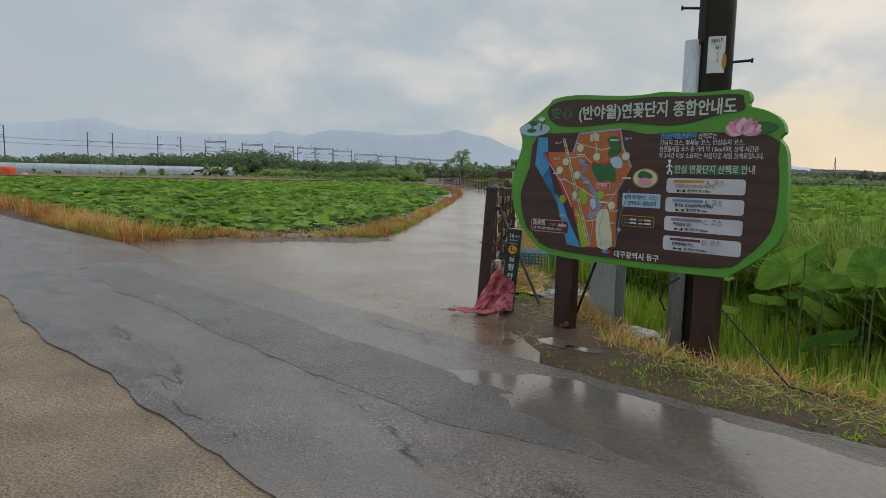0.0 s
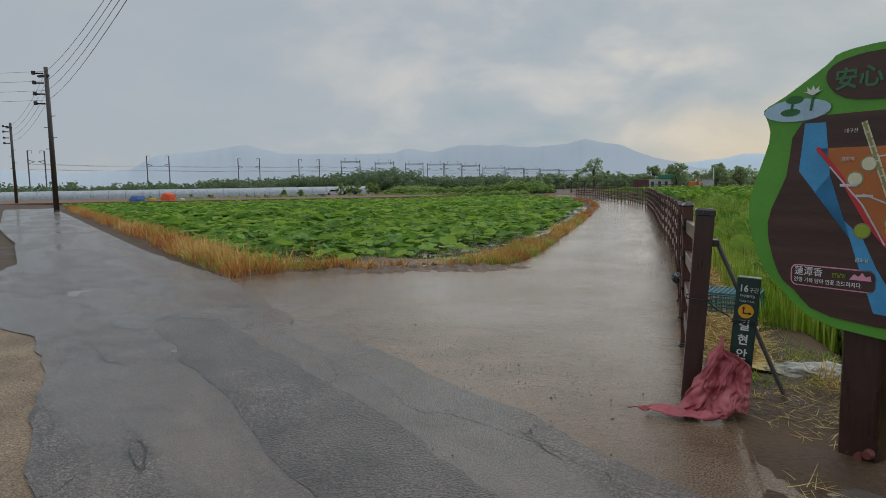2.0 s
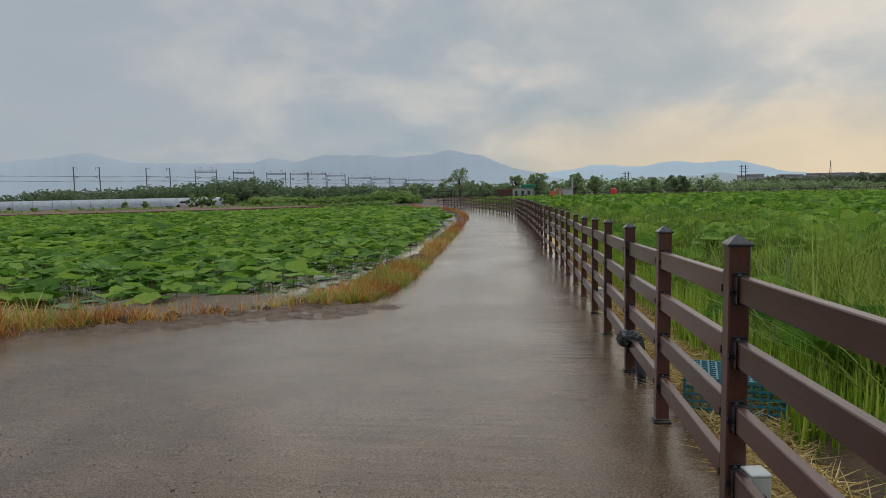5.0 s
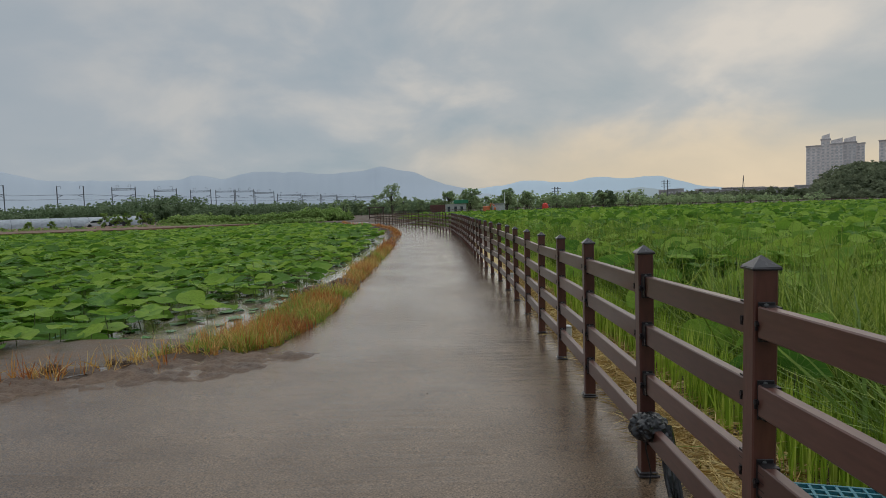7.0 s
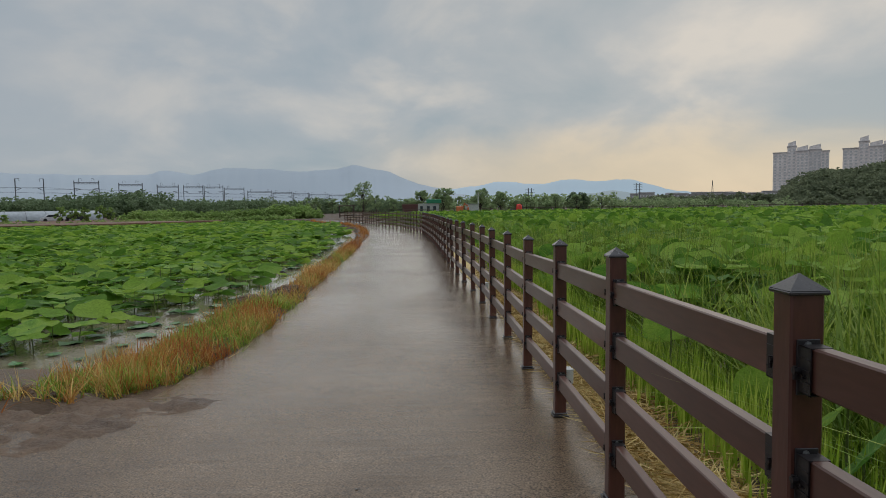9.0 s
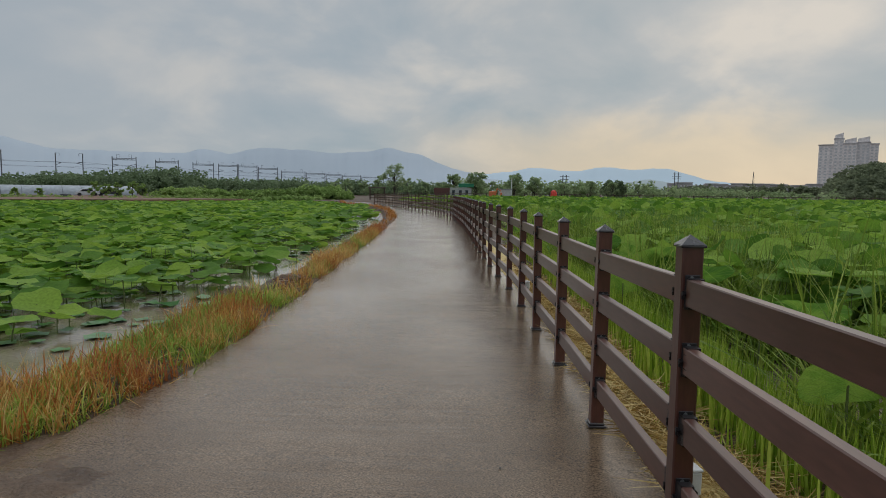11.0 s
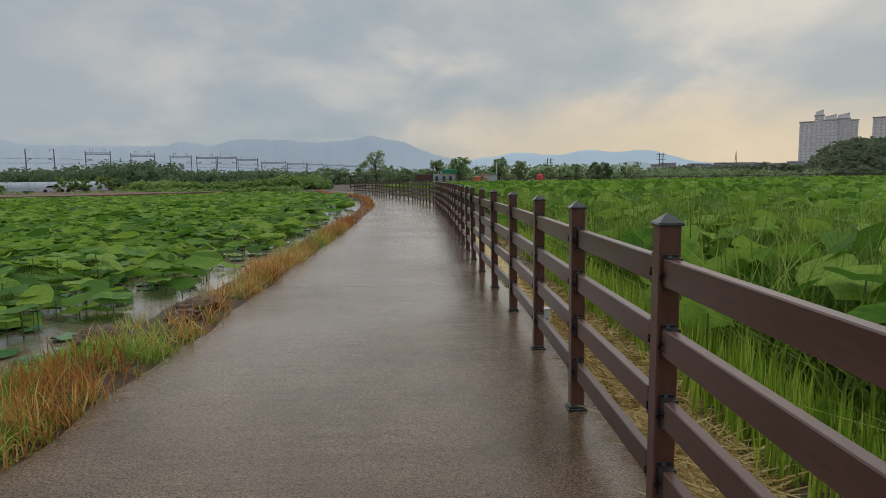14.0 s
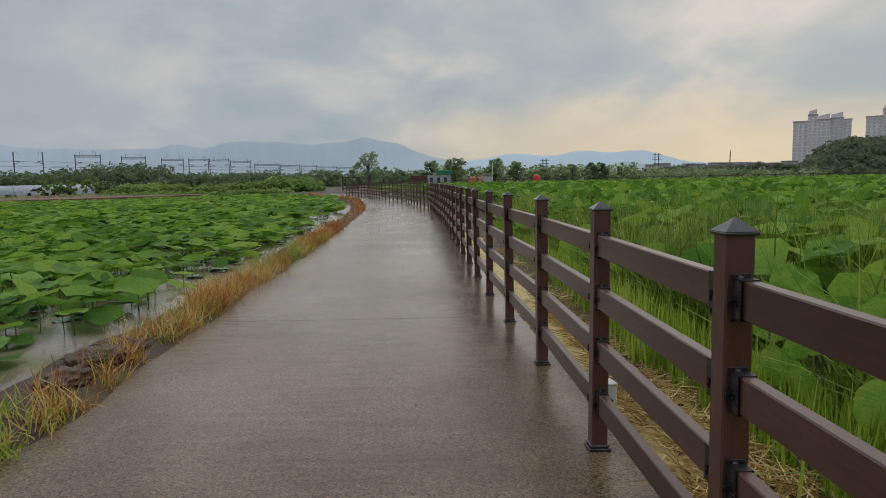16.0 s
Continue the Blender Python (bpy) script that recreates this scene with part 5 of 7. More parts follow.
heap("white_sack", 0.86, 0.98, 0.30, 0.13, 0.09, PALE, "pale crumpled sack lying on the bank", "sack", 1.0, -0.1, 1.4)
heap("white_sack", 1.50, 0.75, 0.35, 0.14, 0.09, PALE, "pale crumpled sack lying on the bank", "sack", 5.0, -0.4, 1.4)
for k, (x, y, r, h) in enumerate(((-3.75, 12.75, 0.26, 0.13), (-3.5, 14.1, 0.26, 0.09), (-3.45, 13.6, 0.22, 0.07), (-5.35, 7.2, 0.20, 0.10), (-4.75, 7.9, 0.22, 0.12), (-3.95, 9.35, 0.2, 0.09), (-5.9, 6.6, 0.3, 0.07), (-4.3, 8.5, 0.2, 0.08), (-3.55, 14.5, 0.2, 0.07), (-5.2, 6.2, 0.09, 0.07), (-4.9, 6.75, 0.12, 0.08), (-4.55, 7.2, 0.08, 0.06), (-4.3, 7.0, 0.06, 0.05), (-5.6, 5.9, 0.1, 0.06), (-4.1, 7.75, 0.1, 0.07), (-5.0, 7.3, 0.14, 0.1), (-4.7, 6.3, 0.05, 0.04), (-3.8, 7.6, 0.05, 0.04), (-3.75, 8.2, 0.09, 0.06))):
    heap("mud_clod", x, y, r, r * 0.7, h, MUD, "dark turned clod of wet mud on the bank", "mud", 2.7 * k, 0.8 * k, 1.6)


# ---------- lotus ----------
def leaf_shape(seg, rings, seed, cup=0.10, wave=0.07, fold=0.0):
    """A round lotus leaf of radius 1: dimple in the middle, wavy rim, slightly folded."""
    r = np.random.default_rng(seed)
    ph, k1 = r.uniform(0, 6.28, 4), r.integers(3, 6)
    co, tri = [(0.0, 0.0, -0.06)], []
    for j in range(1, rings + 1):
        rad = j / rings
        for i in range(seg):
            a = 2 * math.pi * i / seg
            rr = rad * (1 + 0.05 * math.sin(2 * a + ph[0]) + 0.04 * math.sin(k1 * a + ph[1]) * rad)
            z = cup * rad * rad + wave * rad ** 2 * math.sin(k1 * a + ph[2]) + 0.5 * wave * rad ** 3 * math.sin((k1 + 3) * a + ph[3]) + fold * (rr * math.cos(a)) ** 2 - 0.05 * (1 - rad)
            if rad > 0.8:
                z -= 0.07
            co.append((rr * math.cos(a), rr * math.sin(a), z))
    for i in range(seg):
        tri.append((0, 1 + i, 1 + (i + 1) % seg))
    for j in range(rings - 1):
        a0, b0 = 1 + j * seg, 1 + (j + 1) * seg
        for i in range(seg):
            n = (i + 1) % seg
            tri += [(a0 + i, b0 + i, b0 + n), (a0 + i, b0 + n, a0 + n)]
    return np.array(co), np.array(tri)


def field(n, x0, x1, y0, y1, keep):
    x, y = rng.uniform(x0, x1, n), rng.uniform(y0, y1, n)
    k = keep(x, y)
    return x[k], y[k]


STALK_SHAPE = np.array([(math.cos(a), math.sin(a), z) for z in (0, 1) for a in (0, 2.094, 4.189)])
STALK_TRI = np.array([(0, 1, 4), (0, 4, 3), (1, 2, 5), (1, 5, 4), (2, 0, 3), (2, 3, 5)])


def lotus_mass(name, x, y, water, low, high, size, label, variants=(1, 2, 3, 4), seg=11, rings=3, tilt=0.28, stalks=True, mat=None):
    n = len(x)
    z = rng.uniform(low, high, n)
    s = rng.uniform(*size, n)
    pick = rng.integers(0, len(variants), n)
    kinds = [leaf_shape(seg, rings, v, 0.10 + 0.04 * (v % 3), 0.07 + 0.03 * (v % 2), 0.25 if v % 4 == 3 else 0.0) for v in variants]
    shapes = np.stack([k[0] for k in kinds])[pick]
    pos = np.stack([x, y, z], 1)
    mats = turns(rng.uniform(0, 6.28, n), np.abs(rng.normal(0, tilt, n)), rng.uniform(0, 6.28, n), s)
    tagged(scatter(name, shapes, kinds[0][1], mats, pos, mat or LEAF), label, "lotus leaves", kind="stuff")
    if stalks:
        lean = turns(rng.uniform(0, 6.28, n), rng.uniform(0, 0.12, n), rng.uniform(0, 6.28, n), np.stack([np.full(n, 0.0055), np.full(n, 0.0055), z - water + 0.02], 1))
        tagged(scatter(name.replace("leaves", "stalks"), STALK_SHAPE, STALK_TRI, lean, np.stack([x, y, np.full(n, water - 0.03)], 1), STALK), "thin olive lotus stalks rising from the water", "lotus stalks", kind="stuff")


def in_pond(x, y, edge=1.65):
    edge = np.where(y > 14, edge - 0.35, edge) + 1.3 * np.exp(-((y - 8.9) / 2.8) ** 2) * (x > -9)
    patch = wob(x, y, 0.55, 4) + 0.6 * wob(x, y, 1.3, 8)
    d = left_bank(x, y)
    thin = np.clip((d - edge) / 4.2, 0, 1)
    return (d > edge + 0.35 * wob(x, y, 1.1, 2)) & (y + 0.14 * x < np.interp(x, (-34, -22), (63, 78))) & (patch * 0.35 + thin * 1.5 + rng.uniform(-0.5, 0.5, np.shape(x)) > 0.28)


def near_left(x, y):
    return (y < 30) & (x > -15)


x, y = field(16000, -15, -4, 5, 30, lambda x, y: in_pond(x, y))
grid_seen, keep = {}, []
for i in range(len(x)):
    c = (round(x[i] / 0.31), round(y[i] / 0.31))
    if c not in grid_seen:
        grid_seen[c] = 1
        keep.append(i)
x, y = x[keep], y[keep]
front = (left_bank(x, y) < 4.2) & (y < 19) & (y > 8.5)
front &= np.cumsum(front) <= 160
plants_x, plants_y = x[front], y[front]
lotus_mass("lotus_leaves", x[~front], y[~front], POND_Z, -0.36, -0.04, (0.14, 0.27), "broad green lotus leaves standing over the pond", tilt=0.24, seg=13)
x, y = field(34000, -75, -4, 5, 84, lambda x, y: in_pond(x, y) & ~near_left(x, y))
near = np.hypot(x, y) < 45
lotus_mass("lotus_leaves", x[near], y[near], POND_Z, -0.34, -0.02, (0.22, 0.36), "broad green lotus leaves standing over the pond", seg=9, rings=2, tilt=0.24, stalks=False)
lotus_mass("lotus_leaves", x[~near], y[~near], POND_Z, -0.36, -0.14, (0.28, 0.46), "broad green lotus leaves standing over the pond", seg=7, rings=2, tilt=0.18, stalks=False)
x, y = field(6000, -30, -3.6, 5, 50, lambda x, y: (left_bank(x, y) > 1.25) & (wob(x, y, 0.8, 3) > -0.25))
lotus_mass("floating_pads", x, y, POND_Z, POND_Z + 0.006, POND_Z + 0.02, (0.06, 0.16), "small flat pads floating on the pond", seg=8, rings=1, tilt=0.02, stalks=False, mat=PAD)

below = grid_mesh("lotus_undergrowth", np.linspace(-75, -5, 220), np.linspace(6, 82, 220), lambda x, y: np.where((left_bank(x, y) > 3.6) & (y + 0.14 * x < np.interp(x, (-34, -22), (62, 77))), np.interp(left_bank(x, y), (3.6, 12), (-0.40, -0.33)) + 0.03 * wob(x, y, 1.3, 4), -1.2), LEAF)
tagged(below, "mass of lower lotus leaves over the pond", "lotus leaves", kind="stuff")

# plants beside the path, one by one
protos_lotus = []
for v in range(7):
    co, tri = leaf_shape(20, 5, 40 + v, 0.10 + 0.03 * (v % 3), 0.06 + 0.03 * (v % 2), 0.22 if v == 5 else 0.0)
    leaf = tri_mesh("leaf", co, tri, LEAF_BIG)
    scene.collection.objects.unlink(leaf)
    h = 0.30 + 0.07 * v
    bend = 0.05 * math.sin(2.1 * v)
    protos_lotus.append((leaf.data, h, bend))
    bpy.data.objects.remove(leaf)
stalk_meshes = []
for me, h, bend in protos_lotus:
    bm = tube([(0, 0, -0.1), (bend * 0.4, 0, h * 0.5), (bend, 0, h)], [0.009, 0.008, 0.006], 6)
    ms = bpy.data.meshes.new("stalk")
    bm.to_mesh(ms)
    bm.free()
    ms.materials.append(STALK)
    stalk_meshes.append(ms)


def lotus_plant(px, py, water, v, size, tilt, toward, grow=1.0, label="green lotus plant with one round leaf standing in the pond", group="lotus plants by the path"):
    me, h, bend = protos_lotus[v]
    root = tagged(holder("lotus_plant", pose(px, py, water, 0, 0, math.degrees(toward))), label, "lotus plant", group)
    st = new("stalk", stalk_meshes[v])
    st.parent, st.scale = root, (1, 1, grow)
    lf = new("leaf", me)
    lf.parent = root
    lf.matrix_basis = pose(bend, 0, h * grow, 0, math.degrees(tilt), 37 * v) @ Matrix.Diagonal((size, size, size, 1))


for i in range(len(plants_x)):
    lotus_plant(float(plants_x[i]), float(plants_y[i]), POND_Z, int(rng.integers(0, 5)), float(rng.uniform(0.11, 0.25)), float(abs(rng.normal(0, 0.28))), float(rng.uniform(0, 6.28)), float(rng.uniform(0.4, 0.85)))
for px, py, v, size, tilt, toward, grow in ((1.02, 7.75, 6, 0.22, 0.9, 3.9, 1.05), (1.25, 9.2, 5, 0.26, 0.8, 4.1, 1.1), (0.95, 11.9, 6, 0.2, 1.0, 3.7, 0.9), (1.15, 13.4, 5, 0.24, 1.1, 4.2, 1.0), (1.35, 14.8, 6, 0.24, 0.7, 3.9, 1.2), (1.5, 5.6, 6, 0.24, 0.9, 4.0, 1.1), (2.6, 1.2, 6, 0.3, 0.8, 4.2, 1.5), (2.9, 0.4, 6, 0.34, 0.9, 4.4, 1.3), (3.4, 0.0, 5, 0.3, 0.7, 4.4, 1.4), (1.35, 10.6, 6, 0.26, 0.5, 4.0, 1.25), (1.2, 6.6, 5, 0.22, 1.0, 4.3, 0.8)):
    lotus_plant(px, py, MARSH_Z, v, size, tilt, toward, grow, "lotus plant with a tilted leaf among the rushes", "lotus plants in the reeds")
for k in range(34):
    py = float(rng.uniform(2.6, 24))
    lotus_plant(float(fence_x(py)) + float(rng.uniform(1.0, 1.9)), py, MARSH_Z, int(rng.integers(4, 7)), float(rng.uniform(0.15, 0.26)), float(rng.uniform(0.35, 1.1)), float(rng.uniform(3.4, 4.9)), float(rng.uniform(0.8, 1.3)), "lotus plant with a tilted leaf among the rushes", "lotus plants in the reeds")
for k in range(90):
    px, py = float(rng.uniform(2.2, 5.8)), float(rng.uniform(-2.2, 2.6))
    if road_n(px, py) > 1.1:
        lotus_plant(px, py, MARSH_Z, int(rng.integers(4, 7)), float(rng.uniform(0.14, 0.24)), float(rng.uniform(0.3, 1.1)), float(rng.uniform(3.4, 5.2)), float(rng.uniform(0.6, 1.7)), "tall lotus plant with a broad leaf by the lane", "lotus plants in the reeds")


def in_marsh(x, y, edge):
    return (right_bank(x, y) > edge) & (y + 0.15 * x < 103)


x, y = field(15000, 1.5, 30, -4, 32, lambda x, y: in_marsh(x, y, np.interp(y, (2.5, 3.5, 8.5, 11.5), (3.4, 4.0, 3.8, 2.1)) + 0.9 * wob(x, y, 0.5, 6)) & (wob(x, y, 0.35, 3) + rng.uniform(-0.5, 0.5, np.shape(x)) > -0.55))
lotus_mass("lotus_leaves", x, y, MARSH_Z, -0.05, 0.5, (0.13, 0.27), "tall green lotus leaves filling the field behind the fence", tilt=0.55, seg=10, rings=2)
x, y = field(42000, -8, 110, 10, 112, lambda x, y: in_marsh(x, y, 2.5) & ((x > 30) | (y > 32)))
near = np.hypot(x, y) < 50
lotus_mass("lotus_leaves", x[near], y[near], MARSH_Z, 0.25, 0.62, (0.18, 0.32), "tall green lotus leaves filling the field behind the fence", seg=8, rings=2, tilt=0.55, stalks=False)
lotus_mass("lotus_leaves", x[~near], y[~near], MARSH_Z, 0.24, 0.48, (0.26, 0.44), "tall green lotus leaves filling the field behind the fence", seg=6, rings=2, tilt=0.4, stalks=False)
fill = grid_mesh("lotus_undergrowth", np.linspace(3.5, 110, 140), np.linspace(-3, 104, 140), lambda x, y: np.where((right_bank(x, y) > 3.2) & (y + 0.15 * x < 102), np.interp(right_bank(x, y), (3.2, 14), (-0.25, 0.32)) + 0.10 * wob(x, y, 1.1, 3), -1.2), LEAF)
tagged(fill, "shaded mass of lower lotus leaves", "lotus leaves", kind="stuff")


# ---------- grasses ----------
def blade(bend, wide=1.0, seg=4):
    co, tri = [], []
    for j in range(seg + 1):
        t = j / seg
        w = wide * (1 - t ** 1.6) + 0.02
        xx, zz = bend * t * t, t * (1 - 0.35 * bend * t)
        if j < seg:
            co += [(xx, -w, zz), (xx, w, zz)]
        else:
            co.append((xx, 0, zz))
    for j in range(seg - 1):
        a = 2 * j
        tri += [(a, a + 1, a + 3), (a, a + 3, a + 2)]
    a = 2 * (seg - 1)
    tri.append((a, a + 1, a + 2))
    return np.array(co), np.array(tri)


def grass(name, x, y, z, hgt, wid, mat, label, lean=0.25, bend=(0.1, 0.7), seg=3, kind_name="grass"):
    n = len(x)
    opts = [blade(b, 1.0, seg) for b in np.linspace(*bend, 5)]
    shapes = np.stack([o[0] for o in opts])[rng.integers(0, 5, n)]
    h = rng.uniform(*hgt, n)
    mats = turns(rng.uniform(0, 6.28, n), np.abs(rng.normal(0, lean, n)), rng.uniform(0, 6.28, n), np.stack([h, rng.uniform(*wid, n), h], 1))
    return tagged(scatter(name, shapes, opts[0][1], mats, np.stack([x, y, z - 0.02], 1), mat, False), label, kind_name, kind="stuff")


def tufted(n, x0, x1, y0, y1, keep, per=14, spread_=0.09):
    cx, cy = field(n, x0, x1, y0, y1, keep)
    a, r = rng.uniform(0, 6.28, (len(cx), per)), np.abs(rng.normal(0, spread_, (len(cx), per)))
    x, y = (cx[:, None] + r * np.cos(a)).ravel(), (cy[:, None] + r * np.sin(a)).ravel()
    ok = (left_bank(x, y) > -0.02 + 0.05 * wob(x, y, 4, 2)) | (right_bank(x, y) > 0.03)
    return x[ok], y[ok]


def verge_band(lo, hi, seed, cut):
    return lambda x, y: (left_bank(x, y) > lo) & (left_bank(x, y) < hi * np.interp(y, (11.5, 14.0), (1.0, 0.42)) + 0.2 * wob(x, y, 1.2, 3)) & (wob(x, y, 0.8, seed) + rng.uniform(-0.4, 0.4, np.shape(x)) > cut) & ~((np.hypot((x + 4.7) / 1.7, (y - 7.0) / 1.1) < 1) & (rng.uniform(0, 1, np.shape(x)) < 0.72)) & ~((np.hypot((x + 3.5) / 0.6, (y - 13.9) / 0.9) < 1) & (rng.uniform(0, 1, np.shape(x)) < 0.75))


x, y = tufted(13000, -12, -2.9, 4, 26, verge_band(0.0, 1.0, 5, -0.2), 14)
grass("dry_grass", x, y, earth(x, y), (0.10, 0.33), (0.003, 0.007), DRY, "dry orange grass on the bank", 0.45, (0.2, 1.0))
x, y = tufted(9000, -12, -2.9, 4, 26, verge_band(0.0, 1.1, 9, 0.0), 12)
grass("green_grass", x, y, earth(x, y), (0.10, 0.28), (0.003, 0.007), GREEN, "fresh green grass on the bank", 0.4, (0.2, 0.9))
x, y = tufted(2600, -5.2, -2.9, 7.6, 12.6, verge_band(0.0, 1.1, 9, -0.2), 12)
grass("green_grass", x, y, earth(x, y), (0.06, 0.20), (0.003, 0.007), GREEN, "fresh green grass at the path's edge", 0.5, (0.3, 1.0))
x, y = tufted(12000, -12, -2.9, 4, 30, verge_band(0.02, 0.9, 14, -0.15), 11)
grass("russet_weeds", x, y, earth(x, y), (0.10, 0.34), (0.003, 0.007), RUSSET, "russet withered weeds on the bank", 0.35, (0.1, 0.6))
x, y = tufted(11000, -18, -3, 26, 80, verge_band(0.05, 0.9, 5, -0.5), 7, 0.2)
grass("russet_weeds", x, y, earth(x, y), (0.16, 0.42), (0.010, 0.02), RUSSET, "russet withered weeds along the far path", 0.45, (0.2, 0.8), 2)
rd = lambda lo, hi, seed, cut: (lambda x, y: (road_n(x, y) + 0.72 > lo) & (path_left(y) - x > 0.1) & (road_n(x, y) + 0.72 < hi + 0.4 * wob(x, y, 0.7, 3)) & (wob(x, y, 0.6, seed) + rng.uniform(-0.5, 0.5, np.shape(x)) > cut))
x, y = tufted(24000, -45, -5.6, 3.5, 36, rd(0.1, 1.9, 2, -0.2), 9, 0.14)
grass("dry_grass", x, y, earth(x, y), (0.22, 0.55), (0.004, 0.010), DRY, "dry orange grass along the lane", 0.4, (0.2, 0.9))
x, y = tufted(24000, -45, -5.6, 3.5, 36, rd(0.02, 1.3, 6, -0.1), 9, 0.14)
grass("russet_weeds", x, y, earth(x, y), (0.22, 0.52), (0.004, 0.010), RUSSET, "russet withered weeds along the lane", 0.4, (0.1, 0.7))
x, y = tufted(15000, -45, -5.6, 3.5, 36, rd(0.5, 2.2, 12, 0.0), 9, 0.16)
grass("green_grass", x, y, earth(x, y), (0.2, 0.55), (0.005, 0.011), GREEN, "green weeds along the lane", 0.4, (0.2, 0.9))
# grass beside the lane, opposite the fields
x, y = tufted(5200, -32, -9.6, 1, 18, lambda x, y: (road_n(x, y) < np.interp(0.8 * x - 0.6 * y, (-27, -18, -12, -10.2), (-4.2, -3.6, -3.5, -3.95)) - 0.05) & (road_n(x, y) > -7.5), 8, 0.2)
grass("green_grass", x, y, level(x, y), (0.05, 0.16), (0.006, 0.014), GREEN, "short green grass across the lane", 0.5, (0.2, 0.9))

def straw_mat():
    ys = np.arange(0.9, 30, 0.06)
    ws = np.linspace(0.13, 0.62, 9)
    gx = fence_x(ys)[:, None] + ws[None] + 0.05 * wob(ys * 3, ys, 1.4, 2)[:, None] * (ws[None] > 0.5)
    gy = np.repeat(ys[:, None], 9, 1)
    gz = earth(gx, gy) + 0.028 * np.sin(np.pi * np.clip((ws[None] - 0.10) / 0.56, 0, 1)) + rng.normal(0, 0.008, gx.shape) - 0.012 * (wob(gx, gy, 2.0, 6) < -0.3)
    i = (np.arange(len(ys) - 1)[:, None] * 9 + np.arange(8)[None]).ravel()
    tri = np.concatenate([np.stack([i, i + 1, i + 10], 1), np.stack([i, i + 10, i + 9], 1)])
    tagged(tri_mesh("straw_mat", np.stack([gx, gy, gz], -1), tri, STRAW, False), "matted yellow straw laid behind the fence", "straw", kind="stuff")


straw_mat()
# behind the fence: straw, cut rushes, tall grass
x, y = field(60000, 0.1, 1.3, 1.0, 26, lambda x, y: (x - fence_x(y) > 0.16) & (x - fence_x(y) < 0.62 + 0.2 * wob(x, y, 1.5, 2)))
n = len(x)
opts = blade(0.15, 1.0, 3)
flat = turns(rng.uniform(0, 6.28, n), rng.uniform(1.25, 1.6, n), rng.uniform(0, 6.28, n), np.stack([rng.uniform(0.1, 0.3, n), np.full(n, 0.004), rng.uniform(0.1, 0.3, n)], 1))
tagged(scatter("straw", opts[0], opts[1], flat, np.stack([x, y, earth(x, y) + rng.uniform(0.025, 0.075, n)], 1), STRAW, False), "yellow straw strewn behind the fence", "straw", kind="stuff")
x, y = field(9000, 0.3, 4.0, -3.4, 1.4, lambda x, y: (right_bank(x, y) > 0.25) & (wob(x, y, 1.6, 4) > -0.1))
n = len(x)
flat = turns(rng.uniform(0, 6.28, n), rng.uniform(1.2, 1.6, n), rng.uniform(0, 6.28, n), np.stack([rng.uniform(0.08, 0.28, n), np.full(n, 0.0022), rng.uniform(0.05, 0.2, n)], 1))
tagged(scatter("straw", opts[0], opts[1], flat, np.stack([x, y, earth(x, y) + rng.uniform(0.004, 0.03, n)], 1), STRAW, False), "yellow straw strewn round the board's posts", "straw", kind="stuff")
rush_zone = lambda x, y: (x - fence_x(y) > 0.62 + 0.12 * wob(x, y, 1.5, 2) + 0.8 * (y < 2.6)) & (x - fence_x(y) < 2.1) & (right_bank(x, y) > 0.5)
x, y = tufted(4200, 0.5, 2.2, 1.2, 30, rush_zone, 8, 0.07)
grass("cut_rushes", x, y, earth(x, y), (0.22, 0.52), (0.006, 0.012), RUSH, "bright green rushes cut at knee height", 0.10, (0.0, 0.15), 2, "rushes")
x, y = tufted(1500, 0.9, 4.5, -1.8, 3.6, lambda x, y: (right_bank(x, y) > 1.9 - 0.7 * (x > 2.2)) & (right_bank(x, y) < 3.2), 9, 0.06)
grass("cut_rushes", x, y, earth(x, y), (0.12, 0.45), (0.006, 0.012), RUSH, "bright green rushes behind the map board", 0.12, (0.0, 0.25), 3, "rushes")
x, y = tufted(700, 0.8, 3.6, -2.2, 1.0, lambda x, y: (right_bank(x, y) > 0.75 + 0.2 * wob(x, y, 2.1, 5)) & (right_bank(x, y) < 1.6), 10, 0.08)
grass("dry_grass", x, y, earth(x, y), (0.10, 0.28), (0.003, 0.006), DRY, "withered yellow straw heaped behind the map board", 0.9, (0.3, 1.0))
tall_zone = lambda x, y: (x - fence_x(y) > 1.35 + 0.3 * wob(x, y, 0.9, 2) + 2.2 * (y < 3.0)) & (x - fence_x(y) < 5.2 + 1.2 * wob(x, y, 0.5, 5)) & (right_bank(x, y) > 1.2) & (wob(x, y, 0.45, 7) + rng.uniform(-0.4, 0.4, np.shape(x)) > np.interp(y, (8.5, 12, 20), (-0.45, 0.2, 0.35)))
x, y = tufted(18000, 1.0, 7.0, -0.5, 36, tall_zone, 8, 0.10)
grass("reed_grass", x, y, earth(x, y), (0.9, 1.75), (0.007, 0.015), REED, "tall arching reed grass behind the fence", 0.24, (0.1, 1.0), 4, "reeds")
x, y = tufted(2600, 3.0, 22.0, 3, 50, lambda x, y: wob(x, y, 0.5, 9) + 0.4 * wob(x, y, 1.3, 2) > 0.05, 5, 0.2)
grass("reed_grass", x, y, np.full(len(x), -0.6), (1.2, 1.72), (0.008, 0.016), REED, "lone reed blades rising over the lotus", 0.14, (0.1, 0.8), 3, "reeds")
x, y = tufted(11000, 0.25, 5.4, -4.8, 1.8, lambda x, y: (right_bank(x, y) > 0.02) & (wob(x, y, 1.9, 3) + np.clip(x - 1.2, -0.4, 0.5) + rng.uniform(-0.5, 0.5, np.shape(x)) > 0.05), 12, 0.05)
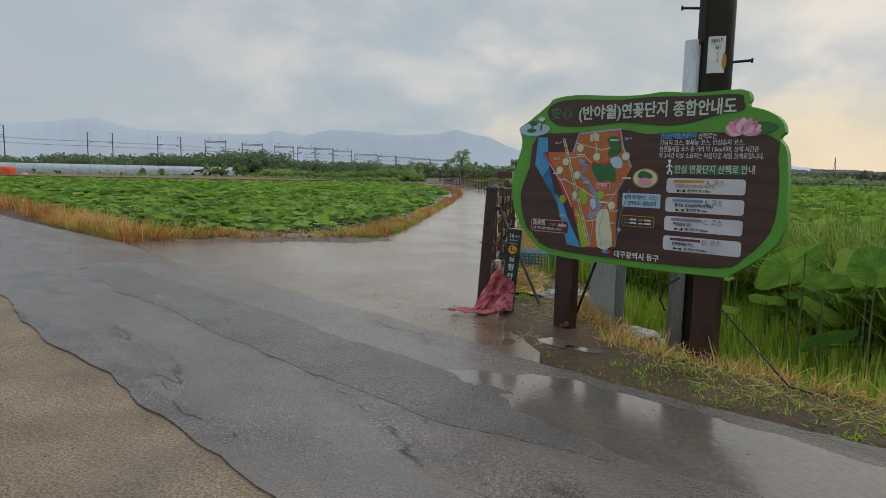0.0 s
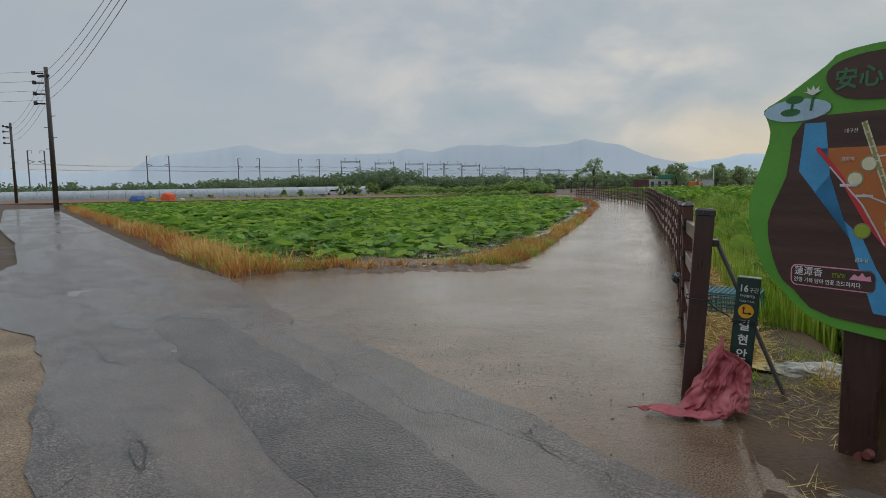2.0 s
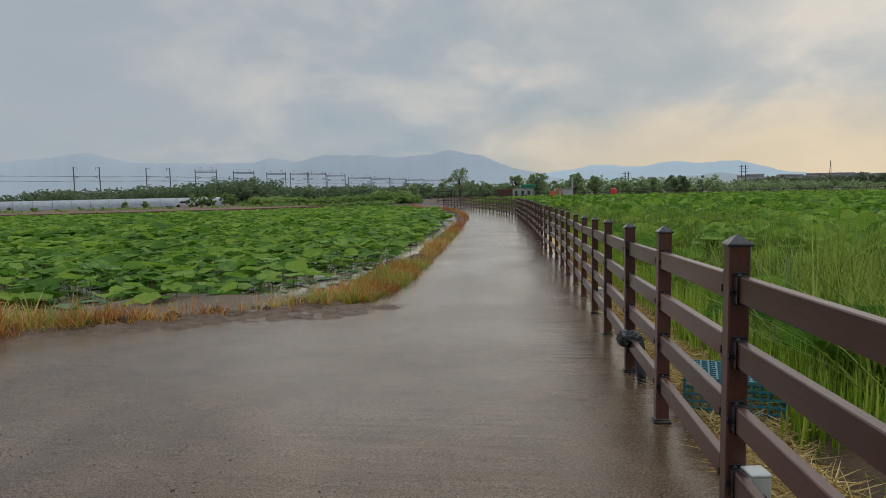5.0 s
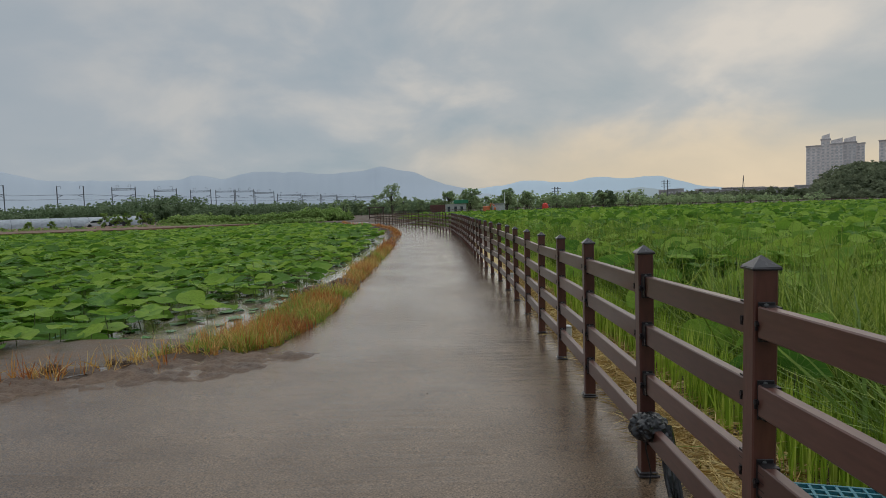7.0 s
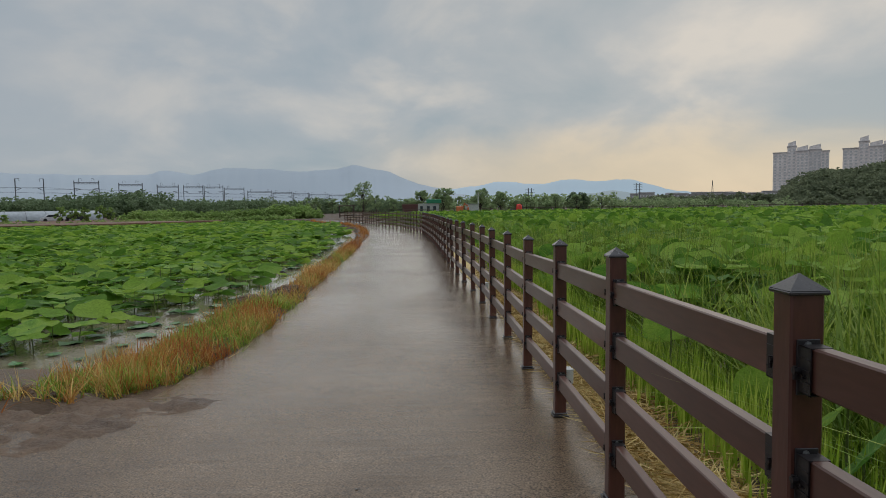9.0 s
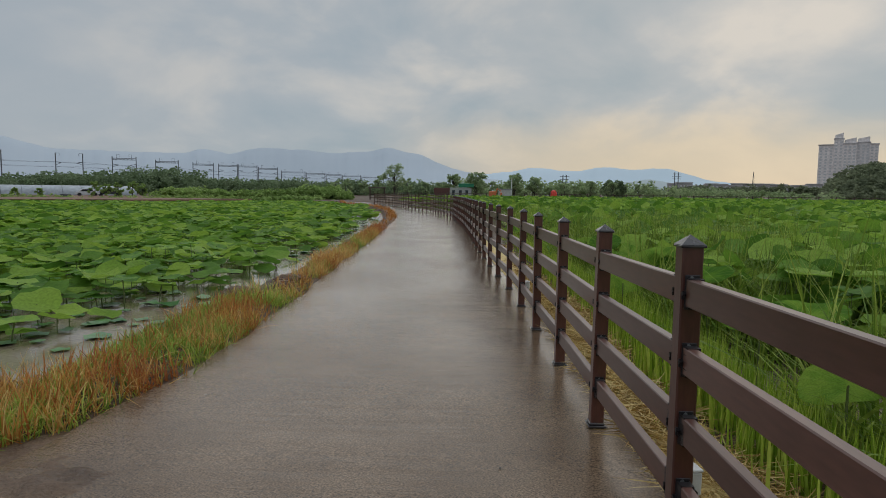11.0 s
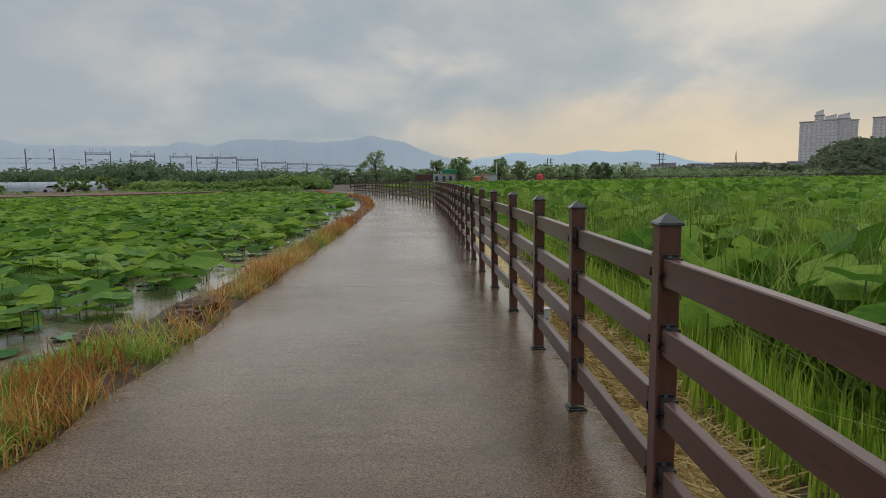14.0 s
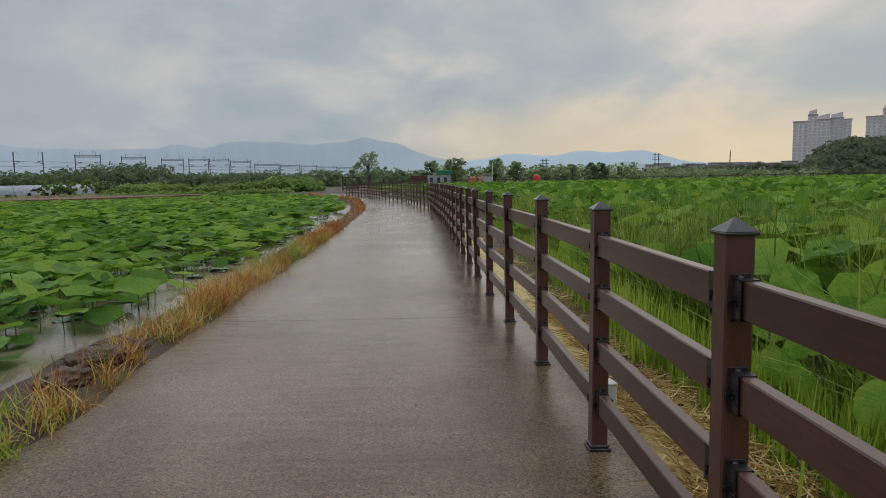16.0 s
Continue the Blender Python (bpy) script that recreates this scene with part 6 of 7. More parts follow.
grass("green_grass", x, y, earth(x, y), (0.015, 0.065), (0.003, 0.007), GREEN, "short weeds round the map board", 0.6, (0.3, 1.0))
x, y = tufted(700, 0.2, 0.9, 0.6, 26, lambda x, y: (x - fence_x(y) > 0.17), 7, 0.05)
grass("green_grass", x, y, earth(x, y), (0.04, 0.14), (0.003, 0.006), GREEN, "short weeds in the straw", 0.5, (0.3, 1.0))

# loose stones on the paving
STONE = material("wet_gravel", ((0.06, 0.052, 0.045), (0.16, 0.14, 0.12)), 30, 90, (0.2, 0.5), 0.2, island=0.25)
ico = bmesh.new()
bmesh.ops.create_icosphere(ico, subdivisions=1, radius=1)
sv, sf = np.array([v.co[:] for v in ico.verts]), np.array([[v.index for v in f.verts] for f in ico.faces])
ico.free()
n = 2600
sx = rng.uniform(-6.4, 0.6, n)
off = np.abs(rng.normal(0, 0.9, n))
sy = seam_y(sx) + off
sx = np.concatenate([sx, rng.uniform(-5, 0.1, 1500)])
sy = np.concatenate([sy, rng.uniform(-0.3, 22, 1500)])
ok = (sy < 7.5) | (np.arange(len(sx)) >= n)
px_, py_ = on_road(rng.uniform(-9, 3, 5200), rng.uniform(-6.5, -0.9, 5200))
sx, sy = np.concatenate([sx[ok], px_]), np.concatenate([sy[ok], py_])
ok = (left_bank(sx, sy) < -0.05) & (right_bank(sx, sy) < 0.1)
sx, sy = sx[ok], sy[ok]
n = len(sx)
size = np.exp(rng.normal(-5.85, 0.42, n))
mats = turns(rng.uniform(0, 6.28, n), rng.uniform(0, 0.5, n), rng.uniform(0, 6.28, n), np.stack([size, size * rng.uniform(0.6, 1, n), size * 0.6], 1))
tagged(scatter("gravel", sv, sf, mats, np.stack([sx, sy, level(sx, sy) + 0.010 * (sy < seam_y(sx)) + 0.001], 1), STONE), "loose wet gravel on the lane and the apron", "gravel", kind="stuff")


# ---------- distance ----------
# the air's haze is painted into the ridges' pale base colours
HAZE_HILL = material("haze_tinted_wooded_ridge", ((0.415, 0.46, 0.51), (0.445, 0.49, 0.54)), 0.0005, 0.0004, (0.9, 1.0), 0, spec=0.0)
HAZE_HILL2 = material("haze_tinted_pale_ridge", ((0.46, 0.545, 0.60), (0.49, 0.57, 0.63)), 0.0005, 0.0004, (0.9, 1.0), 0, spec=0.0)
HAZE_HILL3 = material("haze_tinted_grey_hill", ((0.37, 0.42, 0.43), (0.41, 0.455, 0.465)), 0.0005, 0.0004, (0.9, 1.0), 0, spec=0.0)
# far leaf colours are lightened to stand in for haze over the fields
TREEDARK = material("hazed_far_foliage", ((0.17, 0.235, 0.12), (0.22, 0.29, 0.16), (0.27, 0.34, 0.20)), 0.12, 2, (0.8, 0.9), 0, island=0.25, spec=0.1, through=0.55)
TREEMID = material("hazed_shrub_leaves", ((0.22, 0.33, 0.09), (0.31, 0.43, 0.13), (0.41, 0.53, 0.19)), 0.2, 2, (0.7, 0.8), 0, island=0.25, spec=0.15, through=0.55)
TREEPALE = material("hazed_pale_tree_leaves", ((0.27, 0.36, 0.17), (0.36, 0.45, 0.23), (0.45, 0.53, 0.30)), 0.2, 2, (0.7, 0.8), 0, island=0.25, spec=0.15, through=0.55)
HILLGREEN = material("hazed_hill_wood", ((0.17, 0.20, 0.12), (0.22, 0.25, 0.15), (0.28, 0.31, 0.19)), 0.06, 2, (0.8, 0.9), 0, island=0.25, spec=0.1, through=0.55)
BARK = material("bark", ((0.05, 0.042, 0.035), (0.10, 0.085, 0.07)), 3, 40, (0.7, 0.9), 0.4, 0.01)
FARSTEEL = material("weathered_steel", ((0.11, 0.115, 0.125), (0.17, 0.175, 0.185)), 0.5, 6, (0.5, 0.7), 0, metal=0.2)
FARWOOD = material("weathered_fence_brown", ((0.075, 0.05, 0.04), (0.12, 0.08, 0.06)), 1, 20, (0.5, 0.7), 0)
FILM = material("greenhouse_film", ((0.30, 0.325, 0.35), (0.36, 0.385, 0.41)), 0.1, 2, (0.3, 0.5), 0)
SOIL = material("bare_red_soil", ((0.14, 0.075, 0.045), (0.22, 0.125, 0.075)), 0.3, 6, (0.7, 0.9), 0.3, 0.03)


def polar(az, d):
    return (d * math.sin(radians(az)), d * math.cos(radians(az)))


def ridge(name, dist, az0, az1, bumps, mat, label, base=0.0, rough=0.10, seed=0.0):
    """A far ridge whose skyline runs over tops and saddles: (azimuth, elevation) in degrees."""
    bm = bmesh.new()
    rows = []
    n = int((az1 - az0) / 0.15)
    for i in range(n + 1):
        az = az0 + (az1 - az0) * i / n
        k = max(0, min(len(bumps) - 2, sum(az > p[0] for p in bumps) - 1))
        t = min(1.0, max(0.0, (az - bumps[k][0]) / (bumps[k + 1][0] - bumps[k][0])))
        el = bumps[k][1] + (bumps[k + 1][1] - bumps[k][1]) * (0.35 * t + 0.65 * t * t * (3 - 2 * t))
        el += rough * noise.fractal(Vector((az * 0.8 + seed, 0, 0)), 1, 2, 4)
        row = []
        for f, back in ((0.0, 0.80), (0.45, 0.88), (0.8, 0.95), (1.0, 1.0), (0.6, 1.1)):
            x, y = polar(az, dist * back)
            row.append(bm.verts.new((x, y, -2 + (dist * math.tan(radians(el)) + 1.3) * f * (1 + 0.06 * noise.noise(Vector((az * 0.9, f * 4, seed))) * (f < 1)))))
        rows.append(row)
    for a, b in zip(rows, rows[1:]):
        for k in range(4):
            bm.faces.new((a[k], b[k], b[k + 1], a[k + 1]))
    bmesh.ops.recalc_face_normals(bm, faces=bm.faces)
    return tagged(mesh_ob(name, bm, mat, smooth=True), label, "mountain", kind="structure")


ridge("backdrop_ridge", 2600, -75, 5, ((-75, 2.2), (-66, 2.9), (-58, 2.0), (-50, 1.5), (-46.4, 1.7), (-43.6, 2.95), (-41, 3.2), (-37, 3.75), (-33.5, 3.0), (-28, 2.95), (-24.5, 3.0), (-22.7, 3.35), (-20.8, 3.05), (-18.1, 3.6), (-15.5, 3.55), (-11.7, 3.3), (-9, 3.5), (-7.3, 3.85), (-5, 3.4), (-1.0, 2.0), (2, 1.2), (5, 0.6)), HAZE_HILL, "wooded mountain ridge coloured blue-grey to imitate rain haze", 0.5, 0.08)
ridge("backdrop_ridge_far", 3300, -4, 50, ((-4, 1.2), (1, 1.6), (3.4, 1.8), (5.6, 2.2), (9.4, 1.9), (11.8, 2.3), (14.2, 2.05), (16.8, 2.15), (20.8, 1.1), (24, 0.6), (34, 1.2), (50, 0.8)), HAZE_HILL2, "distant mountain ridge coloured pale blue to imitate haze", 0.5, 0.07, 9.0)
ridge("backdrop_hill", 1500, 5, 40, ((5, 0.2), (10, 0.5), (13, 1.0), (15.5, 1.25), (18, 0.9), (20, 0.75), (28, 0.8), (40, 0.9)), HAZE_HILL3, "low wooded hill coloured grey to imitate haze", 0.35, 0.08, 4.0)

LEAFLET = np.array([(-0.5, 0, 0), (0.5, 0, 0.1), (0.35, 0.6, 0.25), (-0.35, 0.6, 0.2), (0.0, 0.3, 0.45)])
LEAFLET_TRI = np.array([(0, 1, 4), (1, 2, 4), (2, 3, 4), (3, 0, 4)])


def clumps(name, centres, radii, per, size, mat, squash=0.8):
    """Crowns of many small leaf clumps round given centres."""
    n = len(centres) * per
    d = rng.normal(0, 1, (n, 3))
    d /= np.linalg.norm(d, axis=1)[:, None]
    r = rng.uniform(0.55, 1.0, n)[:, None] * np.repeat(radii, per)[:, None]
    pos = np.repeat(centres, per, 0) + d * r * np.array((1, 1, squash))
    mats = turns(rng.uniform(0, 6.28, n), rng.uniform(0, 1.2, n), rng.uniform(0, 6.28, n), rng.uniform(*size, n))
    return scatter(name, LEAFLET, LEAFLET_TRI, mats, pos, mat, False)


def belt(name, line, depth, height, count, per, size, mat, label, seed=0, rad=(0.9, 1.9)):
    """A woodland or hedge belt along a line of (x, y, height factor)."""
    t = rng.uniform(0, len(line) - 1.001, count)
    i = t.astype(int)
    f = (t - i)[:, None]
    P = np.array(line, float)
    c = P[i] * (1 - f) + P[i + 1] * f
    h = height * c[:, 2] * (0.75 + 0.25 * np.sin(c[:, 0] * 0.35 + seed) * np.sin(c[:, 1] * 0.21 + seed * 2) + 0.15 * rng.uniform(-1, 1, count))
    z = -0.4 + rng.uniform(0.05, 1, count) ** 0.7 * np.maximum(h, 0.3)
    cen = np.stack([c[:, 0] + rng.normal(0, depth, count), c[:, 1] + rng.normal(0, depth, count), z], 1)
    return tagged(clumps(name, cen, rng.uniform(*rad, count), per, size, mat), label, "trees", kind="stuff")


# woods along the railway
belt("railway_woods", [(-230, 30, 0.9), (-160, 85, 0.8), (-125, 125, 0.75), (-102, 150, 0.85), (-92, 157, 1.2), (-80, 164, 1.25), (-66, 170, 0.85), (-50, 176, 0.75), (-30, 178, 0.7), (-10, 185, 0.7)], 5, 4.9, 2200, 34, (0.35, 0.8), TREEDARK, "dark green woods along the railway", 1, (1.0, 2.0))
belt("orchard_shrubs", [(-44, 93, 0.95), (-38, 94, 1.0), (-30, 95, 1.1), (-24, 94, 1.2), (-20, 93, 1.25), (-19, 92, 1.0)], 1.0, 1.55, 620, 30, (0.18, 0.38), TREEMID, "row of leafy green orchard shrubs beyond the pond", 3, (0.45, 0.75))
belt("bank_weeds", [(-75, 70, 0.8), (-40, 84, 1.0), (-26, 83, 1.0), (-21, 87, 1.2)], 0.8, 0.55, 420, 22, (0.15, 0.35), TREEMID, "green weeds along the far edge of the pond", 2, (0.3, 0.6))
belt("far_woods", [(-25, 190, 1.0), (-2, 185, 0.9), (14, 180, 0.9), (32, 178, 0.95), (50, 190, 0.8), (75, 205, 0.6), (110, 210, 0.5)], 5, 4.6, 420, 26, (0.4, 1.0), TREEPALE, "pale green scrub wood beyond the fields", 5, (0.9, 1.9))
belt("field_edge_weeds", [(-6, 103, 1), (20, 100, 1), (45, 96, 1), (70, 92, 1.0), (105, 86, 1.1)], 1.2, 0.45, 520, 20, (0.2, 0.4), TREEMID, "rank grass under the far fence", 7, (0.25, 0.5))

# wooded hill before the flats
hill = bmesh.new()
rows = []
for i in range(41):
    az = 27.5 + 32 * i / 40
    el = 3.35 * (1 - math.exp(-max(0, az - 27.9) / 1.9)) + 0.25 * math.sin(az * 0.9)
    row = []
    for f, back in ((0, 0.86), (0.55, 0.92), (0.88, 0.97), (1.0, 1.02), (0.8, 1.2)):
        x, y = polar(az, 300 * back)
        row.append(hill.verts.new((x - 0.8, y + 2, -1 + max(0, 300 * math.tan(radians(el)) - 1.5) * f)))
    rows.append(row)
for a, b in zip(rows, rows[1:]):
    for k in range(4):
        hill.faces.new((a[k], b[k], b[k + 1], a[k + 1]))
bmesh.ops.recalc_face_normals(hill, faces=hill.faces)
tagged(mesh_ob("backdrop_wooded_hill", hill, HILLGREEN, smooth=True), "dark wooded hill near the apartment towers", "hill", kind="structure")
az = rng.uniform(28.2, 60, 900)
f = rng.uniform(0, 1, 900)
el = 3.35 * (1 - np.exp(-np.maximum(0, az - 27.9) / 1.9)) + 0.25 * np.sin(az * 0.9)
dd = 300 * (0.86 + 0.16 * f)
cen = np.stack([dd * np.sin(np.radians(az)) - 0.8, dd * np.cos(np.radians(az)) + 2, -1 + np.maximum(0.5, 300 * np.tan(np.radians(el)) - 1.5) * (1 - (1 - f) ** 1.7)], 1)
tagged(clumps("hill_trees", cen, rng.uniform(1.4, 3.2, 900), 34, (0.7, 1.6), HILLGREEN), "dark trees covering the hill", "trees", kind="stuff")


def tree(name, x, y, h, crown_r, mat, label, low=0.35, n=26, per=46, size=(0.16, 0.34), open_=1.0):
    z0 = float(earth(np.float64(x), np.float64(y))) - 0.05
    root = tagged(holder(name, pose(x, y, z0)), label, "tree", "trees beyond the fields")
    bm = tube([(0, 0, 0), (0.02 * h, 0, h * 0.3), (0, 0.015 * h, h * 0.6), (0.01 * h, 0, h * 0.9)], [0.035 * h * 0.6, 0.026 * h * 0.6, 0.014 * h * 0.6, 0.005 * h], 8)
    cs, rs = [], []
    for k in range(n):
        t = rng.uniform(low, 1.0)
        a = 2.4 * k
        reach = crown_r * (0.35 + 0.65 * math.sin(math.pi * min(1, (t - low) / (1 - low) * 0.8 + 0.15))) * rng.uniform(0.45, 1.0) * open_
        tip = Vector((reach * math.cos(a), reach * math.sin(a), h * t + 0.1 * h * rng.uniform(-0.5, 0.7)))
        start = Vector((0.01 * h, 0, max(0.2, t - 0.22) * h * 0.9))
        add_tube(bm, [start, start.lerp(tip, 0.5) + Vector((0, 0, 0.03 * h)), tip], [0.010 * h, 0.006 * h, 0.002 * h], 5)
        cs.append(tip), rs.append(crown_r * rng.uniform(0.18, 0.34))
    part("trunk", bm, BARK, root)
    crown = clumps("crown", np.array([c[:] for c in cs]), np.array(rs), per, size, mat)
    crown.parent = root
    return root


tree("tree", -13.0, 108.6, 5.3, 2.1, TREEPALE, "slender young tree with an airy pale crown", 0.4, 30, 40, (0.14, 0.30))
tree("tree", -3.6, 119.4, 4.2, 1.5, TREEPALE, "small round-headed green tree", 0.45)
tree("tree", 0.4, 111.0, 4.1, 2.0, TREEPALE, "broad green tree beside the hut", 0.4, 34)
tree("tree", 6.6, 109.2, 4.0, 1.6, TREEPALE, "thin pale green tree by the work yard", 0.35)
tree("tree", 9.9, 109.0, 3.6, 1.3, TREEPALE, "thin pale green tree by the work yard", 0.35)
tree("tree", 35.6, 165.3, 4.2, 2.6, TREEDARK, "dark rounded bushy tree in the far field", 0.15, 44, 60, (0.3, 0.6))
for k in range(22):
    a = -12.5 + 27 * k / 21 + float(rng.normal(0, 0.4))
    x, y = polar(a, 150 + float(rng.normal(0, 6)))
    tree("tree", x, y + 8, float(rng.uniform(2.6, 4.2)), 1.4, TREEPALE, "slim pale poplar in the far row", 0.2, 12, 40, (0.25, 0.5))
for k, az_ in enumerate((-46, -44.4, -42.9, -41.3, -39.8, -38.2, -36.7, -35.1, -33.6, -30.1, -29.3, -28.5, -27.5, -26.8)):
    x, y = polar(az_, 106 + 1.0 * (k % 3))
    hh = float(rng.uniform(0.9, 1.5) if k < 9 else rng.uniform(1.7, 2.2))
    tree("shrub", x, y, hh, 0.40 * hh, TREEMID, "small leafy fruit bush on bare soil", 0.1, 14, 34, (0.14, 0.3))

# greenhouse strip, soil and tarps on the far left
gh = tagged(holder("greenhouse"), "long low plastic film greenhouse beyond the pond", "greenhouse")
bm = bmesh.new()
A, B = Vector((-128, 62, 0)), Vector((-61, 118, 0))
side = Vector((-(B - A).y, (B - A).x, 0)).normalized()
rows = []
for k in range(61):
    p = A.lerp(B, k / 60)
    rows.append([bm.verts.new(p + side * (2.6 * math.cos(math.pi * j / 10) * -1 + 2.6) + Vector((0, 0, -0.2 + 1.75 * math.sin(math.pi * j / 10) ** 0.7))) for j in range(11)])
for a, b in zip(rows, rows[1:]):
    for j in range(10):
        bm.faces.new((a[j], b[j], b[j + 1], a[j + 1]))
part("film", bm, FILM, gh, "grey-white plastic film", smooth=True)
for k in range(0, 61, 2):
    p = A.lerp(B, k / 60)
    part("hoop", tube([p + side * (2.62 * math.cos(math.pi * j / 10) * -1 + 2.6) + Vector((0, 0, -0.2 + 1.78 * math.sin(math.pi * j / 10) ** 0.7)) for j in range(11)], 0.03, 5), FARSTEEL, gh)
bm = bmesh.new()
vs = [bm.verts.new(p) for p in ((-140, 30, 0.0), (-36, 69.5, 0.0), (-27, 80, 0.0), (-30, 93, 0.02), (-60, 104, 0.02), (-150, 52, 0.02))]
lows = [bm.verts.new(v.co - Vector((0, 0, 0.8))) for v in vs]
bm.faces.new(vs)
for k in range(6):
    bm.faces.new((vs[k], lows[k], lows[(k + 1) % 6], vs[(k + 1) % 6]))
bmesh.ops.recalc_face_normals(bm, faces=bm.faces)
tagged(mesh_ob("soil_strip", bm, SOIL), "bare reddish soil strip before the greenhouse", "soil", kind="structure")


def tarp(name, az_, d, r, h, colour, label):
    x, y = polar(az_, d)
    bm = bmesh.new()
    bmesh.ops.create_icosphere(bm, subdivisions=3, radius=1)
    for v in bm.verts:
        q = v.co.copy()
        k = max(abs(q.x), abs(q.y), abs(q.z))
        q = q.lerp(q / k, 0.6) * (1 + 0.12 * noise.noise(q * 3 + Vector((az_, 0, 0))))
        v.co = Vector((x + q.x * r, y + q.y * r * 0.8, max(q.z, -0.2) * h))
    tagged(mesh_ob(name, bm, plain(name + "_sheet", colour, 0.4)), label, "tarpaulin")


tarp("orange_tarp", -45.0, 90, 0.85, 1.05, (0.75, 0.10, 0.02), "orange tarpaulin wrapped over a heap on the soil")
tarp("blue_tarp", -47.4, 90, 0.9, 0.75, (0.05, 0.12, 0.35), "blue tarpaulin over a low heap on the soil")
tarp("yellow_sack", -46.2, 91, 0.4, 0.35, (0.65, 0.38, 0.02), "yellow sack on the bare soil")
tarp("white_sack", -43.9, 91, 0.35, 0.25, (0.6, 0.6, 0.58), "white sack on the bare soil")
tarp("dark_crate", -31.9, 99, 0.6, 0.4, (0.03, 0.03, 0.035), "dark heap on the bare soil")


def car(x, y, turn, colour, label):
    root = tagged(holder("car", pose(x, y, -0.05, 0, 0, turn) @ Matrix.Diagonal((0.75, 0.75, 0.75, 1))), label, "car", "cars by the greenhouse")
    prof = [(-2.1, 0.35), (-2.1, 0.75), (-1.5, 0.88), (-0.9, 1.38), (0.7, 1.40), (1.3, 0.95), (2.05, 0.85), (2.15, 0.4)]
    bm = bmesh.new()
    L, R = [bm.verts.new((a, -0.82, b)) for a, b in prof], [bm.verts.new((a, 0.82, b)) for a, b in prof]
    bm.faces.new(L), bm.faces.new(R[::-1])
    for k in range(len(prof)):
        j = (k + 1) % len(prof)
        bm.faces.new((L[k], R[k], R[j], L[j]))
    bmesh.ops.recalc_face_normals(bm, faces=bm.faces)
    part("body", bm, plain("car_paint", colour, 0.25), root)
    for s in (-0.835, 0.835):
        bm = bmesh.new()
        bm.faces.new([bm.verts.new((a, s, b)) for a, b in ((-1.3, 0.92), (-0.85, 1.3), (0.65, 1.32), (1.1, 0.95))])
        part("window", bm, plain("dark_glass", (0.02, 0.025, 0.03), 0.1), root)
        for wx in (-1.35, 1.35):
            part("wheel", tube([(wx, s - 0.1, 0.33), (wx, s + 0.1, 0.33)], 0.33, 14), CABLE, root)


for az_, d, c, l in ((-30.6, 112, (0.6, 0.6, 0.62), "white car parked by the greenhouse"), (-29.2, 113, (0.04, 0.045, 0.05), "dark car parked by the greenhouse")):
    x, y = polar(az_, d)
    car(x, y, 35, c, l)


# railway portals
def portal(az0, az1, d, top, beam):
    x0, y0 = polar(az0, d)
    x1, y1 = polar(az1, d)
    a, b = Vector((x0 - 0.9, y0 + 2.4, 0)), Vector((x1 - 0.9, y1 + 2.4, 0))
    root = tagged(holder("railway_mast"), "grey steel railway overhead-line mast pair", "railway mast", "railway masts")
    u = (b - a).normalized()
    for p, s in ((a, 1), (b, -1)):
        part("mast", tube([p + Vector((0, 0, -0.4)), p + Vector((0, 0, top))], 0.17, 6), FARSTEEL, root)
        q = p + u * s * (1.5 if not beam else 2.0)
        part("arm", tube([p + Vector((0, 0, top - 2.6)), q + Vector((0, 0, top - 2.9))], 0.09, 5), FARSTEEL, root)
        part("arm", tube([p + Vector((0, 0, top - 3.6)), q + Vector((0, 0, top - 2.9))], 0.07, 5), FARSTEEL, root)
        bm = tube([p + Vector((0, 0, top)), p + u * s * 1.0 + Vector((0, 0, top)), p + u * s * 1.0 + Vector((0, 0, top - 0.8))] if not beam else [p + u * s * 1.4 + Vector((0, 0, top - 0.9)), p + u * s * 1.4 + Vector((0, 0, top + 0.7)), p + u * s * 2.2 + Vector((0, 0, top + 0.7)), p + u * s * 2.2 + Vector((0, 0, top - 0.1))], 0.07, 5)
        part("bracket", bm, FARSTEEL, root)
    if beam:
        for dz in (-0.6, -1.1):
            part("beam", tube([a + Vector((0, 0, top + dz)), b + Vector((0, 0, top + dz))], 0.10, 5), FARSTEEL, root)
        bm = bmesh.new()
        k = 12
        for i in range(k):
            add_tube(bm, [a.lerp(b, i / k) + Vector((0, 0, top - (0.6 if i % 2 else 1.1))), a.lerp(b, (i + 1) / k) + Vector((0, 0, top - (1.1 if i % 2 else 0.6)))], 0.05, 4)
        part("lattice", bm, FARSTEEL, root)
    return a, b


tops = []
for az0, az1, d, top, beam in ((-54.1, -53.0, 200, 12.6, 0), (-45.7, -44.0, 215, 12.2, 0), (-38.4, -36.6, 225, 11.8, 0), (-33.2, -31.4, 229, 11.6, 0), (-29.4, -27.7, 249, 12.0, 1), (-26.3, -24.6, 267, 12.0, 1), (-23.5, -21.9, 295, 12.4, 1), (-21.5, -20.0, 303, 12.4, 1), (-19.9, -18.4, 307, 12.4, 1), (-18.3, -16.7, 325, 12.1, 1), (-16.4, -14.4, 340, 11.0, 1), (-14.3, -12.7, 355, 10.8, 1), (-12.6, -11.3, 375, 10.8, 1), (-11.2, -9.6, 395, 10.6, 1), (-9.5, -7.8, 420, 10.6, 1), (-7.6, -6.4, 440, 10.4, 1)):
    tops.append(portal(az0, az1, d, top, beam))
bm = bmesh.new()
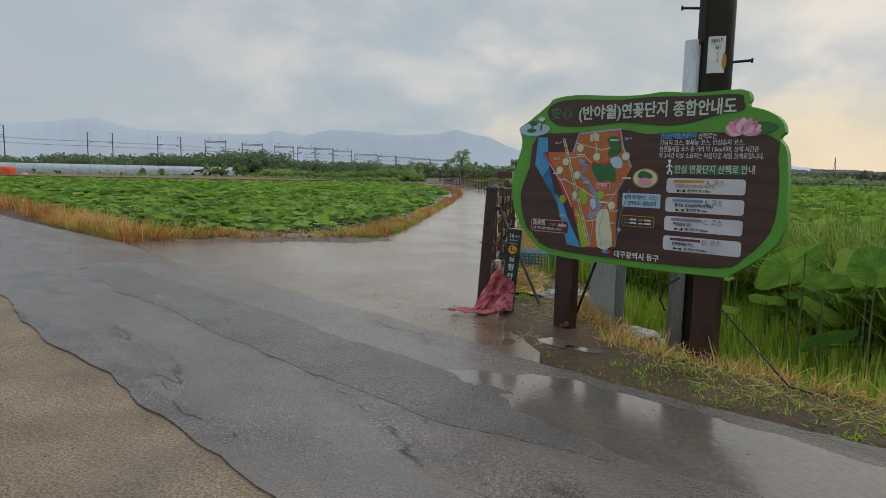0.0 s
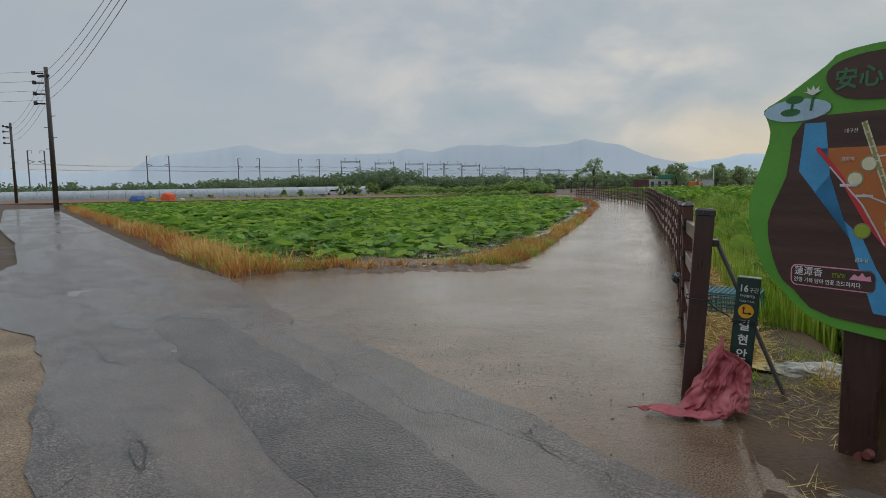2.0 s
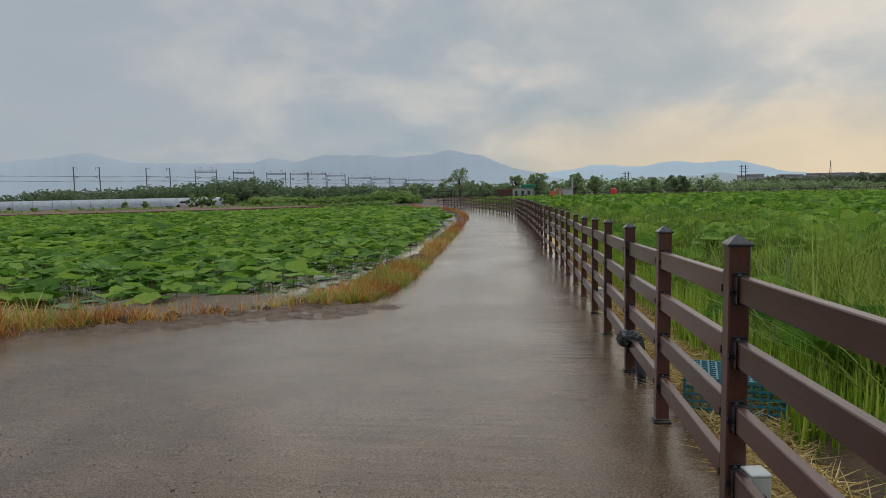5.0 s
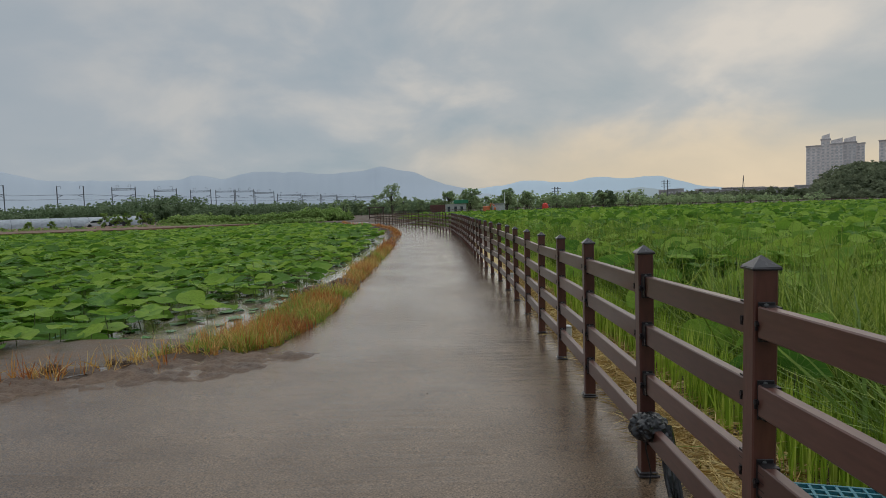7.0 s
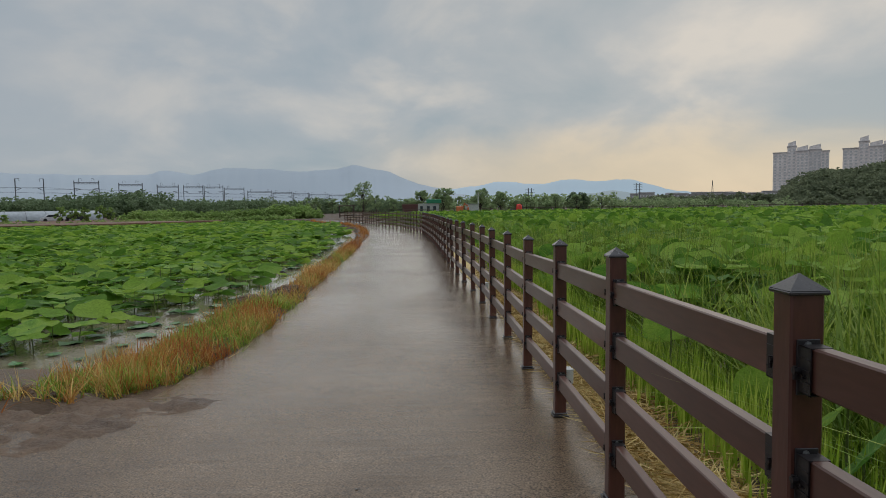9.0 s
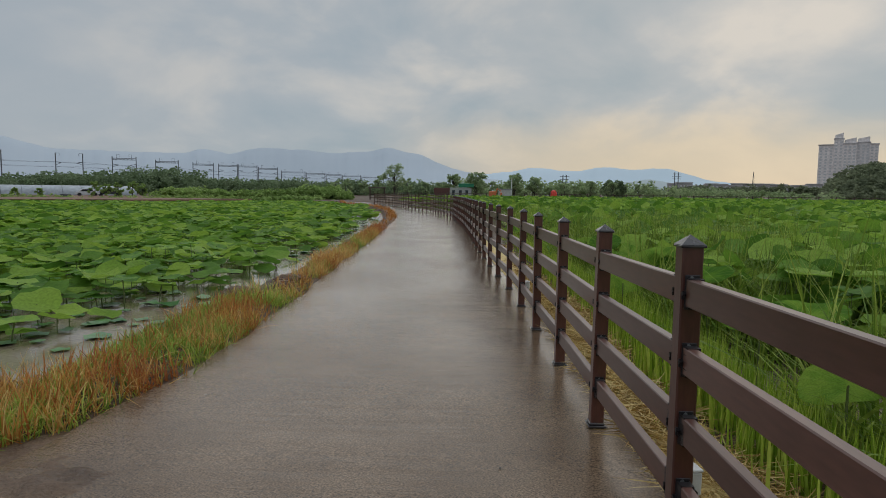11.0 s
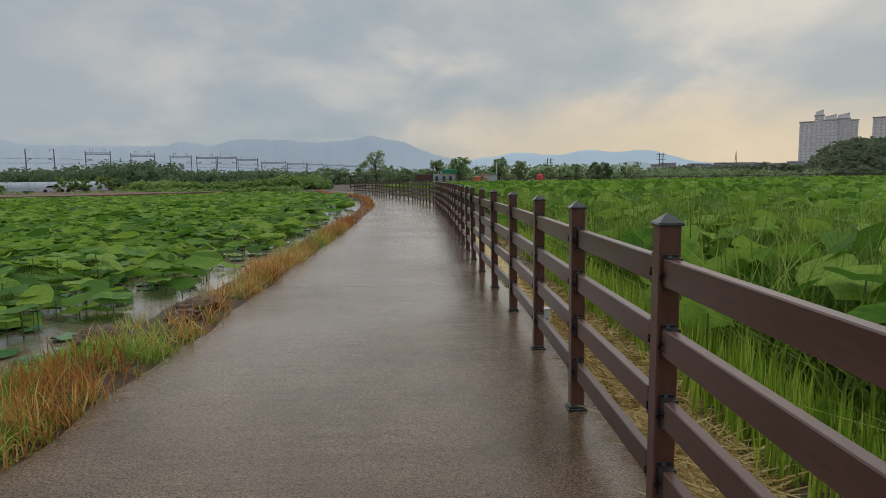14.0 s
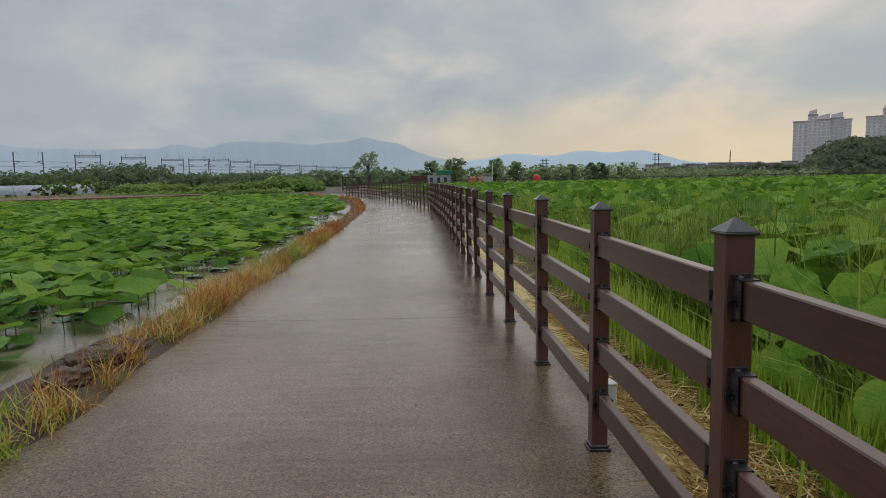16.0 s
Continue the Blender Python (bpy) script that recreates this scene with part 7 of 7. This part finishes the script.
for (a, b), (c, d) in zip(tops, tops[1:]):
    for p, q, z in ((a, c, 9.0), (b, d, 9.0), (a, c, 7.6), (b, d, 7.6)):
        add_tube(bm, [p + Vector((0, 0, z)), p.lerp(q, 0.5) + Vector((0, 0, z - 0.3)), q + Vector((0, 0, z))], 0.03, 3)
tagged(mesh_ob("overhead_wires", bm, FARSTEEL), "thin overhead wires strung along the railway", "wires", kind="stuff")


# roadside utility poles and wires
def road_pole(x, y, h, label):
    root = tagged(holder("utility_pole", pose(x, y, -0.15) @ Matrix.Diagonal((1.95, 1.95, 1.95, 1))), label, "utility pole", "utility poles")
    part("shaft", tube([(0, 0, 0), (0, 0, h)], [0.10, 0.07], 12), POLEWOOD, root, smooth=True)
    for z in (h - 0.25, h - 0.6, h - 1.0, h - 1.35):
        part("insulator", add_box(tube([(0, -0.12, z), (-0.25, -0.3, z)], 0.03, 6), -0.3, -0.36, z - 0.05, -0.22, -0.26, z + 0.08), BRACKET, root)
    part("cross_arm", box(-0.4, -0.05, h - 0.35, 0.1, 0.05, h - 0.27), BRACKET, root)
    for k in range(4):
        part("step_bolt", tube([(-0.3 if k % 2 else 0.1, 0, h - 1.8 - 0.4 * k), (-0.1 if k % 2 else 0.3, 0, h - 1.8 - 0.4 * k)], 0.014, 5), BRACKET, root)
    return root


PA, PB = (-43.0, 30.5), (-80.7, 55.2)
road_pole(*PA, 5.4, "dark wooden utility pole standing in the roadside grass")
road_pole(*PB, 5.4, "dark utility pole farther along the lane")
bm = bmesh.new()
for k, dz in enumerate((5.25, 4.9, 4.55, 4.2)):
    near_end = Vector((1.86 - 0.3 * k, -0.5, 8.6 - 0.35 * k))
    a, b = Vector((*PA, 1.95 * dz - 0.15)), Vector((*PB, 1.95 * dz - 0.15))
    for p, q, sag in ((near_end, a, 0.9), (a, b, 0.7), (a, a + Vector((-60, -18, 1.0)), 0.5)):
        add_tube(bm, [p.lerp(q, i / 10) - Vector((0, 0, sag * 4 * (i / 10) * (1 - i / 10))) for i in range(11)], 0.011, 4)
tagged(mesh_ob("power_lines", bm, CABLE), "black power lines strung from pole to pole", "wires", kind="stuff")


# far fence, hut, shelter, digger
def far_fence(p, q, label):
    root = tagged(holder("fence"), label, "fence", "far fences")
    p, q = Vector(p), Vector(q)
    n = int((q - p).length / 2.0)
    for k in range(n + 1):
        shared("far_post", lambda: box(-0.07, -0.07, -0.3, 0.07, 0.07, 1.15, 0.01), FARWOOD, root).matrix_basis = Matrix.Translation(p.lerp(q, k / n))
    for z in (0.35, 0.65, 1.0):
        part("rail", tube([p + Vector((0, 0, z)), q + Vector((0, 0, z))], 0.05, 4), FARWOOD, root)


for p, q in (((-12, 100, -0.1), (14, 107, -0.1)), ((14, 107, -0.1), (38, 104, -0.2)), ((38, 104, -0.2), (63, 91.5, -0.15)), ((63, 91.5, -0.15), (92, 76, -0.15))):
    far_fence(p, q, "brown rail fence along the far edge of the lotus field")
sh = tagged(holder("shelter", pose(-13.6, 93.5, -0.23, 0, 0, 8)), "dark brown wooden gate shelter at the end of the path", "shelter")
for x in (-1.0, 1.0):
    for y in (-0.6, 0.6):
        part("post", box(x - 0.08, y - 0.08, 0, x + 0.08, y + 0.08, 1.75), FARWOOD, sh)
part("roof", add_box(bmesh.new(), -1.25, -0.85, 1.75, 1.25, 0.85, 1.9, 0.02), FARWOOD, sh)
for z in (0.35, 0.8):
    part("rail", box(-1.0, 0.58, z, 1.0, 0.64, z + 0.12), FARWOOD, sh)
hut = tagged(holder("hut", pose(-2.0, 106, -0.2)), "pale hut with a green roof beside the field", "hut")
part("wall", box(-1.75, -1.2, 0, 1.65, 1.2, 2.0), plain("pale_wall", (0.42, 0.42, 0.40), 0.6), hut)
part("roof", box(-0.4, -1.4, 2.05, 2.0, 1.4, 2.65, 0.05), plain("green_roof", (0.02, 0.20, 0.10), 0.5), hut)
for x in (-1.2, -0.1, 0.9):
    part("window", box(x - 0.22, -1.24, 0.8, x + 0.22, -1.2, 1.6), plain("dark_pane", (0.05, 0.06, 0.07), 0.2), hut)
store = tagged(holder("container", pose(-5.2, 110, -0.2)), "rust-brown storage container behind the fence", "container")
part("body", box(-1.3, -1, 0, 1.3, 1, 1.95, 0.03), plain("rust_brown", (0.13, 0.05, 0.04), 0.6), store)
for k in range(8):
    part("rib", box(-1.25 + 0.34 * k, -1.03, 0.1, -1.13 + 0.34 * k, -1.0, 1.85), plain("rust_rib", (0.10, 0.04, 0.03), 0.6), store)
hut2 = tagged(holder("hut", pose(4.7, 101.5, -0.2)), "small white site hut by the work yard", "hut")
part("wall", box(-0.95, -0.8, 0, 0.95, 0.8, 1.75), plain("site_wall", (0.5, 0.5, 0.5), 0.5), hut2)
part("roof", box(-1.05, -0.9, 1.75, 1.05, 0.9, 1.87), plain("site_roof", (0.3, 0.3, 0.32), 0.5), hut2)
part("mast", tube([(1.0, 0, 0), (1.0, 0, 3.6)], 0.06, 6), WHITE, hut2)
dig = tagged(holder("excavator", pose(3.0, 100, -0.2)), "orange excavator parked beside the site hut", "excavator")
ORANGE = plain("digger_orange", (0.60, 0.16, 0.06), 0.4)
part("track", box(-0.9, -0.6, 0, 0.5, -0.2, 0.45, 0.1), CABLE, dig)
part("track", box(-0.9, 0.2, 0, 0.5, 0.6, 0.45, 0.1), CABLE, dig)
part("cab", box(-0.8, -0.5, 0.5, 0.2, 0.5, 1.5, 0.08), ORANGE, dig)
part("boom", tube([(0.1, 0, 0.8), (0.5, 0, 1.9), (1.0, 0, 1.5)], 0.12, 6), ORANGE, dig)
part("bucket", box(0.9, -0.3, 0.6, 1.2, 0.3, 1.3, 0.06), ORANGE, dig)
van = tagged(holder("pickup_truck", pose(14.0, 118.5, -0.2)), "dark pickup truck parked beyond the field", "truck")
part("body", box(-1.5, -0.7, 0.3, 1.3, 0.7, 0.85, 0.08), plain("truck_paint", (0.05, 0.05, 0.06), 0.3), van)
part("cab", box(-0.2, -0.65, 0.85, 1.0, 0.65, 1.5, 0.12), plain("truck_cab", (0.06, 0.06, 0.07), 0.3), van)
for x in (-0.9, 0.8):
    part("wheel", tube([(x, -0.75, 0.3), (x, -0.6, 0.3)], 0.3, 12), CABLE, van)
tarp("red_parasol", 6.8, 104, 0.5, 1.5, (0.7, 0.05, 0.03), "red folded parasol by the work yard")
box_y = tagged(holder("container", pose(61, 216, 0.3)), "yellow container on the far bank", "container")
part("body", box(-1.6, -1, 0, 1.6, 1, 1.7, 0.02), plain("container_yellow", (0.6, 0.33, 0.03), 0.5), box_y)
part("door", box(-0.5, -1.04, 0.1, 0.5, -1.0, 1.5), plain("container_door", (0.5, 0.27, 0.03), 0.5), box_y)
for x, y, h in ((74.7, 242, 9.2), (76.0, 242, 9.2), (29, 208, 7), (30, 208, 7)):
    root = tagged(holder("utility_pole", pose(x, y, -0.2)), "slim far utility pole with cross arms", "utility pole", "utility poles")
    part("shaft", tube([(0, 0, 0), (0, 0, h)], 0.16, 6), FARSTEEL, root)
    for k in range(3):
        part("cross_arm", box(-1.0, -0.06, h - 0.6 - 0.9 * k, 1.0, 0.06, h - 0.48 - 0.9 * k), FARSTEEL, root)

# apartment towers and the town
# wall, roof and window colours are paled to carry the distance haze
APT = material("hazy_pale_render", ((0.76, 0.70, 0.68), (0.80, 0.74, 0.72)), 0.05, 0.6, (0.7, 0.9), 0)
APT2 = material("hazy_grey_render", ((0.66, 0.62, 0.61), (0.70, 0.66, 0.65)), 0.05, 0.6, (0.7, 0.9), 0)
APT_ROOF = plain("hazy_roof", (0.50, 0.47, 0.47), 0.8)
APT_WIN = plain("hazy_window", (0.58, 0.57, 0.58), 0.6)
TOWN = material("hazy_town_wall", ((0.32, 0.31, 0.31), (0.40, 0.37, 0.36)), 0.03, 0.4, (0.8, 0.9), 0, each=0.2)


def tower(az0, az1, d, label, top=50.0):
    x, y = polar((az0 + az1) / 2, d)
    w = 2 * d * math.tan(radians((az1 - az0) / 2))
    root = tagged(holder("apartment_tower", pose(x - 0.8, y + 2.3, -1, 0, 0, -(az0 + az1) / 2)), label, "apartment building", "apartment towers")
    blocks = ((0.0, 0.26, 0.99, 0, APT), (0.26, 0.42, 1.10, -2.5, APT), (0.42, 0.64, 1.0, -5, APT), (0.64, 0.86, 1.02, -1.5, APT2), (0.86, 1.0, 0.99, 2.0, APT))
    for k, (f0, f1, hh, dy, m) in enumerate(blocks):
        xa, xb, h = (f0 - 0.5) * w, (f1 - 0.5) * w, top * hh
        b = part("wall", box(xa, dy - 6, 0, xb, dy + 8, h), m, root)
        part("roof", box(xa - 0.5, dy - 6.6, h, xb + 0.5, dy + 8.6, h + 0.8), APT_ROOF, root)
        if k in (1, 2, 3):
            bm = bmesh.new()
            q = [bm.verts.new(p) for p in ((xa + 0.5, dy - 5, h + 0.8), (xb - 0.5, dy - 5, h + 0.8), (xb - 0.5, dy - 5, h + 5.6), (xa + 0.5, dy - 5, h + 3.6), (xa + 0.5, dy + 4, h + 0.8), (xb - 0.5, dy + 4, h + 0.8), (xb - 0.5, dy + 4, h + 5.6), (xa + 0.5, dy + 4, h + 3.6))]
            for face in ((0, 1, 2, 3), (7, 6, 5, 4), (0, 4, 5, 1), (1, 5, 6, 2), (2, 6, 7, 3), (3, 7, 4, 0)):
                bm.faces.new([q[i] for i in face])
            part("roof_house", bm, APT, root)
        cols = 2 if f1 - f0 < 0.2 else 3
        for c in range(cols):
            cx = xa + (xb - xa) * (c + 0.5) / cols
            for fl in range(17):
                z = 1.5 + fl * (h - 3) / 17
                shared("tower_window", lambda: box(-0.9, -0.12, 0.7, 0.9, 0.0, 2.0), APT_WIN, b).matrix_basis = pose(cx, dy - 6.0, z)


tower(28.0, 31.8, 700, "high-rise apartment tower coloured pale grey to imitate haze", 49)
tower(32.7, 36.6, 700, "high-rise apartment tower behind the hill, coloured pale grey to imitate haze", 50)
r2 = random.Random(5)
for k in range(26):
    a = 17.6 + 10.6 * k / 25 + r2.uniform(-0.2, 0.2)
    d = 600 + r2.uniform(-30, 40)
    x, y = polar(a, d)
    w, h = r2.uniform(4, 9), r2.uniform(7.5, 11.5) + (2.0 if a > 23.5 and k % 3 == 0 else 0)
    root = tagged(holder("house", pose(x, y, -1, 0, 0, -a + r2.uniform(-15, 15))), "low town building under the hill in haze-paled colours", "building", "town buildings")
    part("wall", box(-w, -4, 0, w, 4, h), TOWN, root)
    part("roof", box(-w - 0.4, -4.4, h, w + 0.4, 4.4, h + 0.6), APT_ROOF, root)
    for i in range(5):
        for j in range(3):
            cx = -w + (i + 0.5) * 2 * w / 5
            part("window", box(cx - 0.6, -4.08, 1.2 + j * h / 3.3, cx + 0.6, -4.0, 2.6 + j * h / 3.3), APT_WIN, root)
ax, ay = polar(23.4, 602)
ant = tagged(holder("radio_mast", pose(ax, ay, 8)), "slim lattice radio mast on a roof", "radio mast")
part("lattice", add_tube(tube([(-0.8, 0, 0), (0, 0, 12.5)], 0.22, 4), [(0.8, 0, 0), (0, 0, 12.5)], 0.22, 4), FARSTEEL, ant)
belt("town_trees", [(165, 520, 1.0), (200, 505, 1.0), (240, 490, 1.1), (262, 470, 1.0)], 8, 7, 240, 22, (1.2, 2.6), HILLGREEN, "dark trees before the town", 2, (2, 4))
